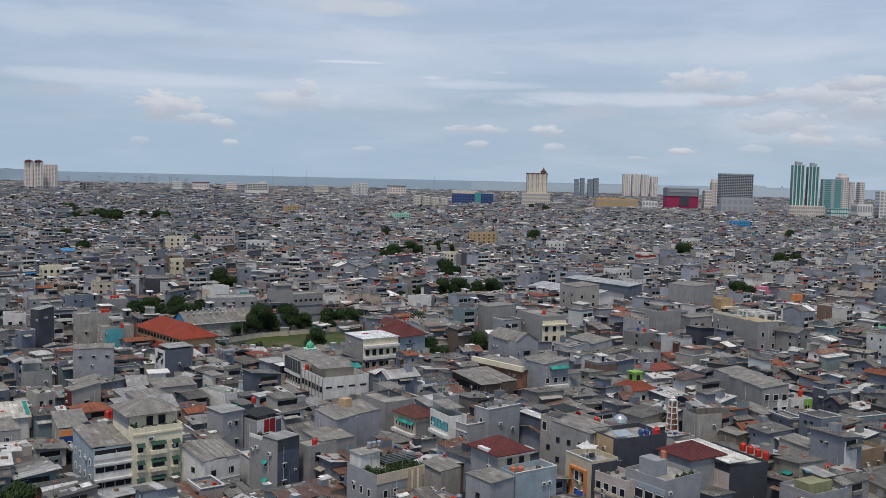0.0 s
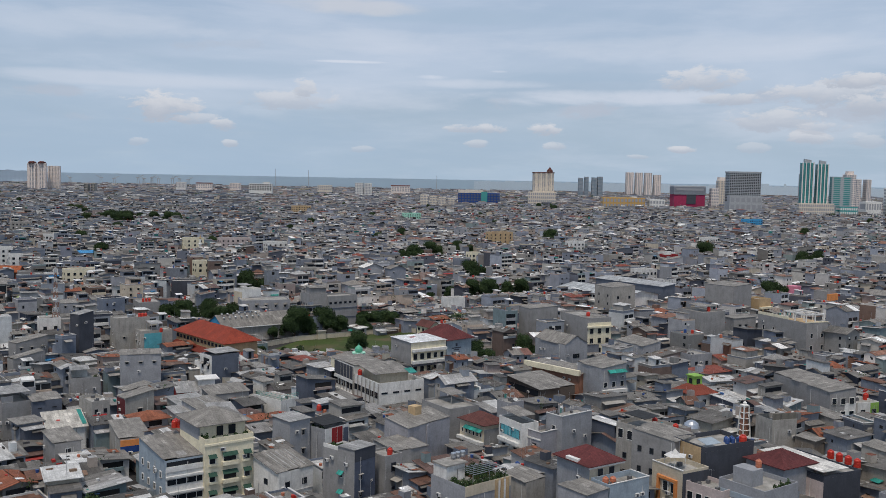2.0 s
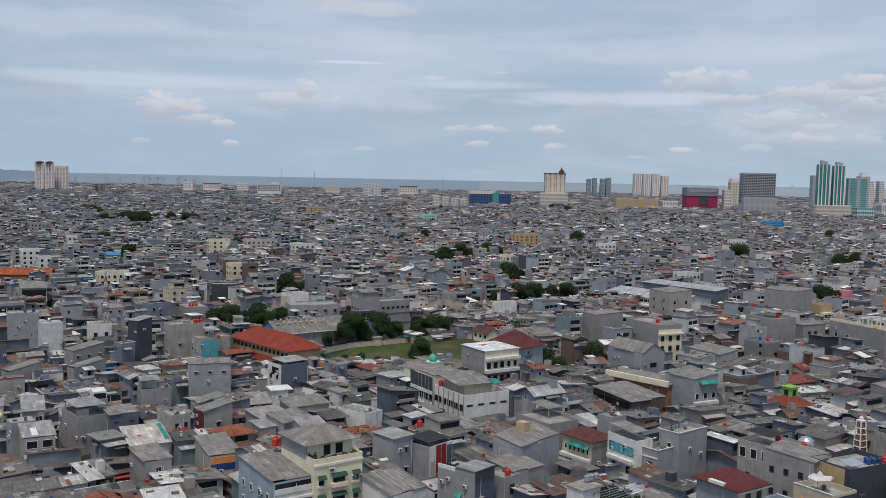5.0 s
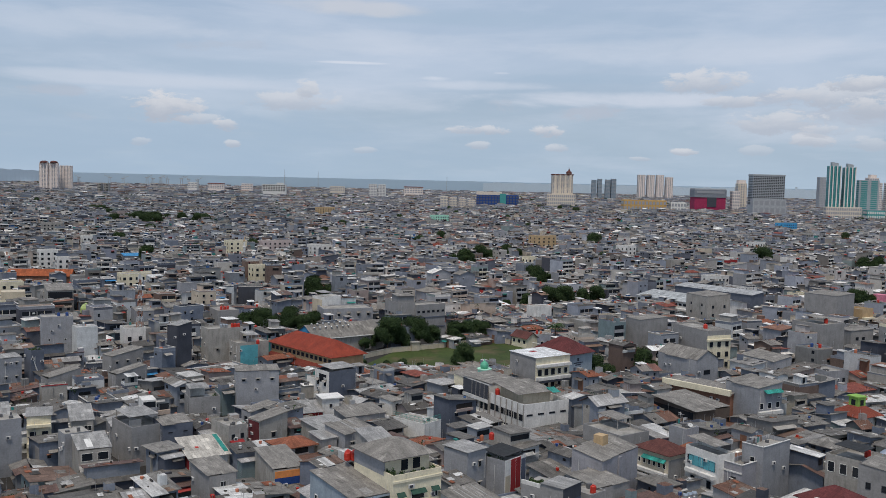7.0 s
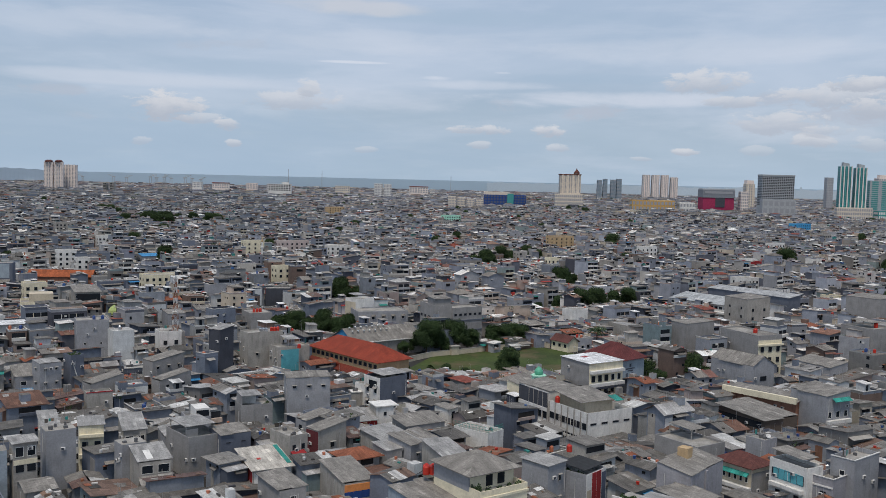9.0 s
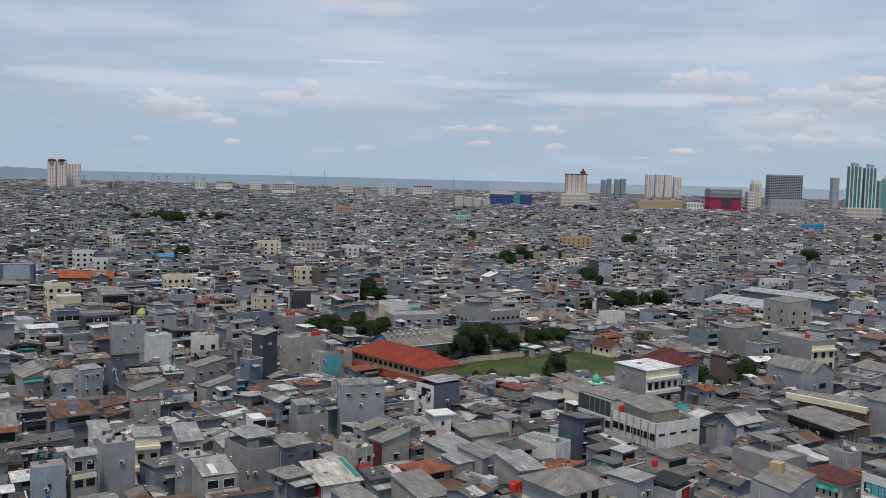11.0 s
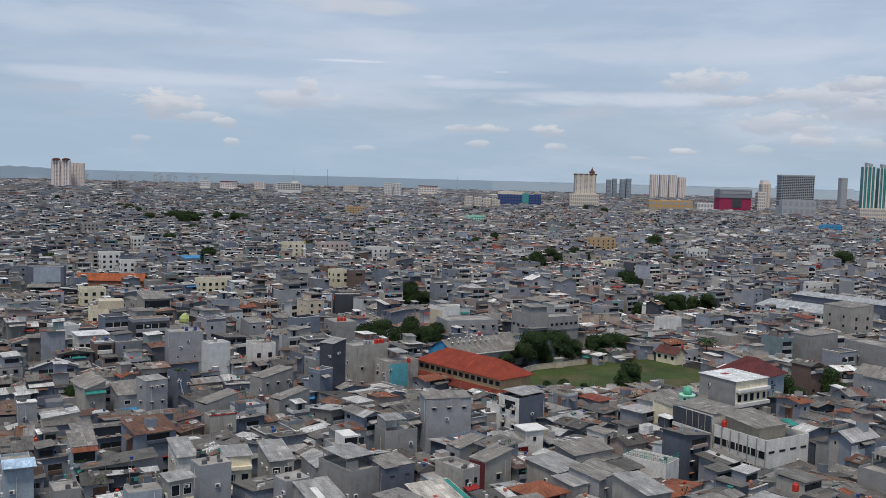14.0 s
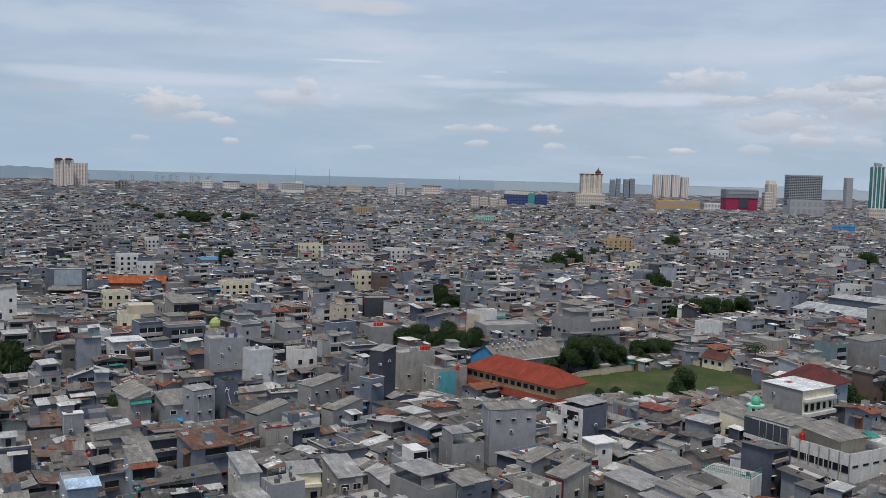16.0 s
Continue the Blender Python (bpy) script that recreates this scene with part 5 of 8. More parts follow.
for i in range(4):
    tank(-67.4 + 1.15 * (i % 2) + 0.6, 189.6 + 0.95 * (i // 2), 16.9, 0, 1.0)
# white house beside it
building(-64.4, 175.2, 36, 7.2, 14.5, 14.6, "white and pale blue three-storey house with a sheet roof", M_PALEBLUE, "shed", 1.1, 0, M_ASB, 0.3, wins=[
    ("left", 4, 3, 0.9, 1.3, 5.5, 3.0, "white", -0.9, 0.9)],
    # the loggia is a dark panel painted for its shaded recess
    extras=[("facade", panel(0, 7.2, 4.8, 12.9, M_WHITE)), ("loggia", panel(0.2, 7.0, 12.95, 14.2, M_PANESHADE, 0.05)), ("rail", ex_box(0, 7.2, -0.3, -0.2, 12.4, 13.4, M_WHITE))] + [("window_strip", panel(0.3, 6.9, 6.9 + 3.0 * k, 7.9 + 3.0 * k, M_PANESHADE, 0.12)) for k in range(2)] + [("mullion", panel(1.9 * m, 1.9 * m + 0.14, 6.9 + 3.0 * k, 7.9 + 3.0 * k, M_FRAME, 0.16)) for k in range(2) for m in range(1, 4)] + [("ledge", ex_box(0, 7.2, -0.45, 0, 8.2 + 3.0 * k, 8.6 + 3.0 * k, M_WHITE)) for k in range(2)]
    + [("skylight", ex_sheet(3.0, 4.6, 1.0, 3.4, 14.86, 15.04, M_ZINC))], show=12)
# white two-storey house with a teal awning
building(-44.4, 178.4, 46, 8.0, 8.0, 11.6, "white three-storey house with a sheet roof and teal shop awning", M_WHITE, "shed", 1.7, 0, M_ASB, 0.4, wins=[
    ("front", 2, 1, 1.1, 1.2, 9.0, 3, "dark"), ("front", 1, 1, 1.1, 1.0, 6.3, 3, "dark", 0.2, 0.9), ("left", 1, 1, 1.2, 1.1, 9.2, 3, "dark")],
    extras=[("awning", ex_sheet(0.3, 7.8, -1.6, 0, 3.9, 4.6, M_TEAL)), ("pipe", ex_box(0, 8, -0.1, 0, 7.4, 7.55, M_FRAME))] + [("skylight", ex_sheet(2.2 + k * 1.1, 2.5 + k * 1.1, 0.6, 7.4, 11.92, 13.36, M_ZINC)) for k in range(5)], show=11)
# dark house with white roof
building(-30.3, 177.5, 50, 5.4, 8.4, 15.6, "grey and slate-blue narrow house with a white flat roof", M_GREY, "flat", 0.0, wins=[
    ("left", 1, 3, 1.0, 1.0, 4.0, 3.6, "teal", -0.2, 0.6), ("front", 1, 3, 0.8, 1.0, 4.6, 3.3, "bare", -0.8, -0.1), ("front", 1, 2, 0.5, 0.4, 6.6, 3.3, "white", 0.4, 0.9)],
    extras=[("front_wall", panel(0, 5.4, 0, 14.2, M_NAVYP)), ("top_band", panel(0, 5.4, 14.2, 16.5, M_DARK, 0.1)), ("roof", ex_sheet(-0.2, 5.5, -0.2, 4.4, 16.6, 16.6, M_ZINC)), ("side_wall", ex_box(0, 0.15, 0, 4.4, 15.6, 16.5, M_GREY)), ("parapet", ex_box(0, 0.2, 4.5, 8.4, 15.6, 16.3, M_WHITE)), ("plant_bed", ex_plants(0.4, 2.2, 5.0, 8.0, 15.6, 16.1))], show=11)
building(-25.0, 182.4, 42, 4.2, 5.0, 13.6, "grey stair tower house with a red tank on top", M_GREY, "flat", 0.4, wins=[("front", 1, 1, 1.2, 1.8, 11.6, 3, "dark"), ("front", 1, 1, 0.8, 0.6, 7.5, 3, "dark")])
tank(-24.2, 184.8, 13.6, 0, 0.9)
# block with red panels
building(-38.4, 199.0, 50, 6.8, 6.0, 13.6, "grey house with a white facade of tall red panels", M_BLUEGREY, "flat", 0.9, extras=[
    ("facade", panel(0, 6.8, 3, 14.5, M_WHITE)), ("red_panel", panel(1.9, 3.3, 5, 14.4, M_REDPAINT, 0.14)), ("red_panel", panel(3.5, 4.9, 5, 14.4, M_REDPAINT, 0.14)), ("dark_panel", panel(5.2, 6.6, 7, 13.9, M_NAVYP, 0.12)), ("tan_panel", panel(0.2, 1.6, 6, 11.5, M_BEIGE, 0.12)),
    ("netting", ex_sheet(0.2, 6.6, 0.4, 5.8, 15.2, 15.6, M_MESH)), ("plant_bed", ex_plants(0.3, 1.2, 0.3, 5.0, 13.6, 14.4))])
building(-45.4, 197.7, 46, 5.2, 6.0, 16.2, "blue-grey stair tower with a pale sheet roof", M_BLUEGREY, "flat", 0.0, wins=[("front", 1, 2, 0.8, 1.2, 9.6, 4.0, "bare", -0.2, 0.8)], extras=[("roof", ex_sheet(-0.3, 5.6, -0.3, 6.3, 16.4, 16.6, M_ZINC))])
tank(-40.6, 206.2, 16.6, 0, 0.9)
# lilac block and its neighbours
building(-21.1, 194.3, 50, 13.2, 6.5, 16.2, "tall lilac-grey rendered block with rain stains", M_PURPLE, "shed", 1.2, 0, M_SLAB, 0.15, extras=[("roof_hut", ex_box(6.4, 8.4, 3.8, 5.8, 16.7, 18.9, M_TAN)), ("buttress", ex_box(5.6, 6.4, -0.35, 0, 0, 15.9, M_PURPLE))])
building(-23.0, 186.0, 37, 7.5, 8.2, 13.9, "grey rendered house with a low concrete roof", M_GREY, "shed", 0.5, 0, M_SLAB, 0.2, wins=[("front", 1, 2, 1.0, 1.1, 6, 3.2, "dark", -0.9, 0.0)])
# roof garden house
building(-10.3, 161.8, 40, 10.6, 9.1, 14.4, "blue-grey house with a planted roof garden and striped facade", M_BLUEGREY, "flat", 0.7, wins=[
    ("left", 3, 2, 0.9, 1.4, 7.8, 3.6, "white", -0.75, 0.75), ("front", 2, 2, 1.0, 1.4, 8.0, 3.4, "white", -0.85, 0.0)],
    extras=[("fascia", panel(0, 10.6, 13.4, 15.2, M_BEIGE, 0.1)), ("balcony", ex_box(0.2, 6.4, -1.1, 0, 6.2, 7.0, M_BEIGE)), ("door", panel(5.2, 6.1, 7.0, 9.4, M_TAN, 0.08))]
    + [("pilaster", panel(6.8 + 1.3 * k, 7.4 + 1.3 * k, 0, 15.1, M_TAN, 0.25)) for k in range(3)] + [("white_panel", panel(7.5 + 1.3 * k, 8.0 + 1.3 * k, 2, 14.8, M_WHITE, 0.12)) for k in range(2)]
    + [("penthouse", ex_box(0.4, 4.6, 5.4, 8.9, 14.41, 17.2, M_WHITE)), ("roof", ex_box(0.2, 5.0, 5.1, 9.05, 17.2, 17.45, M_SLAB))]
    + [("plant_bed", ex_plants(0.3, 10.2, 0.3, 2.0, 14.41, 15.9)), ("plant_bed", ex_plants(5.6, 10.2, 3.6, 8.8, 14.41, 15.7)), ("plant_bed", ex_plants(0.3, 1.4, 2.2, 5.0, 14.41, 15.6))]
    + [("pergola_post", ex_box(x, x + 0.1, y, y + 0.1, 14.41, 16.7, M_STEEL)) for x in (2.2, 6.0, 9.8) for y in (0.6, 4.6)] + [("pergola_beam", ex_box(2.2, 9.9, 0.6 + 0.8 * k, 0.68 + 0.8 * k, 16.6, 16.7, M_STEEL)) for k in range(6)])
for i, (x, y) in enumerate([(-12.3, 170.0), (-11.5, 170.6), (-10.6, 171.2)]):
    tank(x, y, 17.451, 3, 0.8)
# brown hipped house
building(-4.9, 211.4, 37, 6.4, 8.6, 12.5, "pale three-storey house with a brown hipped tile roof", M_BEIGE, "hip", 1.9, 0, M_BROWNTILE, 0.5, wins=[
    ("left", 6, 3, 0.7, 1.1, 4.2, 3.0, "white", -0.9, 0.9)], extras=[("gallery", ex_box(-1.0, 0, 0, 8.6, 8.2, 8.9, M_WHITE)), ("gallery", ex_box(-1.0, 0, 0, 8.6, 5.2, 5.9, M_WHITE)), ("awning", ex_sheet(-0.9, 0, 0.5, 6.5, 11.0, 11.6, M_TEAL, "x")), ("end_wall", panel(0, 6.4, 0, 11.6, M_GREY))])
building(0.9, 172.4, 42, 5.0, 6.1, 12.6, "pale concrete house with a flat sheet roof", M_CONC, "shed", 0.6, 0, M_ASB, 0.3)
building(6.5, 201.4, 39, 6.1, 4.1, 13.1, "lilac-grey narrow house with a walled white-rimmed terrace", M_PURPLE, "flat", 0.9, wins=[("left", 1, 3, 1.2, 1.6, 4.2, 3.2, "dark", -0.6, 0.8)], extras=[("rim", ex_box(-0.08, 6.2, -0.1, 0.1, 13.95, 14.1, M_WHITE)), ("rim", ex_box(-0.1, 0.1, 0.1, 4.1, 13.95, 14.1, M_WHITE))] + [("string_course", side_panel(0, 4.1, 2.6 + 3.2 * k, 2.9 + 3.2 * k, M_WHITE, 0.15)) for k in range(4)])
building(11.1, 203.4, 40, 9.5, 4.6, 16.2, "tall blue-grey house with a white-rimmed roof terrace", M_BLUEGREY, "flat", 0.8, wins=[("left", 1, 1, 1.0, 1.0, 14.2, 3, "white")], extras=[("rim", ex_box(-0.1, 9.6, -0.1, 0.12, 16.95, 17.1, M_WHITE)), ("rim", ex_box(-0.1, 0.12, 0.12, 4.6, 16.95, 17.1, M_WHITE))])
building(2.6, 203.6, 30, 4.4, 8.6, 14.6, "white house with blue upper windows and balconies", M_WHITE, "flat", 0.6, wins=[("left", 3, 1, 1.6, 1.8, 12.6, 3, "dark"), ("left", 2, 2, 1.1, 1.5, 5.4, 3.4, "dark")], extras=[("blue_glazing", side_panel(0.8, 7.6, 11.6, 13.6, M_TURQ)), ("balcony", ex_box(-0.8, 0, 0.6, 8.0, 10.2, 10.9, M_WHITE)), ("balcony", ex_box(-0.8, 0, 0.6, 8.0, 6.8, 7.5, M_WHITE)), ("terrace_roof", ex_sheet(0, 4.4, 1, 8.4, 16.6, 17.0, M_ASB))])
# maroon roof house with walled terrace
building(11.0, 165.4, 34, 7.2, 8.4, 17.9, "grey house with a maroon hipped tile roof", M_BLUEGREY, "hip", 2.2, 0, M_MAROON, 0.7, wins=[("front", 2, 1, 1.1, 1.6, 16.4, 3, "dark", -0.7, 0.8)], extras=[("fascia", ex_box(-0.6, 7.8, -0.6, -0.45, 17.6, 18.1, M_WHITE)), ("front_wall", panel(0, 7.2, 13.0, 17.4, M_BEIGE)), ("ridge_box", ex_box(-0.6, 0.2, 2.5, 5.5, 17.9, 18.6, M_WHITE))])
building(13.8, 161.3, 34, 9.3, 4.6, 15.1, "pale blue rendered house with a walled white-rimmed terrace", M_PALEBLUE, "flat", 1.0, extras=[("rim", ex_box(-0.06, 9.36, -0.06, 0.16, 16.1, 16.22, M_WHITE)), ("rim", ex_box(9.2, 9.36, 0.16, 4.6, 16.1, 16.22, M_WHITE))])
for k in range(2):
    tank(13.6 + 1.3 * k, 164.3 + 0.3 * k, 15.1, 1, 0.95)
building(9.2, 157.1, 42, 5.8, 6.0, 15.6, "blue-grey house with a flat sheet roof", M_BLUEGREY, "shed", 0.3, 0, M_ASB, 0.15, wins=[("left", 1, 1, 1.0, 1.0, 12.8, 3, "dark")])
building(29.9, 182.9, 46, 8.0, 9.5, 17.6, "big plain grey block with scattered small windows", M_GREY, "shed", 0.8, 0, M_SLAB, 0.1, wins=[("left", 3, 3, 0.9, 1.2, 6.8, 4.0, "dark", -0.9, 0.8)])
building(28.4, 194.5, 40, 8.5, 9.5, 15.9, "grey house with glazed upper floor and terrace netting", M_CONC, "flat", 0.8, wins=[("left", 4, 1, 1.4, 2.0, 14.4, 3, "white"), ("left", 2, 2, 1.0, 1.2, 6.4, 3.6, "dark")], extras=[("netting", ex_sheet(1.0, 6.0, 3.0, 8.5, 18.2, 18.5, M_MESH)), ("glazing", ex_box(0.1, 3.2, 0.2, 0.3, 16, 17.9, M_TURQ))])
tank(30.4, 202.2, 15.9, 0, 1.0)
tank(33.6, 197.4, 15.9, 0, 1.0)
# terrace with a white pavilion
building(28.6, 171.5, 31, 6.4, 7.7, 14.6, "beige house with an orange bay window and open roof terrace", M_BEIGE, "flat", 0.9, wins=[("left", 2, 2, 1.3, 1.9, 8.4, 3.4, "white", -0.3, 0.7)], extras=[("orange_frame", ex_box(-0.5, 0, 1.2, 6.0, 7.0, 7.5, M_ORANGE)), ("orange_frame", ex_box(-0.5, 0, 1.2, 6.0, 13.0, 13.5, M_ORANGE)), ("orange_frame", ex_box(-0.5, 0, 1.2, 1.7, 7.5, 13.0, M_ORANGE)), ("orange_frame", ex_box(-0.5, 0, 5.5, 6.0, 7.5, 13.0, M_ORANGE)), ("tarpaulin", ex_sheet(-1.6, -0.3, 1.0, 4.0, 4.2, 9.2, M_TARP, "x")), ("rim", ex_box(-0.08, 0.2, 0, 7.7, 15.5, 15.65, M_WHITE)), ("front_wall", panel(0, 6.4, 0, 15.0, M_DARK))], show=10)
building(34.5, 178.4, 28, 12.2, 8.7, 17.0, "charcoal house with a high parapet and blue rooftop drums", M_DARK, "flat", 0.9, extras=[("upper_wall", ex_box(-0.06, 0.0, 1.2, 7.8, 13.4, 17.6, M_TAN)), ("glazing", ex_box(-0.12, -0.06, 2.0, 7.0, 9.4, 12.6, M_WHITE)), ("canopy", ex_sheet(1.0, 4.6, 0.8, 3.4, 18.1, 18.6, M_PALEBLUE))])
for k in range(5):
    tank(40.4 + 1.2 * (k % 3), 184.8 + 0.9 * (k // 3) + 0.4 * (k % 3), 17.0, 2, 0.75)
tank(43.2, 184.2, 17.0, 0, 1.25)
building(34.0, 165.9, 38, 5.5, 7.6, 13.0, "pinkish four-storey house with window galleries", M_PINK, "flat", 0.8, wins=[("left", 4, 3, 1.3, 1.5, 4.6, 3.4, "white")], extras=[("string_course", side_panel(0, 7.6, 3.2 + 3.4 * k, 3.7 + 3.4 * k, M_BEIGE, 0.2)) for k in range(3)])
building(39.9, 161.7, 36, 9.5, 9.4, 14.5, "grey house with a blue glass facade and roof plants", M_BLUEGREY, "flat", 0.8, wins=[("left", 4, 3, 2.0, 1.7, 4.8, 3.4, "white")], extras=[("tile_band", side_panel(0, 9.4, 2.4 + 3.4 * k, 3.4 + 3.4 * k, M_PALEBLUE, 0.14)) for k in range(4)] + [("stair_house", ex_box(2.0, 5.0, 4.0, 8.0, 14.51, 17.4, M_BLUEGREY)), ("plant_bed", ex_plants(4.0, 8.5, 0.4, 1.4, 14.51, 15.5))], show=9)
tank(41.0, 168.6, 17.41, 1, 0.9)
building(47.6, 174.5, 32, 9.0, 8.5, 15.2, "grey house with a broad maroon hipped roof", M_BLUEGREY, "hip", 2.2, 0, M_MAROON, 0.5)
building(55.0, 174.6, 28, 9.9, 14.8, 13.6, "charcoal-sided shop house with a long white roof", M_DARK, "flat", 0.5, wins=[("left", 4, 3, 1.6, 1.6, 3.4, 3.6, "white", -0.9, 0.1)], extras=[("white_roof", ex_sheet(-0.6, 6.2, -0.3, 14.9, 15.0, 15.2, surface("cream_roof", [(0.62, 0.60, 0.56)], kind="roof", dirt=0.15))), ("facade", side_panel(0, 14.8, 0, 12.9, M_PINK)), ("balcony", ex_box(-0.9, -0.06, 0.4, 9.0, 8.6, 9.4, M_WHITE))])
for k in range(4):
    tank(61.9 - 0.9 * k + 2.4, 181.2 + 1.9 * k + 0.9, 13.6, 0, 1.1)
building(66.0, 162.0, 30, 9.0, 7.5, 12.6, "grey house with a moss-stained water basin on its roof", M_BLUEGREY, "flat", 0.8, extras=[("basin", ex_box(0.8, 6.8, 1.6, 5.0, 12.61, 14.6, surface("mossy_concrete", [(0.24, 0.24, 0.14)], dirt=0.5))), ("terrace_roof", ex_sheet(5.5, 9.2, 2.5, 7.6, 14.9, 15.3, M_ZINC))])
for k in range(2):
    tank(70.6 + 1.0 * k, 170.2 + 0.4 * k, 12.6, 3, 0.8)
building(88.5, 199.4, 30, 11.3, 7.0, 9.6, "tan-painted house with a walled roof terrace", surface("dull_tan_paint", [(0.26, 0.185, 0.12)], dirt=0.4), "flat", 0.9, wins=[("front", 3, 1, 0.7, 0.4, 7.2, 3, "bare")], extras=[("netting", ex_sheet(0.3, 6.0, 1.0, 5.5, 11.6, 12.2, M_MESH))])
building(90.1, 210.8, 46, 5.0, 6.7, 9.8, "blue-grey block with red tanks on its roof", M_BLUEGREY, "shed", 0.2, 0, M_ASB, 0.1)
building(78.8, 197.4, 41, 6.0, 6.9, 11.6, "bare concrete house with a sloping sheet roof", M_CONC, "shed", 0.8, 0, M_ASB, 0.3, wins=[("left", 1, 1, 0.7, 0.7, 9.8, 3, "white")])
building(79.9, 230.5, 29, 5.2, 9.1, 10.7, "dark concrete house with a stained bare wall", M_CONC, "shed", 0.7, 0, M_ASB, 0.3, wins=[("front", 2, 2, 1.1, 1.2, 6.0, 3.2, "dark"), ("left", 1, 1, 0.7, 0.7, 9.0, 3, "white")])
building(67.5, 210.6, 40, 4.8, 4.6, 10.6, "brown concrete house with a flat sheet roof", surface("brown_concrete", [(0.20, 0.17, 0.14)], dirt=0.4), "shed", 0.3, 0, M_ASB, 0.3)
building(59.8, 215.2, 18, 6.5, 6.0, 13.0, "stained concrete house with an unfinished rooftop wall", M_CONC, "flat", 1.0, extras=[("rooftop_wall", ex_box(0.2, 6.3, 0.2, 0.4, 13.8, 15.4, surface("dark_concrete", [(0.15, 0.14, 0.12)], dirt=0.5))), ("terrace_roof", ex_sheet(0.2, 3.0, 1.5, 5.5, 15.6, 15.9, M_ZINC))])
building(84.9, 245.1, 14, 7.7, 24.9, 14.0, "long tall grey block with a glazed end and teal balcony", M_GREY, "shed", 1.0, 2, M_ASB, 0.2, wins=[("front", 3, 3, 1.5, 1.7, 4.8, 3.4, "white")], extras=[("balcony", ex_box(0.2, 4.2, -1.0, 0, 6.4, 7.4, M_TEAL)), ("balcony", ex_box(4.4, 7.6, -0.8, 0, 6.4, 7.6, M_TURQ)), ("front_wall", panel(4.4, 7.7, 0, 11.0, M_WHITE))], show=9.5)
building(94.4, 250.2, 20, 7.0, 7.0, 9.6, "white and lime-green house with a red rooftop tank", M_WHITE, "flat", 0.6, wins=[("front", 2, 2, 1.3, 1.4, 4.4, 3.2, "dark")], extras=[("lime_wall", panel(4.2, 7.0, 0, 10.0, M_LIME))])
tank(99.4, 257.0, 9.6, 0, 1.2)
# house of the green-topped roof tower
building(53.5, 258.0, 28, 8.0, 8.0, 9.6, "white house under a red hipped roof with a green lantern", M_WHITE, "hip", 3.0, 0, M_TILE, 0.6, wins=[("front", 3, 1, 1.2, 1.3, 7.6, 3, "dark")], extras=[("lantern", ex_box(2.6, 5.4, 2.6, 5.4, 11.0, 14.0, M_LIME)), ("lantern_window", ex_box(3.4, 4.6, 2.52, 2.6, 12.0, 13.4, M_PANESHADE)), ("lantern_window", ex_box(2.52, 2.6, 3.4, 4.6, 12.0, 13.4, M_PANESHADE)), ("lantern_roof", ex_box(2.3, 5.7, 2.3, 5.7, 14.0, 14.3, M_LIME))])

# middle ground, ahead of the start
building(36.5, 334.2, 24, 9.7, 19, 18.5, "tall grey block with a cream front of framed windows", M_GREY, "flat", 0.5, wins=[("front", 3, 3, 1.3, 1.7, 7.6, 3.4, "dark")], extras=[("facade", panel(0, 9.7, 0, 17.4, M_CREAM)), ("cornice", ex_box(-0.3, 10.0, -0.7, 0, 15.6, 16.2, M_CREAM)), ("balcony", ex_box(0, 9.7, -1.0, 0, 5.0, 5.8, M_DARK)), ("terrace_roof", ex_sheet(0, 9.7, 1, 8, 18.6, 19.0, M_ASB))], show=11)
tank(37.6, 341.0, 18.5, 0, 1.2)
building(18, 352, 26, 12, 8, 19.5, "dark grey plain block with a concrete roof", M_GREY, "shed", 0.6, 2, M_SLAB, 0.1)
building(60.7, 421.7, 24, 12, 14, 20, "pale concrete five-storey shell with small windows", M_CONC, "shed", 0.8, 2, M_SLAB, 0.1, wins=[("front", 2, 3, 1.1, 1.3, 8.4, 3.6, "dark"), ("left", 2, 4, 0.9, 1.1, 5.4, 3.6, "dark")])
building(24.5, 302.4, 30, 9, 16, 15, "grey gabled house with an open dark loggia", M_BLUEGREY, "gable", 2.6, 2, M_ASB, 0.3, wins=[("front", 1, 1, 2.6, 1.4, 11.2, 3, "dark"), ("left", 1, 2, 0.9, 1.0, 5, 4, "bare")])
building(24.2, 267.5, 43, 7, 20, 12.8, "long low building with a cream fascia and rusty railings", M_BRICK, "shed", 0.8, 2, M_ASB, 0.4, extras=[("fascia", side_panel(-0.3, 20.2, 12.5, 14.0, M_CREAM, 0.9)), ("railing", ex_box(-0.8, -0.7, 0, 17.6, 6.8, 7.8, surface("rusty_iron", [(0.24, 0.09, 0.05)], kind="other"))), ("end_wall", ex_box(-0.9, 6.0, 17.6, 17.8, 8.0, 13.0, M_WHITE))])
building(29.2, 261.4, 28, 8.5, 11, 15.8, "grey house with tiled balconies and a teal awning", M_BLUEGREY, "shed", 1.0, 2, M_ASB, 0.2, wins=[("front", 3, 3, 1.3, 1.6, 4.8, 3.2, "white")], extras=[("awning", ex_sheet(2.0, 8.0, -1.2, -0.1, 14.6, 15.3, M_TEAL)), ("balcony", ex_box(0.2, 8.3, -1.0, 0, 9.0, 9.9, M_WHITE)), ("balcony", ex_box(0.2, 8.3, -1.0, 0, 5.8, 6.7, M_WHITE))], show=9)
building(51.5, 313.8, 28, 7.5, 14.0, 13.0, "grey house with a sloping roof and small openings", M_BLUEGREY, "shed", 1.2, 2, M_ASB, 0.2, wins=[("front", 2, 2, 1.0, 1.2, 6.2, 4.2, "dark"), ("left", 2, 1, 0.8, 0.9, 9.8, 3, "bare")])
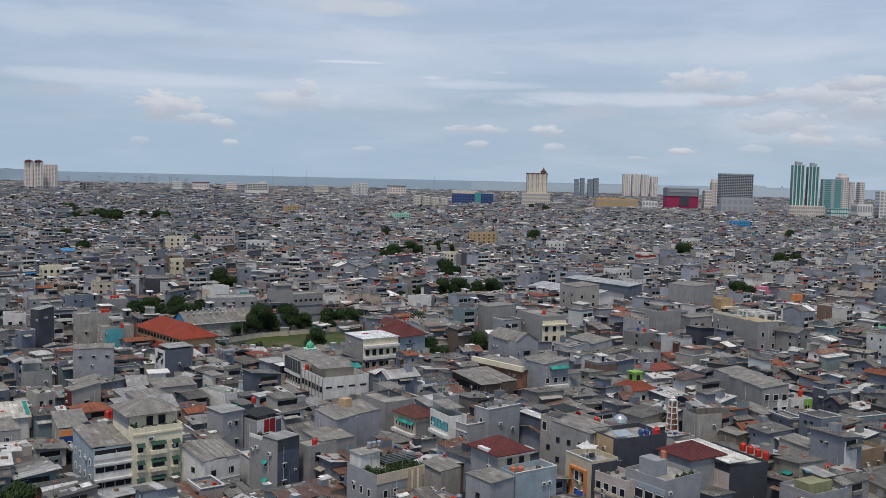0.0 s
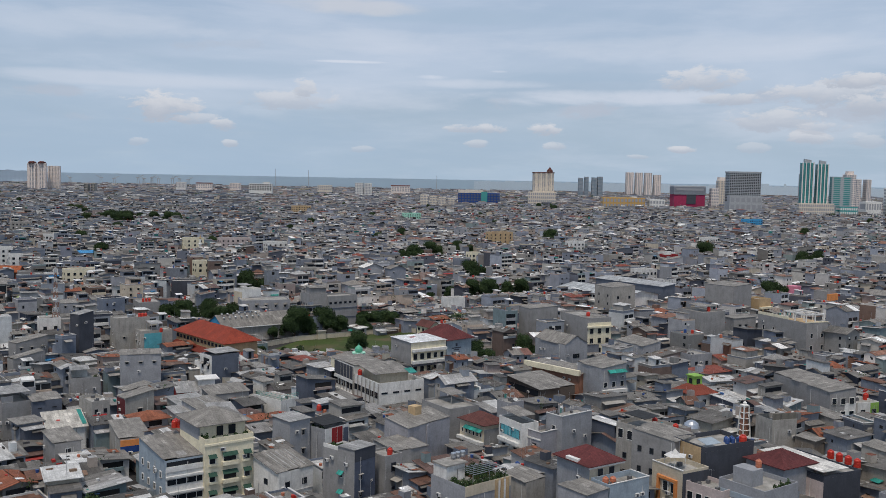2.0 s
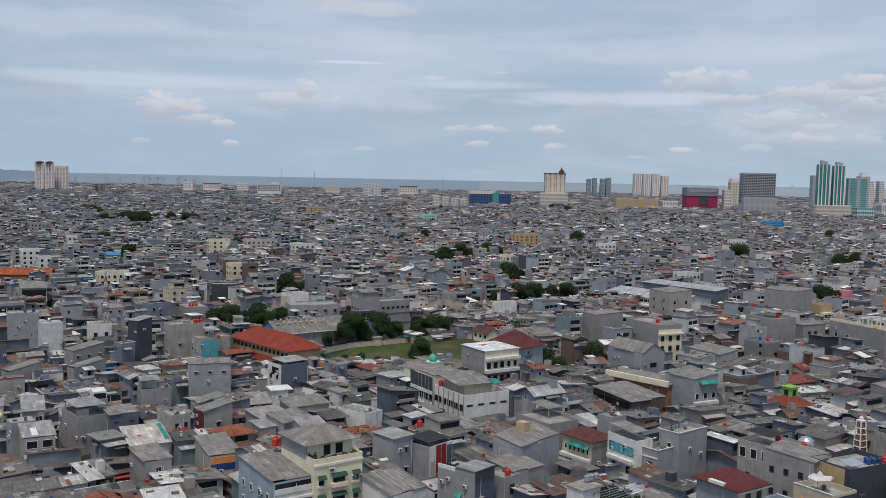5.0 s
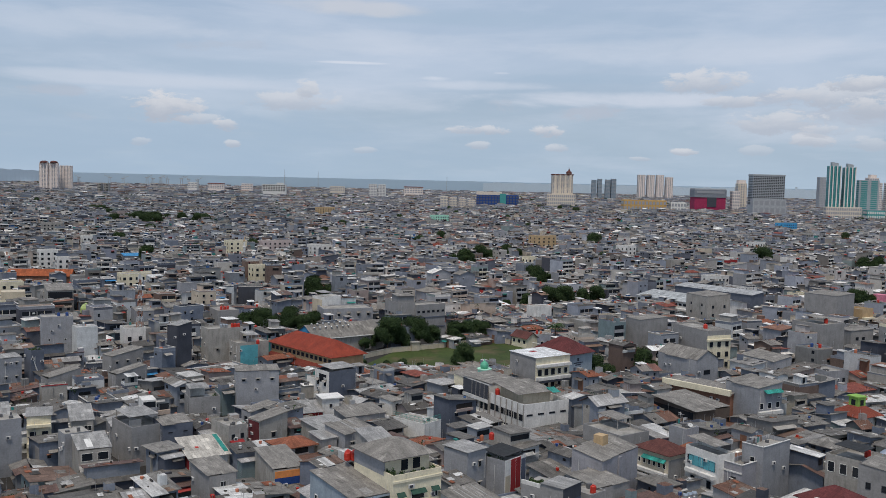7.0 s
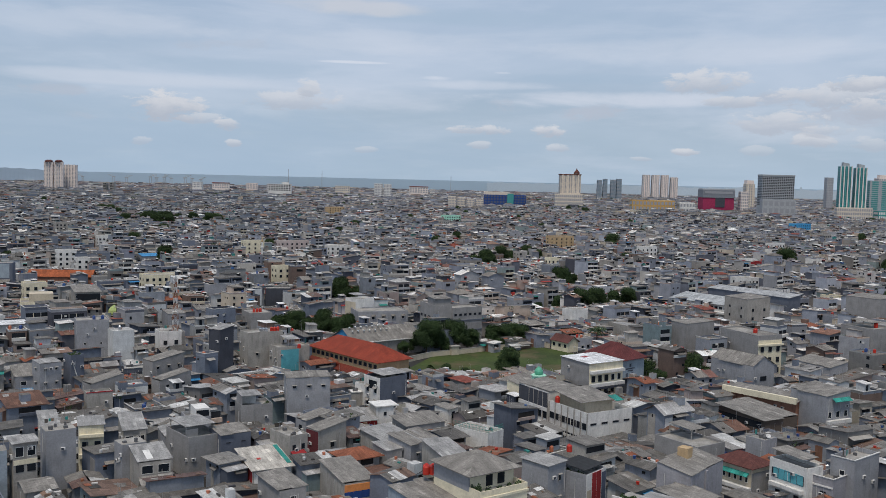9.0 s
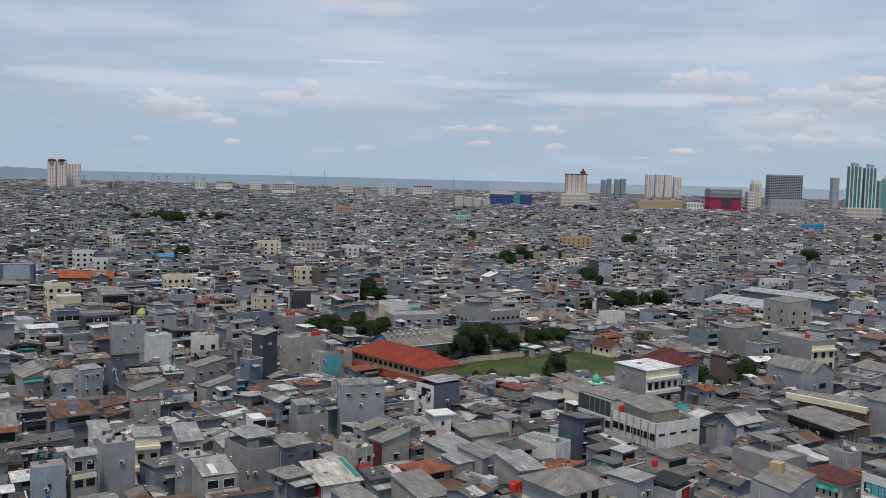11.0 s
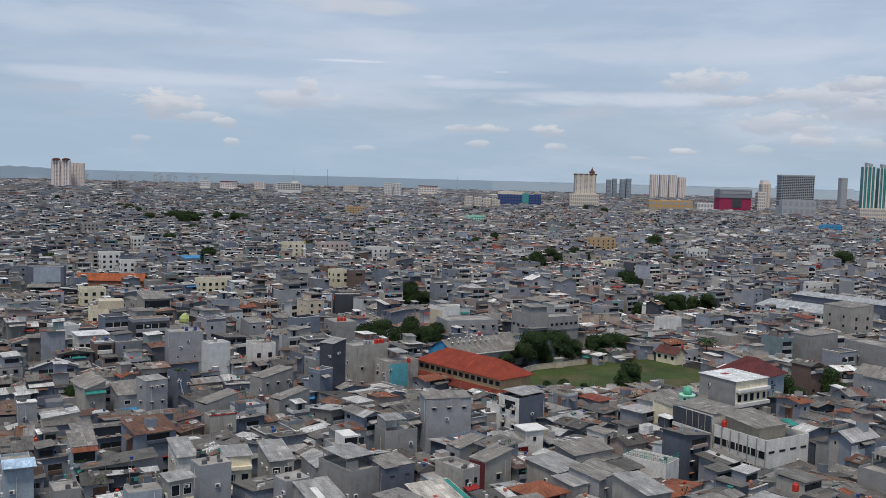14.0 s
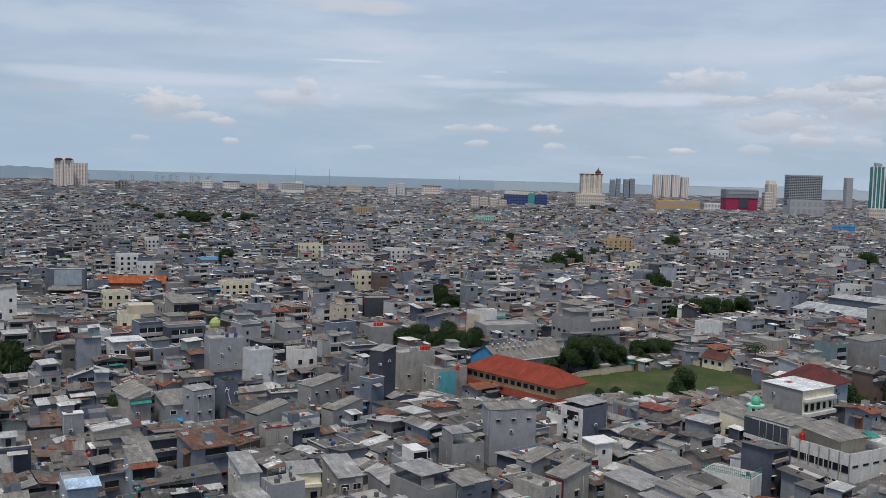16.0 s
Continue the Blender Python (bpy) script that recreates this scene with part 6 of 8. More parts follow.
building(66.0, 308.0, 26, 8.5, 9.0, 11.0, "grey four-window house with bare concrete hoods", M_BLUEGREY, "flat", 0.6, wins=[("left", 3, 2, 1.0, 1.2, 5.2, 3.4, "bare"), ("front", 2, 2, 1.1, 1.3, 5.2, 3.4, "dark")])
building(81.7, 353, 30, 11.5, 13, 18.6, "wide dark-grey windowless block with a poster on it", M_GREY, "flat", 0.6, extras=[("poster", ex_box(-0.06, 0.0, 1.0, 3.2, 8.0, 12.5, M_REDPAINT)), ("terrace_roof", ex_sheet(4, 10, 4, 12, 20.6, 21.0, M_ASB))])
tank(86.0, 361.0, 18.6, 0, 1.2)
building(113.5, 336, 22, 9.5, 25.0, 18.0, "large grey block with a cream roof pavilion", M_GREY, "flat", 0.4, wins=[("left", 2, 3, 1.2, 1.6, 5.4, 4.2, "white", -0.95, -0.1), ("front", 2, 3, 1.2, 1.6, 5.4, 4.2, "white")], extras=[("roof_wall", ex_box(0.0, 0.3, 9.0, 25, 18.4, 19.4, M_CREAM)), ("roof_deck", ex_box(0.3, 9.2, 0.3, 13.0, 18.01, 18.2, M_TAN)), ("parapet_cap", ex_box(-0.1, 9.6, -0.1, 0.35, 18.42, 18.8, M_CREAM))]
    + [("roof_beam", ex_box(0.6 + 4.0 * k, 1.0 + 4.0 * k, 1.0, 12.0, 21.0, 21.4, M_WHITE)) for k in range(3)] + [("roof_beam", ex_box(0.6, 9.0, 1.0 + 5.4 * k, 1.4 + 5.4 * k, 20.98, 21.38, M_WHITE)) for k in range(3)]
    + [("roof_post", ex_box(0.62 + 4.0 * a, 0.98 + 4.0 * a, 1.02 + 5.4 * b, 1.38 + 5.4 * b, 18.2, 20.98, M_WHITE)) for a in range(3) for b in range(3)], show=13)
building(110.9, 412, 36, 12.7, 15, 22.5, "tall dark-grey windowless block", M_GREY, "shed", 0.6, 2, M_SLAB, 0.1)
building(125.0, 420.0, 34, 8.0, 8.0, 15.5, "tan house with balconies and a pale balustrade", M_TAN, "flat", 0.9, wins=[("front", 3, 3, 1.2, 1.6, 4.4, 3.6, "dark")], extras=[("balcony", ex_box(0, 8, -1.1, 0, 12.0, 12.9, M_CREAM)), ("balcony", ex_box(0, 8, -1.1, 0, 8.4, 9.3, M_CREAM))])
building(221.1, 491.1, 44, 14.0, 24.1, 10.0, "grey hall with a shallow hipped sheet roof", M_GREY, "hip", 2.2, 0, M_ASB, 0.4, wins=[("left", 8, 2, 1.6, 0.5, 4.5, 3.2, "dark")], category="hall")
building(194.7, 423.8, 32, 10.0, 35.7, 8.6, "long shed with a white sheet roof and raised vents", M_CONC, "gable", 1.5, 2, M_ZINC, 0.4, extras=[("roof_vent", ex_box(2.0, 4.4, 5 + 10 * k, 8 + 10 * k, 9.0, 10.6, M_WHITE)) for k in range(3)], category="shed")
building(184.1, 391.8, 31, 7.0, 23.9, 7.6, "long shed with a green sheet roof", M_BEIGE, "shed", 1.0, 2, surface("green_sheet", [(0.12, 0.42, 0.22)], kind="roof"), 0.4, category="shed")
building(148.0, 324.0, 42, 7.5, 11.7, 9.6, "beige house with a black upper storey band", M_BEIGE, "flat", 0.5, extras=[("black_band", side_panel(-0.1, 11.7, 7.0, 10.2, M_DARK, 0.2)), ("black_band", panel(0, 7.5, 7.0, 10.2, M_DARK, 0.2))], wins=[("left", 2, 1, 1.0, 1.2, 3.4, 3, "dark")])
building(162.0, 497.0, 30, 17.0, 9.0, 10.6, "bright pink two-storey building with arched galleries", M_PINKB, "flat", 0.8, show=20, wins=[("front", 6, 2, 1.4, 1.6, 4.0, 3.6, "white")], extras=[("green_roof", ex_sheet(0.5, 9.0, 1.5, 8.8, 11.6, 13.0, M_GREENSHEET)), ("stair_tower", ex_box(11.5, 16.5, 1.0, 6.0, 10.61, 13.4, M_PINKB)), ("gallery", ex_box(0, 17, -1.2, 0, 6.2, 7.0, M_PINKB)), ("awning", ex_sheet(0, 17, -2.4, 0, 3.2, 4.2, M_TEAL))])
building(172.0, 463.0, 36, 8.0, 7.0, 15.0, "tall grey house with orange balconies", M_GREY, "flat", 0.6, show=20, extras=[("orange_balcony", ex_box(0.2, 7.8, -1.2, 0, 11.0, 14.2, M_ORANGE)), ("orange_balcony", ex_box(0.2, 7.8, -1.2, 0, 4.0, 6.0, M_ORANGE)), ("red_awning", ex_sheet(0, 8, -1.6, 0, 8.4, 9.4, M_REDPAINT))])
building(98.0, 505.0, 30, 15.0, 12.0, 13.0, "white grid-panelled hall with a rounded roof", M_WHITE, "gable", 2.4, 2, M_ZINC, 0.3, wins=[("front", 5, 1, 2.0, 1.8, 6.0, 3, "dark")], category="hall", show=20, extras=[("barrel_end", lambda e, w, d, h: e.prism([(-w / 2, -d / 2 - 0.3), (w / 2, -d / 2 - 0.3), (w / 2, -d / 2), (-w / 2, -d / 2)], SUNK, h + 2.2, M_WHITE, M_WHITE))] + [("mullion", panel(2.4 + 2.5 * k, 2.6 + 2.5 * k, 5.0, 15.0, M_NAVYP, 0.4)) for k in range(5)] + [("string_course", panel(0, 15.0, 8.6, 9.0, M_NAVYP, 0.42)), ("string_course", panel(0, 15.0, 12.6, 12.9, M_NAVYP, 0.42))])
building(134.0, 514.0, 30, 8.0, 8.0, 11.4, "cream house with deep-set windows", M_CREAM, "flat", 0.6, wins=[("front", 2, 3, 1.2, 1.4, 3.4, 3.2, "dark")])

# market hall: broad shallow vault over white galleries
building(70.0, 445.0, 36, 24.0, 45.0, 13.2, "market hall with a broad grey sheet roof and white galleries", M_WHITE, "gable", 2.2, 2, surface("hall_roof", [(0.40, 0.42, 0.43)], kind="roof"), 0.8, wins=[("left", 18, 1, 1.7, 1.1, 11.6, 3, "dark")], extras=[("gallery", ex_box(-1.6, 0, 0, 45, 9.0, 9.9, M_WHITE))], category="market hall", name="market_hall", show=20)
building(92.0, 461.0, 36, 9.0, 45.0, 16.6, "long hall with a pale metal roof behind the market", M_NAVY, "shed", 1.0, 2, surface("dull_metal_roof", [(0.38, 0.39, 0.40)], kind="roof"), 0.5, category="hall", name="hall")
bridge = thing("footbridge_ramp", None, pose(91, 478, 0, 0, 0, 150), "covered footbridge ramp with a pale roof on dark posts", "footbridge")
ramp = Shape()
ramp.slab([(0, -1.5, 0.4), (17, -1.5, 9.5), (17, 1.5, 9.5), (0, 1.5, 0.4)], 0.5, M_GREENGLASS)
part("deck", ramp, bridge)
ramp = Shape()
ramp.slab([(0, -2.4, 3.6), (17, -2.4, 12.6), (17, 2.4, 12.6), (0, 2.4, 3.6)], 0.2, M_ZINC)
part("roof", ramp, bridge)
for k in range(8):
    for y in (-2.3, 2.3):
        x = 0.4 + k * 2.3
        ramp = Shape()
        ramp.bar((x, y, 0.0), (x, y, 3.7 + x * 0.53), 0.12, M_DARK)
        part("post", ramp, bridge)
claim(84, 482, 150, 20, 6)

# school with the red roof, sports pitch and hall
building(-83.0, 304.8, 42, 11.6, 33.7, 12.9, "school block with a bright red hipped tile roof", M_TAN, "hip", 3.9, 0, surface("red_tile", [(0.24, 0.042, 0.022)], kind="roof", dirt=0.12, sheet=(0.3, 0.35)), 1.0, wins=[("left", 14, 1, 1.5, 1.2, 11.6, 3, "dark"), ("left", 14, 1, 1.5, 1.4, 6.6, 3, "dark")], extras=[("veranda_roof", ex_sheet(-2.6, 0, -0.8, 34.0, 8.6, 10.0, surface("red_eaves_tile", [(0.17, 0.034, 0.022)], kind="roof", sheet=(0.3, 0.35)), "x")), ("porch_roof", ex_sheet(0.5, 9.5, -2.6, 0, 8.4, 9.9, M_TILE)), ("porch_wall", ex_box(1.0, 9.0, -2.0, 0, 0, 8.4, M_TAN))], category="school", name="school", show=6)
building(-94.5, 352.5, 36, 28.0, 15.0, 10.2, "sports hall with blue gable and a grey sheet roof", M_SKYBLUE, "gable", 3.8, 0, M_HALLASB, 0.4, extras=[("front_wall", panel(0, 28.0, 4.8, 10.0, M_CONC)), ("gutter", ex_box(-0.4, 28.4, -0.75, -0.45, 10.0, 10.25, M_WHITE))], category="hall", name="sports_hall", show=9)
for k in range(14):
    v = Shape()
    v.lathe(0, 0, [(0.16, 0), (0.16, 0.5), (0.4, 0.55), (0.42, 0.85), (0.2, 1.05)], M_STEEL, 10)
    r = 36
    x, y = 2.0 + (k % 7) * 2.3, 7.5 - (0.9 if k < 7 else 3.0)
    zz = 10.2 + 3.8 * y / 7.5 + 0.1
    c, n = math.cos(radians(r)), math.sin(radians(r))
    thing("roof_ventilator", v, pose(-94.5 + x * c - y * n, 352.5 + x * n + y * c, zz - SUNK), "spun metal roof ventilator", "ventilator", "ventilators on the hall roof")
building(-19.0, 374.0, 36, 5.2, 8.7, 8.6, "small yellow house with a brown tile roof beside the pitch", M_CREAM, "gable", 1.9, 2, M_BROWNTILE, 0.5, wins=[("left", 3, 1, 1.2, 1.2, 7.0, 3, "dark")])
pitch = Shape()
pitch.prism([(-78, 330), (-20, 333), (-11, 366), (-29, 385.5), (-68, 359.5)], -0.3, 0.06, M_GRASS, M_GRASS)
thing("sports_pitch", pitch, None, "worn green grass sports pitch", "pitch", kind="structure")
claim(-46, 345, 6, 62, 28, 0)
claim(-66, 356, 34, 18, 12, 0)
claim(-104, 347, 36, 16, 14, 0)
claim(-34, 365, 33, 44, 24, 0)
wall_s = Shape()
for (x0, y0), (x1, y1) in (((-78, 346), (-68, 360)), ((-68, 360), (-61.5, 364)), ((-58.5, 366), (-29, 387)), ((-29, 387), (-24.5, 382.5))):
    a = math.degrees(math.atan2(y1 - y0, x1 - x0))
    L = math.hypot(x1 - x0, y1 - y0)
    wall_s.spot(x0, y0, 0, a)
    wall_s.box(0, L, -0.12, 0.12, 0, 1.7, M_BEIGE)
    wall_s.box(-0.1, L + 0.1, -0.18, 0.18, 1.7, 1.85, M_CONC)
thing("pitch_wall", wall_s.spot(), None, "beige rendered wall along the sports pitch", "wall", kind="structure")
gate = Shape()
gate.box(-1.6, 1.6, -0.8, 0.8, 0, 3.0, M_BEIGE)
gate.box(-1.9, 1.9, -1.1, 1.1, 3.0, 3.25, M_CONC)
thing("gatehouse", gate, pose(-60.2, 364.6, 0, 0, 0, 32), "small beige gatehouse in the pitch wall", "gatehouse")
goal = Shape()
goal.bar((-4, 0, 0), (-4, 0, 2.6), 0.1, M_WHITE)
goal.bar((4, 0, 0), (4, 0, 2.6), 0.1, M_WHITE)
goal.bar((-4, 0, 2.6), (4, 0, 2.6), 0.1, M_WHITE)
for x in (-4, 4):
    goal.bar((x, 0, 2.6), (x, 2.0, 0), 0.06, M_WHITE)
thing("goal", goal, pose(-14.5, 369, 0.06, 0, 0, -52), "white metal football goal on the pitch edge", "goal")

OPEN.extend([(-97, 354, 7, 0), (-92, 362, 8, 1), (-104, 350, 6, 1)])

# white terraced office, shophouses and mosque by the pitch
office_wing = building(-38.4, 262.0, 31, 8.5, 12.0, 13.5, "white office wing with a black glazed top storey", M_WHITE, "shed", 0.5, 2, M_SLAB, 0.2, wins=[("left", 5, 2, 1.9, 1.4, 5.6, 3.0, "dark")], extras=[("black_band", side_panel(0, 12.0, 10.2, 13.2, M_DARK, 0.15)), ("string_course", side_panel(0, 12.0, 9.4, 10.1, M_WHITE, 0.3)), ("string_course", side_panel(0, 12.0, 6.6, 7.1, M_WHITE, 0.3))] + [("mullion", side_panel(1.9 * k, 1.9 * k + 0.15, 0, 13.2, M_CONC, 0.22)) for k in range(5)], show=9.5)
office_block = building(-30.6, 249.1, 31, 13.5, 14.4, 10.6, "white office block with banded windows and a roof terrace", M_WHITE, "flat", 1.3, wins=[("left", 7, 2, 1.75, 1.3, 6.2, 2.9, "dark"), ("front", 4, 1, 1.8, 0.4, 9.6, 3, "dark")], extras=[("mullion", side_panel(2.4 * k, 2.4 * k + 0.2, 0, 11.8, M_CONC, 0.22)) for k in range(7)] + [("string_course", side_panel(0, 14.4, 5.9, 6.5, M_WHITE, 0.15)), ("roof_house", ex_box(2.6, 11.0, 4.2, 13.8, 10.61, 13.2, M_BEIGE)), ("terrace_roof", ex_sheet(0.4, 11.6, 3.0, 14.2, 13.35, 14.2, M_ASB)), ("awning", ex_sheet(10.2, 12.6, 2.0, 5.0, 13.2, 13.8, M_TEAL))], show=8)
for ob in (office_wing, office_block):
    ob.matrix_world = ob.matrix_world @ Matrix.Diagonal((1, 1, 1.2, 1))
    ob.location.z = -1.2 * SUNK
tank(-36.4, 259.6, 13.3, 0, 1.0)
mosque = building(-41.1, 275.1, 36, 8.0, 10.0, 12.2, "cream mosque with a mint-green domed lantern", M_CREAM, "shed", 0.8, 0, M_SLAB, 0.2, wins=[("left", 2, 1, 1.2, 1.4, 8.6, 3, "dark")], category="mosque", name="mosque", extras=[
    ("lantern", lambda e, w, d, h: e.tube(2.3, -0.3, 12.3, 14.4, 1.8, 1.8, M_MINT, 8)), ("lantern_rim", lambda e, w, d, h: e.tube(2.3, -0.3, 14.4, 14.65, 2.1, 2.1, M_MINT, 8)),
    ("dome", lambda e, w, d, h: e.lathe(2.3, -0.3, [(0.9, 14.65), (1.15, 15.1), (1.15, 15.6), (0.9, 16.1), (0.4, 16.5), (0.06, 16.8), (0.04, 17.3)], surface("green_dome", [(0.10, 0.38, 0.25)], kind="other", rough=0.5), 16))]
    + [("lantern_window", (lambda a: lambda e, w, d, h: e.box(2.3 + 1.6 * math.cos(a) - 0.3, 2.3 + 1.6 * math.cos(a) + 0.3, -0.3 + 1.6 * math.sin(a) - 0.3, -0.3 + 1.6 * math.sin(a) + 0.3, 12.8, 14.0, M_PANESHADE))(a)) for a in (math.pi * 1.125, math.pi * 1.375, math.pi * 1.625)], show=2.4)
mosque.matrix_world = mosque.matrix_world @ Matrix.Diagonal((1, 1, 1.06, 1))
mosque.location.z = -1.06 * SUNK
building(-23.7, 293.1, 34, 12.8, 11.8, 16.0, "white three-storey shophouse with balconies and a white roof", M_GREY, "flat", 0.4, lid=M_ZINC, wins=[("front", 3, 3, 1.3, 1.8, 4.2, 3.9, "dark", -0.95, 0.2), ("front", 2, 3, 1.3, 1.8, 4.2, 3.9, "white", 0.2, 0.95)], extras=[("roof", ex_sheet(-0.3, 13.1, -0.5, 12.1, 16.55, 16.75, M_ROOFWHITE)), ("balcony", ex_box(0.2, 12.6, -1.2, 0, 13.6, 14.4, M_WHITE)), ("facade", panel(0, 12.8, 0, 16.4, M_CREAM, 0.05)), ("balcony", ex_box(0.2, 12.6, -1.2, 0, 6.0, 6.9, M_WHITE)), ("balcony", ex_box(0.2, 12.6, -1.2, 0, 9.9, 10.8, M_WHITE)), ("dark_band", panel(0, 12.8, 9.2, 9.9, M_DARK, 1.15)), ("roof_hatch", ex_box(4.2, 6.4, 7.0, 8.6, 16.01, 16.7, M_REDPAINT))], show=11)
building(-12.6, 304.2, 42, 10.6, 13.7, 15.4, "pale blue office with a maroon hipped tile roof", M_PALEBLUE, "hip", 4.0, 0, M_MAROON, 0.8, extras=[("dark_band", panel(2.0, 2.8, 1, 11.5, M_NAVYP, 0.1)), ("dark_band", panel(4.6, 5.4, 1, 11.5, M_NAVYP, 0.1)), ("dark_band", panel(0.6, 8.6, 7.0, 7.9, M_NAVYP, 0.14)), ("lettering_bar", panel(2.0, 6.0, 12.6, 12.9, M_DARK, 0.08)), ("lettering_bar", panel(2.8, 5.2, 12.0, 12.3, M_DARK, 0.08)), ("emblem", panel(3.6, 4.4, 13.3, 14.2, M_DARK, 0.08))], category="office")
building(-80.4, 275.9, 42, 9.0, 6.6, 13.8, "white four-storey house with framed dark windows and a grey side", M_NAVY, "flat", 0.8, wins=[("left", 2, 3, 1.2, 1.6, 4.0, 3.6, "awning")], extras=[("facade", side_panel(0, 6.6, 0, 14.6, M_WHITE, 0.1)), ("glazing", side_panel(1.2, 4.6, 11.4, 13.6, M_PANESHADE, 0.14)), ("roof", ex_sheet(1.0, 9.2, 0, 6.8, 15.2, 15.5, M_ZINC))], show=12)
building(-84.6, 281.6, 42, 5.0, 4.6, 11.2, "pale mint annex with one dark window", M_WHITE, "flat", 0.4, wins=[("left", 1, 2, 1.8, 1.5, 5.2, 3.6, "dark")])

# the near quarter, towards the end of the way
building(-193.2, 285.9, 34, 5.5, 4.9, 9.2, "plain blue-grey windowless block", M_BLUEGREY, "flat", 0.0)
building(-193.9, 263.0, 30, 4.0, 2.6, 13.4, "slim blue-grey tower with a white-edged top", M_BLUEGREY, "flat", 0.0, extras=[("rim", ex_box(-0.1, 4.1, -0.1, 2.7, 13.4, 13.6, M_WHITE))])
building(-185.8, 281.4, 36, 5.0, 13.2, 12.6, "grey house with a long asbestos roof and green awning", M_CONC, "shed", 1.6, 2, M_ASB, 0.4, extras=[("awning", ex_sheet(0, 5.0, -0.8, 0.4, 11.6, 12.6, M_TEAL)), ("awning_edge", ex_sheet(-0.2, 5.2, -0.4, 0.8, 12.9, 13.1, M_ZINC))])
building(-178.0, 283.0, 32, 8.0, 9.0, 11.0, "grey house with a blue canvas awning and a dish", M_BLUEGREY, "shed", 1.6, 0, M_ASB, 0.4, wins=[("front", 2, 1, 1.5, 1.1, 9.2, 3, "white")], extras=[("awning", ex_sheet(0.4, 7.0, -1.0, 0, 7.2, 7.8, M_BLUE))])
building(-171.0, 281.9, 46, 5.8, 5.0, 14.8, "grey rendered tower house with small square windows", M_BLUEGREY, "shed", 0.5, 0, M_ZINC, 0.1, wins=[("front", 2, 3, 0.7, 0.7, 5.6, 3.8, "bare"), ("left", 1, 3, 0.7, 0.7, 5.6, 3.8, "bare")])
building(-164.8, 287.0, 44, 3.6, 5.0, 15.6, "narrow slate-painted house with a white drain pipe", M_NAVY, "flat", 0.8, extras=[("drain_pipe", lambda e, w, d, h: e.bar((-w / 2 + 0.3, -d / 2 - 0.1, 15), (w / 2 - 0.2, -d / 2 - 0.1, 5), 0.12, M_WHITE)), ("plant_bed", ex_plants(0.4, 3.2, 0.6, 3.2, 15.61, 16.6))], show=10)
# dark panel stands for the shade within the loggia
building(-167.8, 227.3, 28, 4.4, 7.3, 14.2, "pale blue house with a plant-filled loggia and red tile edge", M_PALEBLUE, "shed", 1.4, 0, M_ASB, 0.3, wins=[("front", 2, 2, 1.1, 1.6, 4.6, 3.6, "white")], extras=[("loggia", panel(0.3, 4.1, 11.0, 13.6, M_PANESHADE, 0.04)), ("rail", ex_box(0.2, 4.2, -0.5, 0, 10.6, 11.4, M_PALEBLUE)), ("tile_edge", ex_sheet(-0.2, 4.6, -0.9, 0.2, 13.6, 14.3, M_RUBBLE)), ("plant_bed", ex_plants(0.4, 2.4, -0.6, -0.1, 11.4, 11.9))], show=10)
building(-170.8, 206.1, 28, 4.6, 10.2, 16.0, "pale blue house with a light blue sheet canopy", M_PALEBLUE, "flat", 0.4, extras=[("canopy", ex_sheet(-0.2, 5.0, -1.0, 2.6, 17.0, 17.6, surface("light_blue_sheet", [(0.45, 0.60, 0.76)], kind="roof")))])
building(-186.0, 205.0, 30, 9.0, 9.0, 11.5, "pale blue house with white-framed windows and a tiled gable", M_PALEBLUE, "gable", 2.2, 0, M_ASB, 0.5, wins=[("front", 3, 1, 1.2, 1.5, 9.2, 3, "white")])
building(-149.6, 258.0, 30, 6.0, 4.2, 12.6, "bare concrete tower house with red roof edging", M_CONC, "flat", 0.4, extras=[("rim", ex_box(-0.1, 6.1, -0.1, 0.2, 13.0, 13.2, M_REDPAINT)), ("beam", panel(0, 6, 8.8, 9.1, M_CONC, 0.1)), ("beam", panel(2.4, 2.7, 0, 12.6, M_CONC, 0.12))])
building(-154.5, 273.5, 44, 9.0, 5.0, 11.6, "grey gable-ended house with two small windows", M_GREY, "shed", 1.8, 2, M_SLAB, 0.1, wins=[("front", 1, 1, 0.8, 0.8, 9.6, 3, "bare", -0.8, -0.3), ("front", 1, 1, 0.8, 0.8, 9.8, 3, "bare", 0.4, 0.9)])
building(-157.6, 308.6, 24, 10.4, 5.0, 8.4, "slate-blue long house with a white roof edge", M_NAVY, "flat", 0.2, extras=[("rim", ex_box(-0.1, 10.5, -0.15, 0.2, 8.7, 8.95, M_WHITE))])
building(-145.1, 294.7, 46, 9.9, 5.5, 13.6, "grey house with six small hooded windows", M_GREY, "shed", 1.6, 2, M_SLAB, 0.1, wins=[("front", 3, 2, 0.8, 0.8, 7.6, 4.2, "bare")])
building(-137.6, 276.4, 48, 9.4, 4.0, 12.4, "grey shed-roofed house with two small windows", M_GREY, "shed", 1.6, 2, M_SLAB, 0.1, wins=[("front", 2, 1, 0.9, 0.6, 10.8, 3, "dark")])
building(-139.7, 211.0, 35, 5.6, 4.6, 16.6, "plain grey rendered block with rain marks", M_BLUEGREY, "flat", 0.0)
building(-138.4, 224.0, 22, 4.8, 6.0, 14.2, "cream-galleried house with a pale zinc roof", M_CREAM, "shed", 0.4, 0, M_ZINC, 0.3, wins=[("front", 2, 2, 1.2, 1.8, 6.0, 4.0, "dark")], extras=[("gallery", ex_box(0, 4.8, -0.8, 0, 7.6, 8.5, M_CREAM)), ("gallery", ex_box(0, 4.8, -0.8, 0, 11.9, 12.5, M_CREAM))])
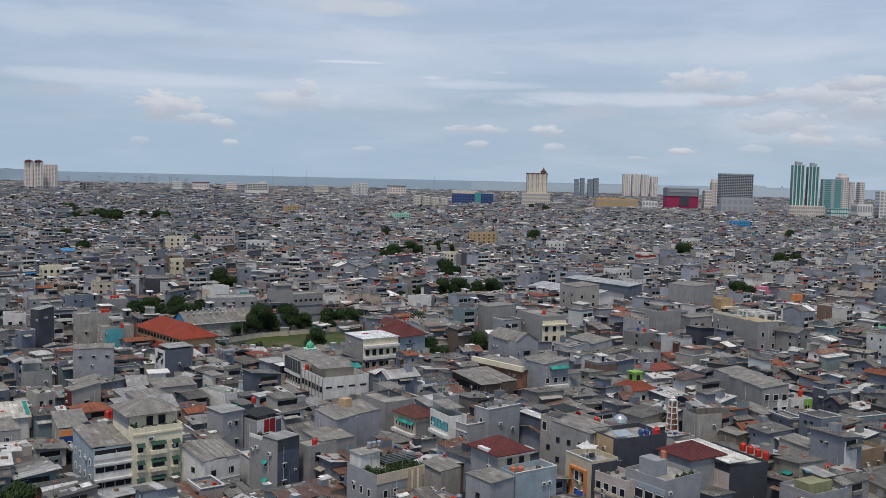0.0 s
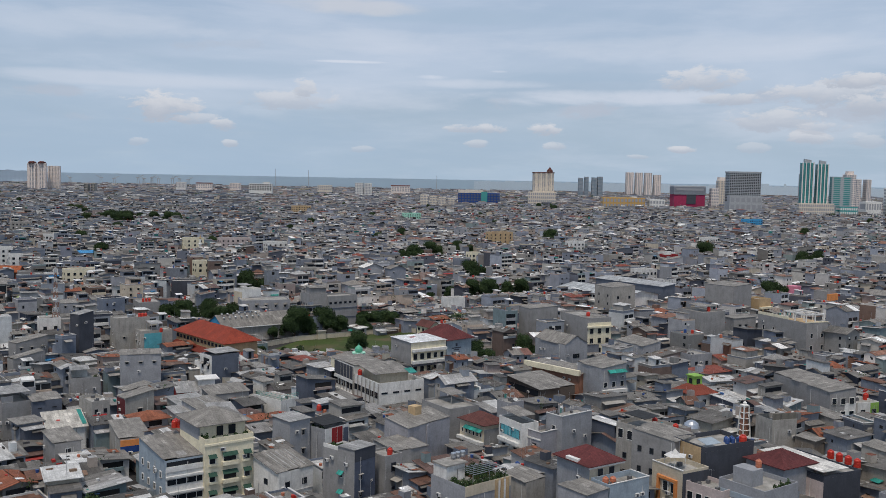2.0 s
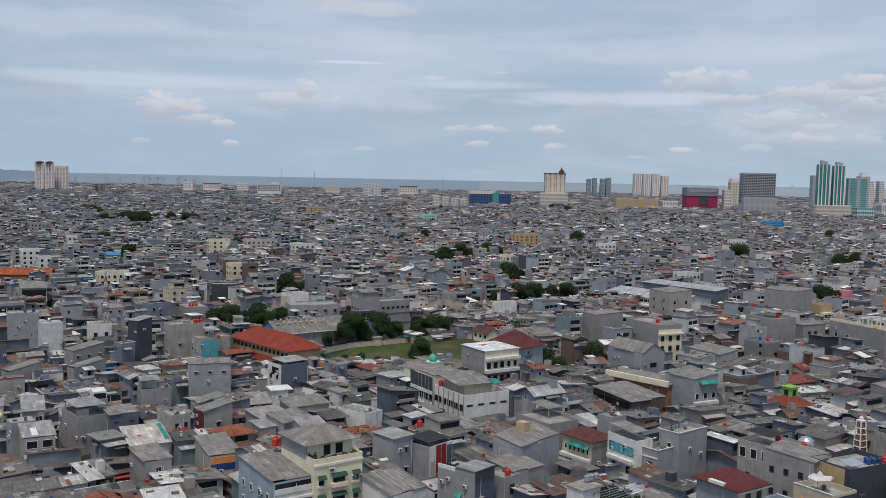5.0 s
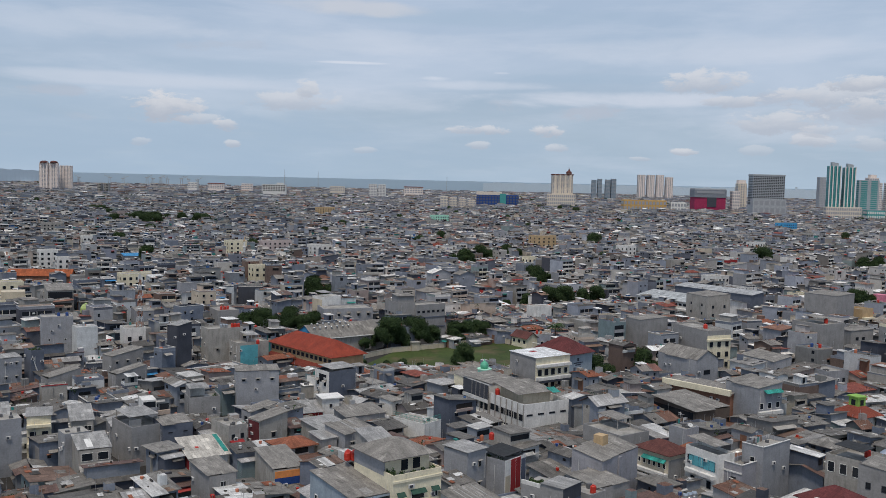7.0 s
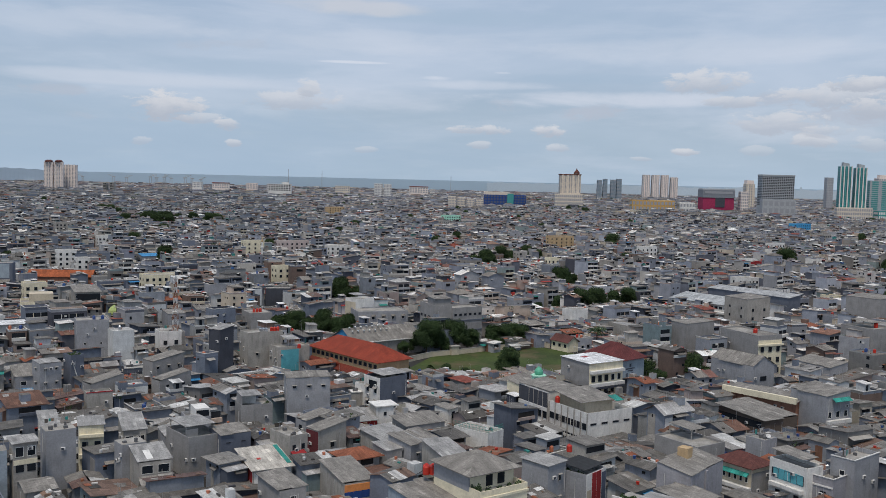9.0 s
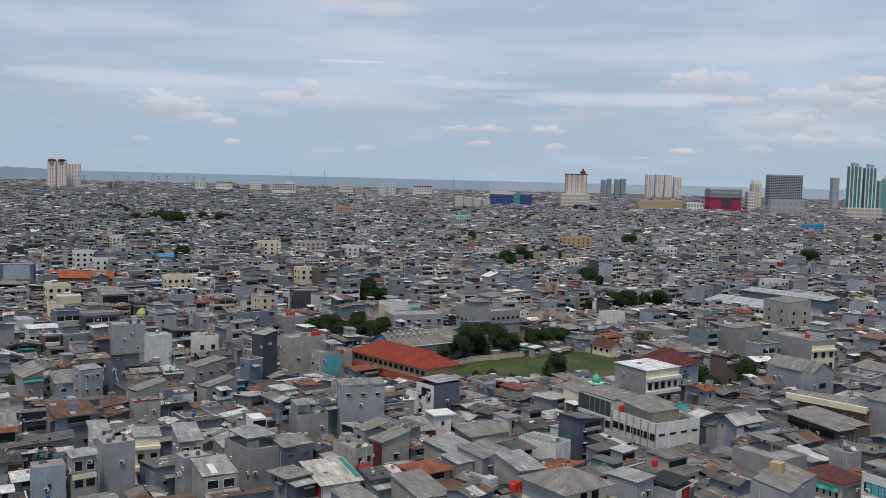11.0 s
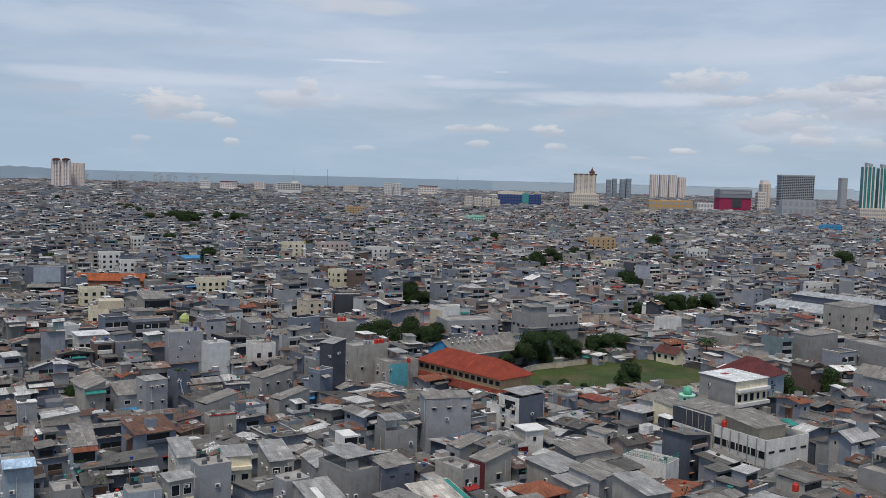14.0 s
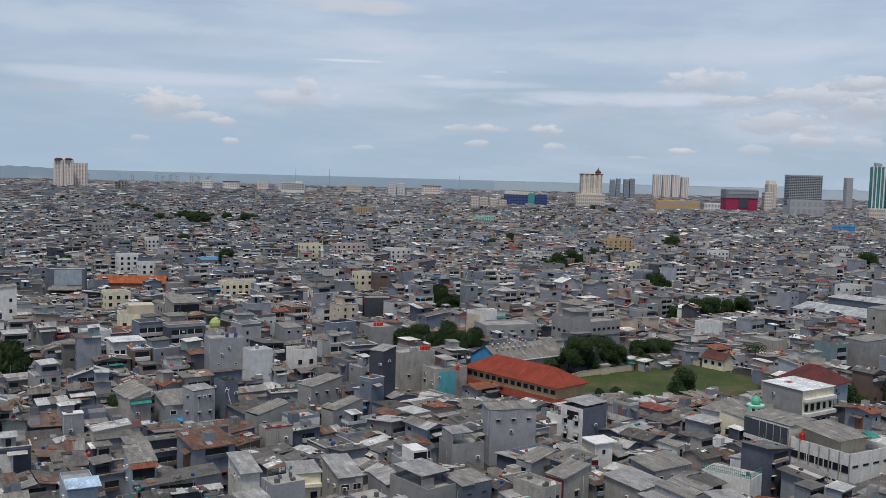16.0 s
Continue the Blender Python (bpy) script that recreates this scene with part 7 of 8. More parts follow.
building(-131.1, 229.5, 25, 4.6, 9.8, 12.0, "pale zinc-roofed house over a glazed front", M_CONC, "shed", 1.3, 0, M_ZINC, 0.3, wins=[("front", 2, 1, 1.6, 1.2, 10.2, 3, "white")])
building(-122.8, 230.3, 25, 4.0, 8.8, 10.6, "grey house with a pale single-pitch roof", M_BLUEGREY, "shed", 0.6, 2, M_ZINC, 0.2)
# the rooftop room's shaded inside is a dark sheet on its front
building(-119.5, 236.0, 28, 5.2, 6.0, 12.6, "grey house with a shaded white rooftop room", M_BLUEGREY, "flat", 0.8, extras=[("rooftop_room", ex_box(2.0, 5.1, 0.8, 5.6, 12.61, 15.0, M_WHITE)), ("dark_opening", ex_box(2.2, 4.9, 0.72, 0.8, 13.0, 14.6, M_PANESHADE))])
building(-114.9, 220.4, 40, 6.9, 10.9, 12.6, "grey house with a white flat canopy and glazed stair", M_GREY, "flat", 0.8, extras=[("canopy", ex_sheet(0.4, 7.0, 2.4, 10.6, 15.0, 15.2, M_ZINC)), ("glazing", ex_box(0.3, 3.0, 2.2, 2.3, 12.7, 14.4, M_STEEL))] + [("post", ex_box(0.6 + 6.0 * a, 0.75 + 6.0 * a, 2.6 + 7.6 * b, 2.75 + 7.6 * b, 12.6, 14.95, M_CONC)) for a in (0, 1) for b in (0, 1)])
building(-102.3, 262.9, 18, 10.7, 5.4, 16.8, "long blue-grey block with a low concrete roof", M_BLUEGREY, "shed", 0.5, 0, M_SLAB, 0.2, wins=[("front", 3, 1, 0.9, 0.6, 14.6, 3, "bare")])
building(-110.6, 249.3, 26, 7.4, 6.0, 12.4, "grey block with a rooftop laundry shelter and plants", M_GREY, "flat", 0.7, extras=[("shelter_wall", ex_box(0.1, 0.3, 0.2, 5.0, 12.41, 15.2, M_GREY)), ("shelter_wall", ex_box(0.3, 4.6, 4.6, 4.8, 12.41, 15.2, M_WHITE)), ("shelter_roof", ex_sheet(0, 4.8, 0, 5.0, 15.3, 15.6, M_ZINC)), ("plant_bed", ex_plants(5.0, 7.0, 0.3, 1.0, 12.41, 13.4))])
building(-80.1, 259.9, 24, 4.4, 5.1, 11.0, "white-fronted box house with a white slab roof", M_CONC, "flat", 0.0, extras=[("roof", ex_box(-0.3, 5.6, -0.5, 5.3, 11.01, 11.25, M_WHITE)), ("facade", panel(0, 4.4, 0, 11.0, M_WHITE))], wins=[("front", 1, 1, 0.7, 0.9, 9.2, 3, "dark")])
building(-84.5, 255.7, 22, 5.2, 8.5, 8.4, "low house with a pale roof and a red front", M_REDPAINT, "shed", 1.0, 0, M_ZINC, 0.4)
building(-95.0, 244.8, 44, 7.4, 4.0, 11.0, "blue-grey house with a lattice vent panel", M_BLUEGREY, "shed", 1.2, 2, M_ASB, 0.2, wins=[("left", 1, 1, 1.2, 1.6, 9.0, 3, "dark"), ("front", 1, 1, 1.2, 1.2, 9.4, 3, "white", 0.3, 0.9)])
building(-90.4, 231.2, 44, 7.5, 4.2, 12.4, "bare concrete house with a maroon-painted side", M_CONC, "shed", 1.2, 2, M_ASB, 0.3, wins=[("front", 1, 1, 1.2, 1.2, 9.0, 3, "bare")], extras=[("maroon_wall", side_panel(0, 4.2, 6.0, 12.2, surface("maroon_paint", [(0.13, 0.03, 0.035)])))])
building(-76.5, 230.0, 38, 7.6, 9.2, 11.0, "house with a broad pale blue-edged zinc roof", M_CONC, "shed", 0.6, 0, M_ZINC, 0.4)
building(-88.1, 281.4, 22, 3.2, 3.0, 9.4, "pale concrete stair tower with a white cap", M_CONC, "flat", 0.0, extras=[("cap", ex_box(-0.15, 3.35, -0.15, 3.15, 9.4, 9.6, M_WHITE))])
building(-210.3, 341.4, 32, 9, 9.3, 15, "white and yellow house with a glazed top floor and white roof", M_WHITE, "flat", 0.0, lid=M_ZINC, wins=[("front", 5, 1, 1.3, 1.6, 11.8, 3, "dark"), ("front", 3, 1, 1.4, 1.6, 5.0, 3, "dark")], extras=[("roof", ex_sheet(-0.5, 9.5, -0.8, 9.5, 15.3, 15.3, M_ROOFWHITE)), ("yellow_band", panel(0, 9, 8.6, 10.6, M_CREAM, 0.1)), ("porch_roof", ex_sheet(0.3, 6, -1.8, 0, 6.6, 7.4, M_ASB))])
building(-177, 322.5, 26, 9.5, 8, 20, "plain tall blue-grey block with small roof drums", M_BLUEGREY, "flat", 0.3, wins=[("front", 2, 2, 0.7, 0.7, 8, 5, "white")])
tank(-173.6, 327.8, 20.0, 2, 0.8)
tank(-171.4, 329.0, 20.0, 2, 0.8)
# top floor: loggia shade put on as a dark panel
building(-213.1, 413.8, 27, 10.0, 16.0, 17.2, "concrete house with white-banded open floors", M_CONC, "shed", 1.0, 0, M_ASB, 0.3, wins=[("front", 4, 1, 1.6, 1.4, 9.6, 3, "dark")], extras=[("balcony", ex_box(0, 10, -1.2, 0, 7.4, 8.7, M_WHITE)), ("balcony", ex_box(0, 10, -1.2, 0, 11.6, 13.0, M_WHITE)), ("loggia", panel(0.3, 9.7, 13.0, 16.6, M_PANESHADE, 0.05))])
building(-225.5, 392, 24, 12, 12, 15, "cream three-storey house with rounded balcony bands", M_CREAM, "flat", 0.8, wins=[("front", 4, 3, 1.4, 1.6, 4.0, 4.0, "dark")], extras=[("balcony", ex_box(-0.2, 12.2, -1.5, 0, 5.8 + 4 * k, 6.8 + 4 * k, M_CREAM)) for k in range(2)] + [("penthouse", ex_box(3.2, 11.8, 2.0, 10.0, 15.01, 18.6, M_BEIGE))])
building(-278.3, 400.0, 30, 12.0, 9.0, 22.0, "tall white house with small windows", M_WHITE, "shed", 1.0, 2, M_ASB, 0.3, wins=[("front", 3, 4, 1.0, 1.3, 6.0, 4.0, "dark")])
building(-166.4, 382.7, 30, 6.6, 9.7, 14.0, "grey rendered house with hooded windows", M_BLUEGREY, "shed", 0.5, 0, M_SLAB, 0.1, wins=[("front", 2, 3, 0.9, 0.9, 5, 3.8, "bare")])
building(-160.9, 359.2, 28, 7.2, 5.8, 10.8, "dull grey plain block", M_GREY, "flat", 0.3)
building(-127.8, 300.3, 56, 5.4, 4.4, 22, "tall charcoal block with a flat pale roof", M_DARK, "shed", 0.8, 2, M_ZINC, 0.15, show=12)
building(-124.4, 323.7, 34, 11.5, 7, 17.2, "stained grey concrete tower block with a pale roof terrace", M_CONC, "flat", 0.4, wins=[("left", 1, 3, 0.9, 1.2, 4.2, 4.0, "white"), ("front", 2, 2, 0.8, 0.8, 6.4, 4.4, "bare")], show=12)
for k in range(3):
    tank(-118.6 + 0.9 * k, 331.0 + 0.5 * k, 17.2, 0, 0.85)
for k in range(3):
    tank(-121.6 + 0.8 * k, 328.4 + 0.5 * k, 17.2, 3, 0.8)
building(-114.4, 319.5, 34, 10.5, 7, 13.6, "grey and turquoise painted house with an open terrace frame", M_CONC, "flat", 0.5, wins=[("left", 2, 2, 1.0, 1.0, 6.4, 3.6, "bare")], extras=[("turquoise_wall", panel(1.0, 6.8, 6.5, 13.2, M_TURQ)), ("terrace_roof", ex_sheet(3.4, 7.6, 0.5, 6.5, 16.2, 16.6, M_ZINC))] + [("post", ex_box(3.6 + 3.6 * a, 3.75 + 3.6 * a, 0.7 + 5.4 * b, 0.85 + 5.4 * b, 13.6, 16.2, M_STEEL)) for a in (0, 1) for b in (0, 1)], show=12)
tank(-108.4, 321.6, 13.6, 0, 0.9)
# stepped grey apartment block behind the trees
building(-67.6, 387.6, 24, 7.2, 14.2, 18.4, "grey apartment block with horizontal bands and slot windows", M_GREY, "flat", 0.6, wins=[("left", 4, 2, 1.6, 1.0, 10.5, 3.6, "dark")], extras=[("upper_room", ex_box(0.5, 7.0, 1.0, 8.0, 18.41, 21.4, M_GREY)), ("roof", ex_sheet(0, 7.4, 0.4, 8.4, 21.5, 21.8, M_ASB)), ("band", panel(0, 7.2, 9.4, 9.8, M_NAVY, 0.2)), ("band", panel(0, 7.2, 13.2, 13.6, M_NAVY, 0.2))])
building(-60.6, 389.6, 34, 13.5, 9.0, 17.4, "grey apartment wing with horizontal bands", M_GREY, "flat", 0.6, wins=[("front", 6, 1, 1.2, 0.9, 15.2, 3, "dark")], extras=[("band", panel(0, 13.5, 9.0, 9.4, M_NAVY, 0.2)), ("band", panel(0, 13.5, 12.8, 13.2, M_NAVY, 0.2))])
building(-97.0, 396.0, 20, 20.0, 12.0, 14.4, "blue-grey long block with awninged windows", M_BLUEGREY, "flat", 0.4, wins=[("front", 5, 1, 1.2, 1.5, 12.4, 3, "awning")])
building(-99.1, 406.5, 44, 9.4, 6.6, 17.4, "white house with arched dark windows over a terrace", M_WHITE, "flat", 0.8, wins=[("front", 4, 2, 1.0, 1.6, 9.4, 3.8, "dark")], extras=[("side_wall", side_panel(0, 6.6, 0, 17.0, M_BEIGE)), ("terrace_roof", ex_sheet(0, 5.0, 0, 5.0, 19.8, 20.2, M_ZINC))])
building(-11.8, 422.7, 30, 9.0, 5.6, 13.8, "plain white rendered block", M_WHITE, "flat", 0.3)
building(7.9, 404.1, 28, 7.2, 11.7, 10.4, "long grey house with a pale flat roof", M_CONC, "flat", 0.3, lid=M_ZINC)

# more houses of the near quarter
building(-162.6, 206.3, 30, 4.3, 5.6, 13.0, "plain grey rendered block with a concrete roof", M_GREY, "flat", 0.2)
building(-149.0, 202.3, 30, 5.4, 4.0, 14.6, "pale blue-grey block with a rain-streaked wall", M_PALEBLUE, "flat", 0.0, wins=[("front", 1, 1, 0.5, 0.9, 11.0, 3, "dark")])
# two dark panels paint the shade of the openings below
building(-143.3, 205.3, 38, 4.2, 3.0, 15.7, "white house with a sheet roof over dark openings", M_CONC, "shed", 0.4, 0, M_ZINC, 0.4, wins=[("front", 2, 1, 1.5, 1.9, 14.0, 3, "white")], extras=[("yellow_band", panel(0, 4.2, 11.6, 12.5, M_CREAM, 0.1)), ("dark_opening", panel(0.4, 1.8, 10.2, 11.5, M_PANESHADE, 0.08)), ("dark_opening", panel(2.4, 3.9, 10.2, 11.5, M_PANESHADE, 0.08))])
building(-148.9, 230.8, 28, 3.4, 9.1, 12.0, "white shuttered house with a patched zinc roof", M_WHITE, "shed", 1.3, 0, M_ZINC, 0.4, wins=[("left", 3, 1, 0.8, 1.2, 10.4, 3, "white")])
building(-119.9, 204.9, 30, 5.9, 8.2, 12.8, "white-sided house with a panelled roof and glazed front", M_CONC, "shed", 1.2, 0, M_ZINC, 0.3, wins=[("front", 2, 1, 2.1, 1.6, 11.4, 3, "white")], extras=[("lower_roof", ex_sheet(-0.2, 3.2, -2.6, 0, 9.2, 10.2, M_ASB)), ("lower_roof", ex_sheet(3.3, 6.2, -2.6, 0, 9.3, 10.3, M_ZINC)), ("skylight", ex_sheet(1.6, 2.8, 1.0, 5.0, 13.12, 13.72, M_WHITE))])
building(-109.1, 222.9, 35, 6.5, 6.3, 13.3, "dark blue-grey block with a concrete roof", M_NAVY, "shed", 0.5, 0, M_SLAB, 0.15, wins=[("front", 2, 1, 1.0, 0.3, 11.6, 3, "dark")])
building(-99.8, 209.4, 30, 7.8, 9.7, 10.5, "white-panelled house with a broad pale roof and green strip", M_WHITE, "shed", 1.5, 0, surface("cream_sheet", [(0.50, 0.47, 0.42)], kind="roof", dirt=0.3), 0.5, extras=[("green_strip", ex_sheet(7.2, 8.1, 1.0, 9.6, 10.85, 12.16, M_TEAL)), ("red_wall", side_panel(0.4, 8.8, 7.4, 10.3, M_REDPAINT)), ("roof_patch", ex_sheet(2.2, 2.9, 4.0, 4.6, 11.34, 11.44, M_REDP))] + [("panel_joint", panel(1.9 * k, 1.9 * k + 0.1, 6.0, 10.3, M_CONC, 0.1)) for k in range(5)])
building(-94.9, 221.6, 42, 4.3, 7.5, 13.3, "bare concrete house with a red-edged balcony", M_CONC, "flat", 0.6, wins=[("front", 2, 1, 0.8, 1.1, 11.4, 3, "dark")], extras=[("red_canopy", ex_sheet(0.2, 3.4, -1.2, 0, 10.2, 10.7, M_REDPAINT)), ("balcony", ex_box(0.1, 3.6, -1.0, 0, 7.6, 8.6, M_CONC))])
building(-125.2, 211.1, 38, 4.8, 4.3, 14.3, "plain smooth grey block without windows", M_BLUEGREY, "flat", 0.0)
building(-70.4, 220.5, 45, 8.1, 6.8, 12.9, "blue-grey house with a pale strip roof and skylights", M_BLUEGREY, "shed", 0.9, 0, M_ASB, 0.3, wins=[("front", 2, 1, 0.9, 0.6, 10.8, 3, "bare")], extras=[("skylight", ex_sheet(1.2 + 2.2 * k, 1.7 + 2.2 * k, 0.6, 6.0, 13.16, 13.88, M_ZINC)) for k in range(3)])
building(-75.1, 219.4, 35, 3.6, 5.6, 12.0, "narrow grey house under a pale roof", M_GREY, "shed", 0.4, 0, M_ZINC, 0.3)
building(-54.1, 238.4, 50, 5.8, 9.7, 10.6, "white-walled terrace house with a teal fence", M_WHITE, "flat", 0.3, extras=[("teal_fence", ex_rail(0.1, 0.1, 0, 9.7, 10.9, 1.2, M_TEAL, 0.4)), ("teal_fence", ex_rail(0.1, 5.7, 0.1, 0.1, 10.9, 1.2, M_TEAL, 0.4))])
building(-63.9, 210.7, 25, 5.2, 10.0, 13.7, "narrow house under a white sheet roof", M_CONC, "shed", 0.7, 0, M_ZINC, 0.4)
building(-71.8, 239.7, 35, 10.0, 6.4, 11.6, "long house with a weathered asbestos roof", M_GREY, "shed", 0.9, 0, M_ASB, 0.5, wins=[("front", 3, 1, 1.0, 0.9, 10.0, 3, "plain")])
building(-62.7, 259.9, 48, 3.6, 4.5, 10.7, "little white house with a dark doorway", M_WHITE, "shed", 0.4, 0, M_ASB, 0.3, wins=[("front", 1, 1, 1.0, 1.7, 9.2, 3, "dark")])
building(-44.3, 288.9, 48, 13.6, 5.9, 11.5, "white house with a hipped asbestos roof before the pitch", M_WHITE, "hip", 1.4, 0, M_ASB, 0.5, wins=[("front", 4, 1, 1.1, 1.1, 9.8, 3, "dark")])
building(-136.4, 195.2, 36, 4.8, 7.4, 10.0, "low house with two asbestos roof slopes", M_CONC, "gable", 0.9, 0, M_ASB, 0.5)
building(-81.7, 202.0, 30, 6.2, 11.7, 10.8, "house with an orange and blue banded front", M_CONC, "shed", 1.2, 0, M_ASB, 0.3, extras=[("orange_band", panel(0, 6.2, 9.2, 10.5, M_ORANGE, 0.14)), ("blue_band", panel(0, 6.2, 7.8, 9.2, M_BLUEPANEL, 0.14)), ("front_wall", panel(0, 6.2, 5.0, 7.8, M_BEIGE, 0.1))])
building(-92.0, 193.6, 38, 5.2, 8.3, 12.0, "grey house with a stained asbestos roof", M_GREY, "shed", 0.8, 0, M_ASB, 0.4, wins=[("front", 1, 1, 1.2, 1.1, 10.2, 3, "plain")])
# the shed's open side is a dark strip standing for shade inside
building(11.9, 254, 30, 11.4, 15.9, 11.4, "dark brown open shed with a broad asbestos roof", surface("tarred_boards", [(0.10, 0.08, 0.066)]), "shed", 1.0, 0, M_ASB, 0.6, extras=[("open_side", side_panel(1.0, 15.0, 9.2, 10.8, M_PANESHADE))])
building(1.6, 223.6, 40, 4.5, 4.4, 14.7, "smooth blue-grey box house", M_BLUEGREY, "flat", 0.2)
building(-12.5, 222.0, 35, 8.5, 11.5, 13.1, "low grey terrace house with a concrete roof", M_GREY, "flat", 0.5, extras=[("terrace_roof", ex_sheet(4.0, 8.6, 5.0, 11.4, 15.4, 15.7, M_ASB))] + [("post", ex_box(4.2 + 4.0 * a, 4.35 + 4.0 * a, 5.2 + 5.9 * b, 5.35 + 5.9 * b, 13.1, 15.35, M_CONC)) for a in (0, 1) for b in (0, 1)])

# blocks of the middle quarter
building(-145.8, 465.2, 12, 11.5, 7.0, 14.4, "charcoal windowless block with a grey flat roof", M_DARK, "flat", 0.3, show=12, extras=[("red_wall", side_panel(0.0, 3.0, 12.0, 14.4, M_REDPAINT))])
building(-136.5, 386.7, 30, 8.4, 11.0, 14.3, "grey rendered block with red tanks on its roof", M_GREY, "flat", 0.2, show=12, wins=[("left", 2, 1, 0.9, 1.2, 8.2, 3, "bare"), ("left", 1, 1, 0.8, 0.8, 11.8, 3, "dark", -0.9, 0.0)])
for k in range(3):
    tank(-136.2 + 1.1 * k, 391.0 + 0.6 * k, 14.3, 0, 0.9)
building(-299.0, 506.8, 14, 17.0, 8.0, 18.6, "grey block with a pale blue half-painted party wall", M_NAVY, "flat", 0.3, show=16, extras=[("painted_patch", panel(3.4, 15.6, 11.4, 18.6, M_PALEBLUE, 0.06)), ("painted_patch", panel(2.4, 9.0, 8.6, 11.3, M_PALEBLUE, 0.06)), ("lean_to", ex_sheet(1.0, 16.0, -5.0, -0.1, 9.4, 10.6, M_ASB))])
building(97.3, 366.1, 14, 9.4, 8.0, 15.2, "low grey block with two dark square windows", M_GREY, "shed", 0.6, 2, M_ASB, 0.2, show=11, wins=[("front", 2, 1, 1.2, 1.2, 12.4, 3, "dark", -0.7, 0.4)])
slim = thing("minaret", None, pose(-196.0, 718.0, 0), "slim white minaret with a gold cap among low roofs", "minaret")
e = Shape()
e.lathe(0, 0, [(1.0, 0), (0.9, 9.0), (1.5, 9.3), (1.5, 9.9), (0.7, 10.0), (0.6, 13.4)], M_WHITE, 10)
part("shaft", e, slim)
e = Shape()
e.lathe(0, 0, [(0.8, 13.4), (0.8, 13.9), (0.35, 15.2), (0.05, 17.0)], M_TAN, 10)
part("cap", e, slim)
claim(-196, 718, 0, 4, 4)

# telecom mast on a roof
building(-156.0, 338.0, 30, 7.0, 7.0, 14.4, "white-fronted house that carries a telecom mast", M_WHITE, "flat", 0.5, wins=[("front", 2, 3, 1.2, 1.4, 4.4, 3.4, "dark")])
mast = thing("telecom_mast", None, pose(-152.7, 344.0, 14.4 - SUNK), "red and white lattice telecom mast with white antennas", "mast")
for k in range(10):
    s = Shape()
    z0, z1 = k * 1.8, k * 1.8 + 1.8
    r0, r1 = 0.9 - 0.07 * k, 0.9 - 0.07 * (k + 1)
    cs = [(1, 1), (-1, 1), (-1, -1), (1, -1)]
    mm = M_FRAME if k % 2 else M_BRICK
    for i in range(4):
        a, b = cs[i], cs[(i + 1) % 4]
        s.bar((a[0] * r0, a[1] * r0, z0), (a[0] * r1, a[1] * r1, z1), 0.10, mm)
        s.bar((a[0] * r0, a[1] * r0, z0), (b[0] * r1, b[1] * r1, z1), 0.06, mm)
        s.bar((a[0] * r1, a[1] * r1, z1), (b[0] * r1, b[1] * r1, z1), 0.06, mm)
    part("lattice_section", s, mast)
for k in range(3):
    s = Shape()
    a = k * math.tau / 3
    s.box(0.7 * math.cos(a) - 0.15, 0.7 * math.cos(a) + 0.15, 0.7 * math.sin(a) - 0.15, 0.7 * math.sin(a) + 0.15, 15.5, 17.6, M_WHITE)
    part("antenna", s, mast)
s = Shape()
s.lathe(0, -0.9, [(0.1, 6.2), (0.8, 6.4), (0.8, 6.6), (0.1, 6.7)], M_WHITE, 14)
part("drum_antenna", s, mast)
# slim brick minaret with white frame
minaret = thing("minaret", None, pose(56.0, 223.0, 0, 0, 0, 0) @ Matrix.Diagonal((1, 1, 0.7, 1)), "slim brick-red minaret in a white concrete frame", "minaret")
for i in range(4):
    s = Shape()
    a = math.pi / 4 + i * math.pi / 2 + radians(20)
    s.bar((1.7 * math.cos(a), 1.7 * math.sin(a), 0), (0.9 * math.cos(a), 0.9 * math.sin(a), 15.4), 0.16, M_WHITE)
    part("post", s, minaret)
for k in range(7):
    s = Shape()
    z = 3.2 + 1.95 * k
    r = 1.7 - 0.8 * z / 15.4
    q = [(r * math.cos(math.pi / 4 + i * math.pi / 2 + radians(20)), r * math.sin(math.pi / 4 + i * math.pi / 2 + radians(20))) for i in range(4)]
    for i in range(4):
        s.bar((*q[i], z), (*q[(i + 1) % 4], z), 0.13, M_WHITE)
    part("ring_beam", s, minaret)
s = Shape()
s.tube(0, 0, 0, 15.0, 1.35, 0.7, M_BRICK, 4)
part("shaft", s, minaret)
s = Shape()
s.lathe(0, 0, [(0.9, 15.2), (0.9, 15.5), (0.4, 15.7), (0.45, 16.2), (0.05, 16.8)], M_WHITE, 10)
part("cap", s, minaret)
claim(56, 223, 0, 4, 4)
s = Shape()
s.lathe(0, 0, [(1.5, 0), (1.5, 1.0), (1.75, 1.2), (1.9, 1.9), (1.6, 2.7), (0.9, 3.3), (0.1, 3.6), (0.05, 4.4)], M_STEEL, 20)
building(42.0, 214.0, 30, 7.0, 7.0, 9.0, "low prayer house under a silver dome", M_WHITE, "flat", 0.4)
thing("dome", s, pose(43.0, 220.2, 9.0 - SUNK), "shiny silver metal dome on a prayer house roof", "dome")
# white pavilion on the terrace
pav = thing("roof_pavilion", None, pose(28.3, 176.2, 14.604 - SUNK, 0, 0, 31), "white tent-shaped pavilion with upturned eaves on a terrace", "pavilion")
for x in (-1.3, 1.3):
    for y in (-1.3, 1.3):
        s = Shape()
        s.bar((x, y, 0), (x, y, 2.3), 0.07, M_WHITE)
        part("post", s, pav)
s = Shape()
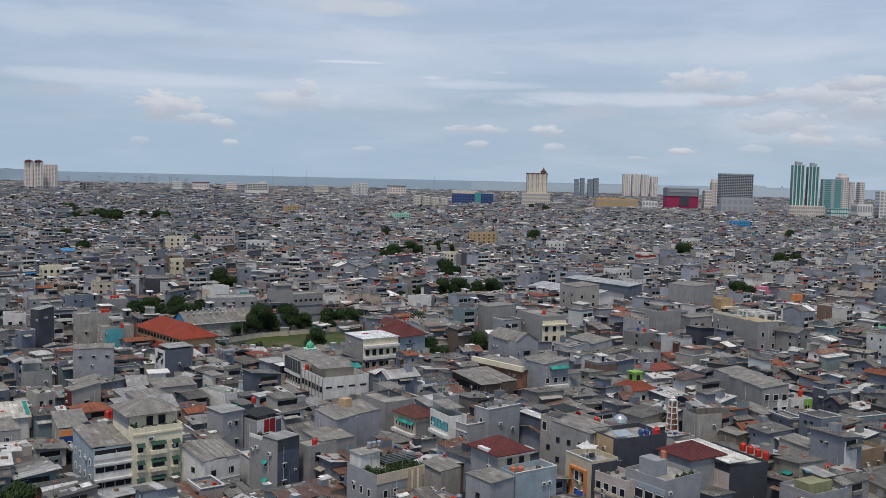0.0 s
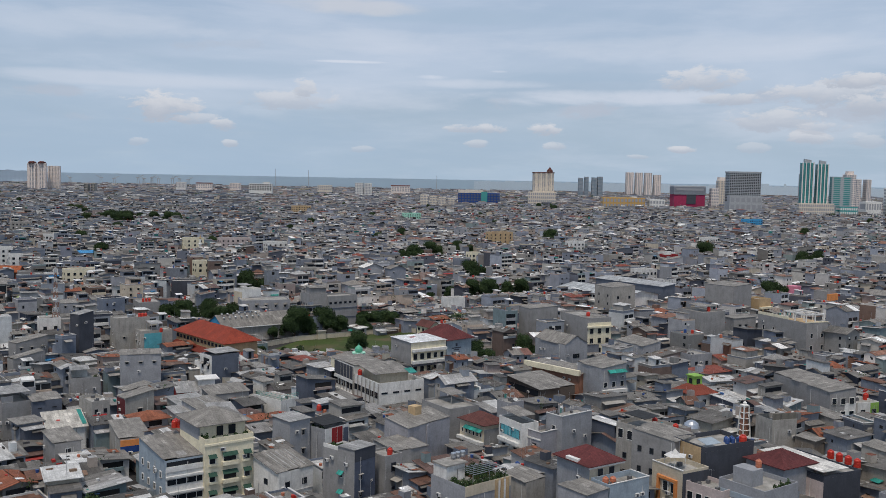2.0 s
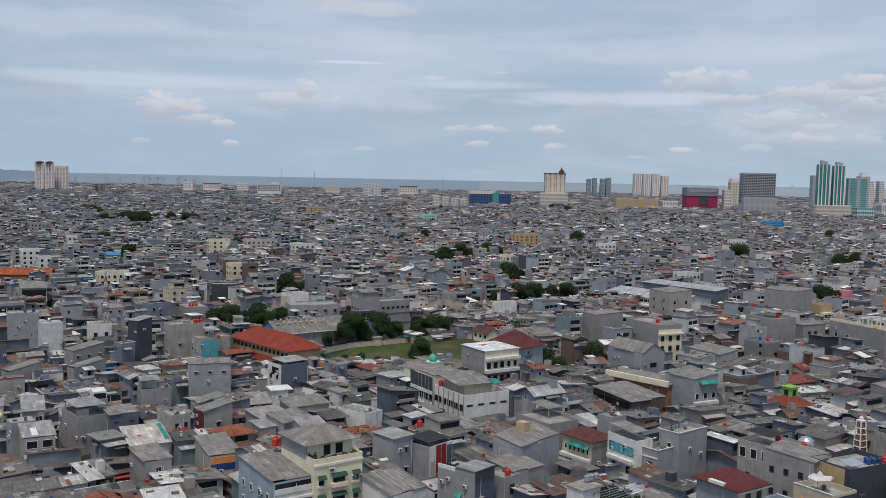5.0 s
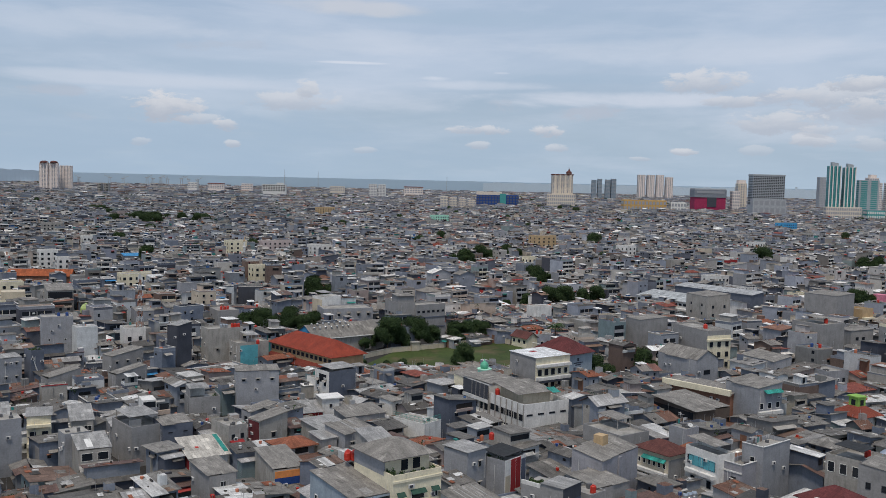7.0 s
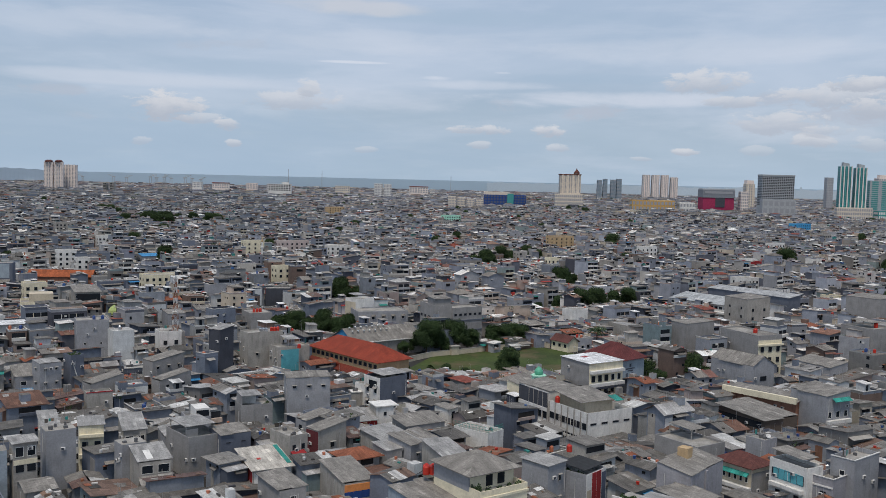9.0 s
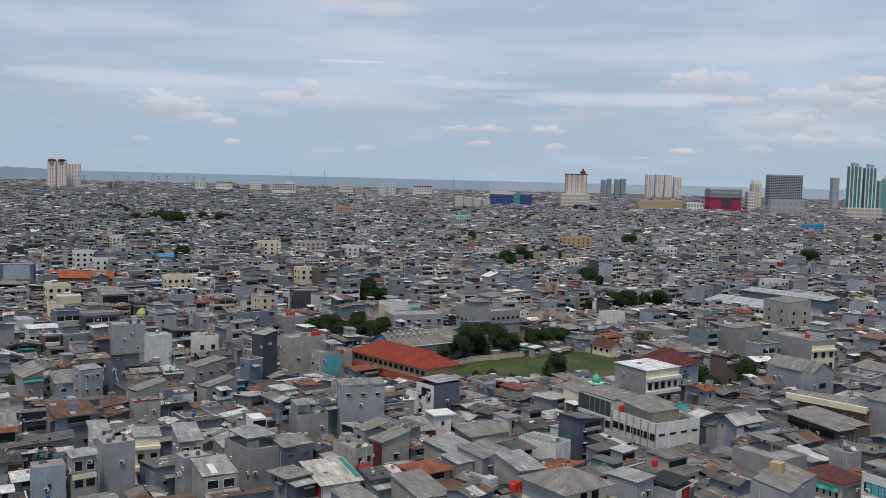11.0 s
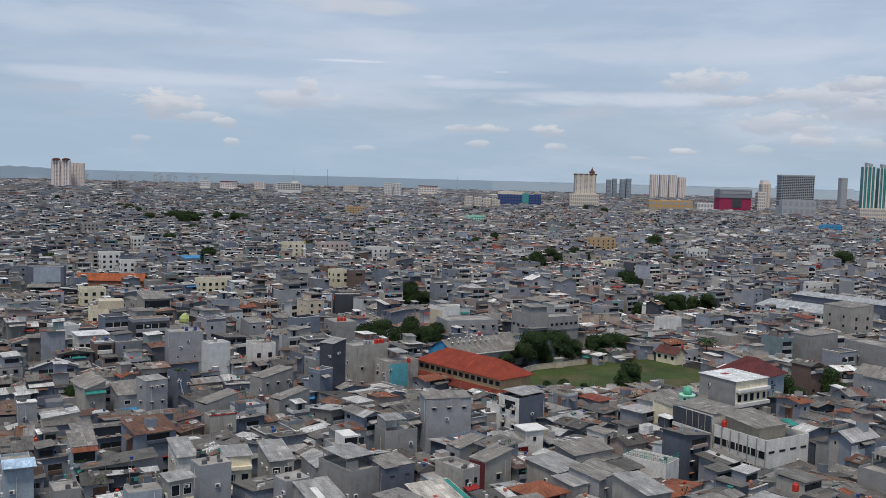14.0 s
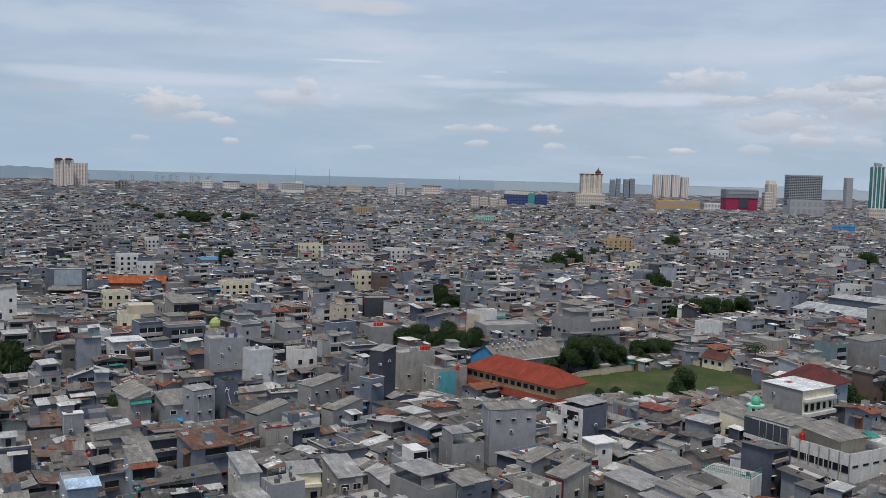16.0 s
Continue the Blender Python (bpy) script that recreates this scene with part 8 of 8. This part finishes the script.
ring = [s.pt(1.9 * math.cos(i * math.tau / 8 + math.pi / 8) * (1.15 if i % 2 else 1.0), 1.9 * math.sin(i * math.tau / 8 + math.pi / 8) * (1.15 if i % 2 else 1.0), 2.35 + (0.25 if i % 2 else 0)) for i in range(8)]
mid = [s.pt(0.8 * math.cos(i * math.tau / 8 + math.pi / 8), 0.8 * math.sin(i * math.tau / 8 + math.pi / 8), 2.75) for i in range(8)]
tip = s.pt(0, 0, 3.7)
for i in range(8):
    j = (i + 1) % 8
    s.face((ring[i], ring[j], mid[j], mid[i]), M_WHITE, ((0, 0), (1, 0), (1, 1), (0, 1)))
    s.face((mid[i], mid[j], tip), M_WHITE, ((0, 0), (1, 0), (0.5, 1)))
part("roof", s, pav)

# ---- landmarks of the middle distance ----
MIDS = [(-210.4, 732, 14, 11, 15, "cream four-storey house with rows of dark windows", M_CREAM, 3, 4), (-191, 764, 24, 9, 13.4, "cream and red apartment house", M_PINK, 6, 3), (-150, 744, 17, 10, 12.2, "white stepped house", M_WHITE, 4, 2),
        (-155.7, 552, 8, 9, 16, "pale yellow house", M_CREAM, 2, 2), (-266, 665, 19, 9, 8.2, "house with a bright blue roof", M_BLUEGREY, 3, 2), (-217.3, 516, 19, 10, 13.3, "cream row house with panelled windows", M_CREAM, 6, 2),
        (31.7, 863, 22, 12, 16.5, "ochre-brown building with a flat roof", M_TAN, 4, 3), (-236.5, 1446, 25, 16, 16.3, "tan building with a flat roof", M_TAN, 6, 4), (389, 1253, 26, 14, 15.5, "bright blue building", M_SKYBLUE, 6, 3),
        (6, 655, 7, 7, 14, "cream narrow house", M_CREAM, 2, 4), (-281.5, 592, 7.5, 8, 14.3, "white narrow house with dark windows", M_WHITE, 2, 5), (-222, 431, 9.5, 8, 14, "white-banded concrete house", M_CONC, 3, 3),
        (147, 690, 13, 10, 12, "red-painted building", M_REDPAINT, 4, 2), (-62, 1294, 22, 14, 14, "pale green building", M_MINT, 6, 3), (-255, 462, 10, 9, 14, "cream house with wide eaves", M_CREAM, 3, 3),
        (103, 560, 12, 10, 15, "white house with a glazed front", M_WHITE, 4, 3), (150, 700, 9, 9, 13, "white corner house", M_WHITE, 3, 3), (-300, 610, 11, 9, 15, "grey-white stepped house", M_WHITE, 3, 4), (-330, 760, 12, 10, 14, "white house with dark upper windows", M_WHITE, 4, 3),
        (230, 880, 14, 10, 14, "white apartment house", M_WHITE, 4, 3), (320, 1000, 15, 12, 15, "pale concrete block", M_CONC, 5, 3), (90, 760, 12, 10, 16, "white stepped house with square windows", M_WHITE, 3, 4), (-420, 900, 16, 12, 16, "pale grey block", M_CONC, 5, 4)]
for x, y, w, d, h, lab, wm, c, r in MIDS:
    h += 4.5 if y > 900 else 2.0 if y > 600 else 0.0
    rm = {"house with a bright blue roof": M_BLUE}.get(lab, M_ASB)
    building(x, y, 32, w, d, h, lab + " among low roofs", wm, "shed" if rm is M_BLUE else "flat", 1.2 if rm is M_BLUE else 0.6, 0, rm, wins=[("front", c, r, 1.4, 1.5, h - 3.0 * r + 1.0, 3.0, "dark"), ("left", 2, r, 1.2, 1.4, h - 3.0 * r + 1.0, 3.0, "dark")], show=20)
building(-246.4, 525.1, 30, 8.0, 8.0, 11.0, "plain grey house beside an orange roof", M_GREY, "flat", 0.5)
building(-286.0, 536.0, 6, 33.0, 9.0, 9.8, "long hall with an orange sheet roof", M_BRICK, "gable", 3.0, 0, surface("orange_sheet", [(0.34, 0.095, 0.038)], kind="roof", dirt=0.15), 0.6, category="hall", name="hall")
building(-58.0, 839.0, 34, 14.0, 14.0, 8.6, "red hipped tile roof house", M_BEIGE, "hip", 3.4, 0, M_TILE, 0.8, show=20)
building(241.0, 750.0, 34, 11.0, 8.0, 7.6, "house with an orange tile roof among trees", M_BEIGE, "gable", 2.4, 0, M_RUBBLE, 0.6, show=20)
building(-198.6, 408.0, 30, 8.0, 8.0, 8.6, "small mosque with a lime-green dome", M_WHITE, "flat", 0.5, category="mosque", name="mosque", extras=[("dome", lambda e, w, d, h: e.lathe(0, 0, [(1.9, 8.6), (2.3, 9.4), (2.2, 10.6), (1.4, 11.8), (0.1, 12.6), (0.05, 13.4)], surface("pale_lime_dome", [(0.40, 0.50, 0.20)], kind="other"), 16))])


# ---- far towers ----
def tower(x0, x1, y, h, depth, label, mat, floors, cols, podium=None, glass=None, name="tower_block", bands=True, fins=0.0, crown=None):
    # x0 and x1 bound the whole block as seen from the way's middle, its visible flank with it
    if x0 > -54:
        x0 = -54 + (x0 + 54) * (y + depth) / y
    if x1 < -54:
        x1 = -54 + (x1 + 54) * (y + depth) / y
    w = x1 - x0
    claim((x0 + x1) / 2, y + depth / 2, 0, w, depth, 3)
    s = Shape()
    s.box(-w / 2, w / 2, 0, depth, SUNK, h, mat)
    root = thing(name, s, pose((x0 + x1) / 2, y, -SUNK), label, "tower", "far towers")
    fh = (h - (podium or 0) - 2) / floors
    g = glass or M_PANESHADE
    for f in range(floors):
        z = (podium or 0) + 1.2 + f * fh
        b = Shape()
        cw = w / cols
        for c in range(cols):
            b.box(-w / 2 + c * cw + cw * 0.18, -w / 2 + c * cw + cw * 0.82, -0.25, 0.0, z + fh * 0.2, z + fh * 0.82, g)
        b.box(-w / 2 - 0.25, -w / 2, depth * 0.1, depth * 0.9, z + fh * 0.25, z + fh * 0.8, g)
        tagged(part("window_band", b, root), kind="stuff")
    for k in range(int(fins)):
        b = Shape()
        xx = -w / 2 + (k + 0.5) * w / fins
        b.box(xx - w / fins * 0.16, xx + w / fins * 0.16, -1.6, 0, podium or 0, h + 0.6, mat)
        part("pier", b, root)
    if crown:
        for nm, fn in crown:
            b = Shape()
            fn(b, w, depth, h)
            part(nm, b, root)
    return root


# pale tower paints and the light window grey have distance haze in the colour
M_TOWER = surface("pale_tower", [(0.72, 0.635, 0.585)], dirt=0.1)
M_TOWERC = surface("cream_tower", [(0.63, 0.56, 0.47)], dirt=0.1)
M_TOWERG = surface("grey_tower", [(0.36, 0.38, 0.40)], dirt=0.1)
M_TEALPANE = surface("teal_pane", [(0.035, 0.15, 0.16)], kind="other", rough=0.2, dirt=0.2)
M_HAZEDGLASS = surface("hazed_window", [(0.30, 0.31, 0.33)], kind="other", rough=0.4, dirt=0.1)


def pod(x0, x1, y, h, depth, label, mat, floors=4, cols=12, glass=None):
    return tower(x0, x1, y, h, depth, label, mat, floors, cols, None, glass or M_HAZEDGLASS, "podium_block")


def spire(e, w, d, h):
    e.tube(w / 2 - 9, 6, h, h + 4, 6, 6, M_BEIGE, 10)
    e.lathe(w / 2 - 9, 6, [(7.2, h + 4), (6.0, h + 7), (3.0, h + 10), (0.5, h + 14), (0.2, h + 17)], M_BROWNTILE, 12)


tower(187, 236, 2150, 83, 30, "cream hotel tower with a small dark spire", M_TOWERC, 15, 10, 42, M_HAZEDGLASS, fins=4, crown=[("spire", spire), ("parapet", lambda e, w, d, h: e.box(-w / 2 - 1, w / 2 + 1, -1, d, h, h + 2.2, M_BROWNTILE))])
pod(176, 240, 2132, 41, 18, "cream hotel podium with a dark cornice", M_TOWERC, 5, 14)
tower(547, 619, 1900, 89, 30, "dark grey-blue hotel slab with a fine window grid", M_TOWERG, 18, 17, 30, M_PANESHADE, crown=[("parapet", lambda e, w, d, h: e.box(-w / 2 - 0.6, w / 2 + 0.6, -0.6, d, h, h + 2.5, M_TOWERG))])
pod(546, 616, 1880, 43, 18, "pale grey hotel podium", M_TOWERG, 3, 6)
for k, (a, b, hh) in enumerate([(616, 641, 110), (643, 667, 108)]):
    tower(a, b, 1690, hh - 4, 12, "twin apartment tower in green glass and white stripes", M_GREENGLASS, 24, 6, 34, M_TEALPANE, fins=0, crown=[("stripe", (lambda q: lambda e, w, d, h: e.box(w * q - 0.9, w * q + 0.9, -1.0, 0.0, 34, h + 1, M_WHITE))(q)) for q in (-0.47, -0.17, 0.17, 0.47)] + [("crown", lambda e, w, d, h: e.prism([(-w * 0.25, 2), (w * 0.3, 2), (w * 0.3, 10), (-w * 0.25, 10)], h, [h + 7, h + 5, h + 5, h + 7], M_TOWERG, M_TOWERG))])
tower(680, 721, 1716, 83, 12, "green glass and concrete office slab", M_TOWERG, 14, 2, 30, M_GREENGLASS)
pod(608, 674, 1676, 35, 12, "cream podium of the green towers", M_TOWERC, 5, 16)
pod(682, 722, 1690, 30, 20, "low annex of green glass and white frames", M_GREENGLASS, 4, 8, M_WHITE)
for a, b, hh in ((-1232, -1202, 90), (-1203, -1174, 90)):
    tower(a, b, 2800, hh, 8, "pale pinkish apartment tower with a brown crown", M_TOWER, 22, 4, 4, M_HAZEDGLASS, fins=3, crown=[("crown", lambda e, w, d, h: e.lathe(0, 4, [(w * 0.46, h), (w * 0.46, h + 3), (w * 0.2, h + 6)], M_BROWNTILE, 8))])
tower(-1187, -1147, 2835, 83, 10, "pale apartment slab with many columns of windows", M_TOWER, 20, 8, 4, M_HAZEDGLASS, fins=4)
tower(493, 572, 2130, 58, 40, "shopping centre with a magenta front and dark top", M_MAGENTA, 4, 3, 45, M_HAZEDGLASS, name="shopping_centre", crown=[("dark_top", lambda e, w, d, h: e.box(-w / 2 - 1, w / 2 + 1, -1.5, d, h - 17, h, surface("slate_cladding", [(0.19, 0.21, 0.24)], dirt=0.1))), ("top_windows", lambda e, w, d, h: e.box(-w / 2 + 4, w / 2 - 4, -2.0, -1.5, h - 8, h - 3, M_HAZEDGLASS)), ("dark_front", lambda e, w, d, h: e.box(-w * 0.1, w * 0.2, -1, 0, 20, h - 15, M_DARK)), ("parapet", lambda e, w, d, h: e.box(-w / 2, w / 2, -1, d, h, h + 2.5, M_TOWERG))])
tower(20, 113, 2120, 36, 40, "dark blue panelled shopping centre with glass bays", M_BLUEPANEL, 5, 14, 4, M_NAVYP, name="shopping_centre", crown=[("glass_bay", lambda e, w, d, h: e.box(w * 0.05, w * 0.2, -2, 0, 0, h + 3, M_GREENGLASS)), ("roof_band", lambda e, w, d, h: e.box(-w / 2, w * 0.1, 1, d, h, h + 6, M_TOWERC))])
for k in range(4):
    tower(742 + 38 * k, 777 + 38 * k, 3950, 106 - (8 if k == 3 else 0), 26, "far pale apartment tower", M_TOWER, 24, 4, 4, M_HAZEDGLASS, fins=2)
for a, b, hh in ((454, 472, 78), (474, 491, 82), (500, 520, 80), (520, 540, 83)):
    tower(a, b, 3300, hh, 20, "far grey-green glass tower", surface("far_glass", [(0.16, 0.22, 0.27)], dirt=0.1), 16, 4, 4, M_HAZEDGLASS)
tower(-271, -246, 2800, 50, 20, "far white apartment block", M_WHITE, 10, 5, 2, M_HAZEDGLASS)
tower(-244, -221, 2805, 49, 20, "far white apartment block", M_WHITE, 10, 5, 2, M_HAZEDGLASS)
for k in range(4):
    pod(-58 + 18 * k, -43 + 18 * k, 1900 + 6 * (k % 2), 34 - 2 * k, 16, "beige walk-up apartment block with balconies", M_TOWERC, 6, 5)
tower(644, 672, 2300, 74, 24, "cream tower with a red-brown top", M_TOWERC, 16, 4, 10, M_HAZEDGLASS, fins=3, crown=[("crown", lambda e, w, d, h: e.box(-w / 2 + 2, w / 2 - 2, 2, d, h, h + 8, M_TOWER))])
tower(955, 980, 2600, 97, 22, "grey slim office tower", M_TOWERG, 20, 4, 4, M_HAZEDGLASS)
pod(317, 411, 2000, 34, 30, "yellow shopping building with coloured panels", M_YELLOW, 3, 12)
pod(413, 450, 1990, 31, 24, "plain white commercial block near the towers", M_WHITE, 3, 5)
pod(578, 600, 2120, 56, 20, "pale peach apartment block", M_TOWER, 8, 4)
tower(864, 895, 2100, 92, 24, "far cream tower with a stepped top", M_TOWER, 18, 4, 4, M_HAZEDGLASS, crown=[("crown", lambda e, w, d, h: e.box(-w * 0.3, w * 0.3, 4, d - 4, h, h + 7, M_TOWER))])
tower(975, 995, 2300, 83, 22, "far beige twin tower", M_TOWER, 16, 3, 4, M_HAZEDGLASS)
tower(998, 1019, 2300, 83, 22, "far beige twin tower", M_TOWER, 16, 3, 4, M_HAZEDGLASS)
pod(817, 860, 1800, 64, 22, "white and purple office slab", M_WHITE, 10, 4)
pod(772, 815, 1800, 38, 30, "white low shopping hall", M_WHITE, 2, 6)
tower(-953, -938, 2500, 37, 16, "grey half-built concrete block", M_CONC, 8, 3, 2, M_PANESHADE)
tower(-935, -919, 2500, 38, 16, "grey half-built concrete block", M_CONC, 8, 3, 2, M_PANESHADE)
for x, z in ((-768, 92), (-618, 89), (-40, 76)):
    s = Shape()
    s.tube(0, 0, 0, z, 1.6, 0.8, M_TOWERG, 6)
    thing("radio_mast", s, pose(x, 4300, 0), "far thin radio mast by the shore", "mast", "masts by the shore")

tower(-561, -494, 2700, 43, 20, "white office block with rows of wide windows", M_WHITE, 4, 9, 22, M_PANESHADE, crown=[("roof_room", lambda e, w, d, h: e.box(w * 0.1, w * 0.38, 3, d - 3, h, h + 5, M_WHITE))])
for a, b, hh, m, lab in ((-880, -845, 40, M_WHITE, "low white warehouse block"), (-815, -760, 37, M_TOWER, "pale pink warehouse with a red roof"), (-706, -668, 40, M_TOWER, "pale flats near the harbour"), (-640, -600, 39, M_WHITE, "white depot near the harbour"), (-420, -372, 38, M_TOWERC, "cream depot near the harbour"), (-180, -120, 40, M_TOWER, "pale hall with a red roof")):
    tower(a, b, 3100, hh, 14, lab, m, 3, 7, 20, M_HAZEDGLASS, crown=[("roof", lambda e, w, d, h: e.box(-w / 2 - 1, w / 2 + 1, -1, d + 1, h, h + 2.4, M_TILE))] if "red roof" in lab else None)


def harbour_crane(x, y, h, turn):
    """A quay crane: four legs, a cross beam and a raised jib."""
    root = thing("harbour_crane", None, pose(x, y, 0, 0, 0, turn), "far grey quay crane with a raised jib", "crane", "cranes of the harbour")
    for a in (-6, 6):
        for b in (-4, 4):
            e = Shape()
            e.bar((a, b, 0), (a * 0.6, b * 0.6, h * 0.72), 0.9, M_TOWERG)
            part("leg", e, root)
    e = Shape()
    e.box(-9, 6, -3, 3, h * 0.72, h * 0.8, M_TOWERG, None, True)
    part("machine_house", e, root)
    e = Shape()
    e.bar((3, 0, h * 0.8), (26, 0, h), 0.9, M_TOWERG)
    e.bar((0, 0, h * 0.8), (0, 0, h * 0.98), 0.7, M_TOWERG)
    e.bar((0, 0, h * 0.98), (20, 0, h * 0.95), 0.4, M_TOWERG)
    part("jib", e, root)


for k, (x, h) in enumerate(((-1392, 54), (-1366, 50), (-1330, 55), (-1300, 49), (-1236, 53), (-1206, 51), (-1165, 47), (-1560, 50), (-1500, 47), (-1700, 48))):
    harbour_crane(x, 4320, h, (25, 160, 340, 200)[k % 4])

# ---- trees ----
def make_tree(seed, spread, height, clumps):
    r = random.Random(seed)
    t = Shape()
    t.tube(0, 0, 0, height * 0.45, 0.32, 0.2, M_BARK, 8)
    limbs = []
    for i in range(11):
        a, e = i * 2.4, r.uniform(0.35, 1.0)
        tip = (math.cos(a) * spread * 0.62 * e, math.sin(a) * spread * 0.62 * e, height * r.uniform(0.36, 0.86))
        t.bar((0, 0, height * r.uniform(0.28, 0.44)), tip, 0.09, M_BARK)
        limbs.append(tip)
    limbs.append((0, 0, height * 0.85))
    c = Shape()
    for i in range(clumps):
        b = r.choice(limbs)
        q = spread * 0.5 * r.random() ** 0.5
        d = Vector((r.gauss(0, 1), r.gauss(0, 1), r.gauss(0, 0.75))).normalized() * q
        p = Vector(b) + d
        n = (d.normalized() + Vector((r.uniform(-0.5, 0.5), r.uniform(-0.5, 0.5), r.uniform(0.1, 0.9)))).normalized()
        u = n.orthogonal().normalized()
        v = n.cross(u)
        sz = r.uniform(0.16, 0.40)
        k = [c.pt(*(p + u * sz * x + v * sz * y * 0.7 + n * z)) for x, y, z in ((-1, 0, -0.1), (0, -0.8, 0), (1, 0, -0.1), (0, 0.8, 0.06))]
        c.face(tuple(k), M_LEAF, ((0, 0), (1, 0), (1, 1), (0, 1)))
    o = thing("tree", None, pose(0, -500, 0), "dark green leafy tree among the houses", "tree", "trees of the district")
    part("trunk", t, o)
    part("crown", c, o)
    return o


def make_palm():
    r = random.Random(5)
    o = thing("palm", None, pose(-8.5, 374.5, 0), "tall coconut palm beside the sports pitch", "palm")
    t = Shape()
    t.tube(0, 0, 0, 8.4, 0.26, 0.17, M_BARK, 8)
    part("trunk", t, o)
    for i in range(26):
        a, droop = i * 2.4, r.uniform(-0.3, 1.15)
        f = Shape()
        pts = []
        for k in range(7):
            q = k / 6 * 3.6
            pts.append(Vector((math.cos(a) * q * (1 - 0.1 * droop), math.sin(a) * q * (1 - 0.1 * droop), 8.4 + q * (0.7 - droop * 0.5) - 0.16 * q * q)))
        side = Vector((-math.sin(a), math.cos(a), 0))
        for k in range(6):
            for sgn in (-1, 1):
                w = 1.0 * (1 - k / 8)
                b = (pts[k] + pts[k + 1]) / 2
                ids = [f.pt(*pts[k]), f.pt(*pts[k + 1]), f.pt(*(b + side * sgn * w + Vector((0, 0, -0.35)) + (pts[k + 1] - pts[k]) * 0.5))]
                f.face(tuple(ids if sgn > 0 else ids[::-1]), M_LEAF, ((0, 0), (1, 0), (0.5, 1)))
        part("frond", f, o)


TREES = [make_tree(1, 4.2, 9.0, 8500), make_tree(2, 5.2, 11.0, 11500), make_tree(3, 3.4, 6.5, 5600)]
TREE_AT = [(-43.6, 331, 1.0, 0), (-70, 363, 1.1, 1), (-65, 366, 0.9, 0), (-59, 372, 1.0, 1), (-54, 375, 0.85, 0), (-46, 383, 0.9, 0), (-43, 379, 0.6, 2), (-34, 390.5, 0.8, 0), (-3.3, 314, 1.0, 0), (1, 317, 0.85, 2), (13.5, 325, 1.05, 0), (17, 328, 0.8, 2),
           (-127, 391, 0.95, 0), (-122, 394, 0.9, 1), (-116, 391, 0.85, 0), (-110, 394, 0.95, 1), (-104, 391, 0.9, 0), (-100, 395, 0.8, 1), (-73.7, 164, 1.0, 2), (-234, 328, 1.1, 1), (-240, 331, 1.0, 0), (-192, 291, 0.75, 0), (-80, 333, 0.55, 2), (-76, 329, 0.5, 2), (-68, 327, 0.5, 2), (-63, 329, 0.55, 2), (-57, 327, 0.45, 2), (-75, 367, 0.8, 2), (-78, 362, 0.7, 2),
           (-23, 722, 1.3, 1), (-15, 728, 1.2, 0), (-3, 752, 1.2, 1), (8, 757, 1.1, 0), (-36, 697, 1.2, 1), (-31, 704, 1.1, 0), (-43, 701, 1.0, 0), (4, 573, 1.2, 1), (9, 579, 1.0, 0), (-113, 486, 1.2, 1), (-107, 490, 1.0, 0), (0, 484, 1.0, 1), (-10, 478, 0.9, 0), (8, 490, 1.0, 1), (20, 499, 1.0, 0), (13, 496, 0.9, 0), (28, 504, 0.9, 1), (-20, 474, 0.8, 2),
           (157, 495, 1.1, 1), (163, 499, 1.0, 0), (256, 717, 1.1, 1), (264, 721, 1.0, 0), (272, 726, 1.1, 1), (218, 717, 1.0, 0), (210, 713, 0.9, 1), (-41, 386, 0.9, 0), (-37, 394, 0.8, 0)]
for x, y, k, i in TREE_AT:
    OPEN.append((x, y, 3.2 * k, 2.4 * k))
tr = random.Random(21)
for k in range(16):
    TREE_AT.append((-378 + tr.gauss(0, 30), 1095 + tr.gauss(0, 25), tr.uniform(1.2, 1.7), 1))
for k in range(70):
    y = 600 + 2000 * tr.random()
    TREE_AT.append((tr.uniform(-100 - 0.45 * y, 0.45 * y), y, tr.uniform(0.9, 1.6), tr.choice([0, 1])))
used = []
for x, y, k, i in TREE_AT:
    m = pose(x, y, 0, 0, 0, (x * 37 + y * 17) % 360) @ Matrix.Scale(k, 4)
    if i in used:
        copy_thing(TREES[i], m).matrix_basis = m
    else:
        used.append(i)
        TREES[i].matrix_basis = m
    claim(x, y, 0, 5 * k, 5 * k, 0)
make_palm()
claim(-8.5, 374.5, 0, 3, 3)


# ---- woods and street trees of the far districts ----
def far_woods():
    r = random.Random(8)
    e = Shape()
    spots = []
    for _ in range(70):
        y = 1500 + 2900 * r.random() ** 0.8
        x = r.uniform(-100 - 0.46 * y, 0.46 * y)
        for _ in range(r.randrange(2, 13)):
            spots.append((x + r.gauss(0, 38), y + r.gauss(0, 10)))
    for x, y in spots:
        if taken(x, y, 9):
            continue
        R, H = r.uniform(4, 8), r.uniform(9, 15)
        e.spot(x, y, 0, 0)
        for _ in range(26):
            a, q = r.uniform(0, math.tau), R * r.random() ** 0.5
            leaf(e, r, (q * math.cos(a), q * math.sin(a), H - 5 * (q / R) ** 2 * r.uniform(0.6, 1.2) - r.uniform(0, 3)), r.uniform(1.2, 2.4))
    thing("woods", e.spot(), None, "hazy dark trees scattered through the far districts", "trees", kind="stuff")


far_woods()

fill_district()
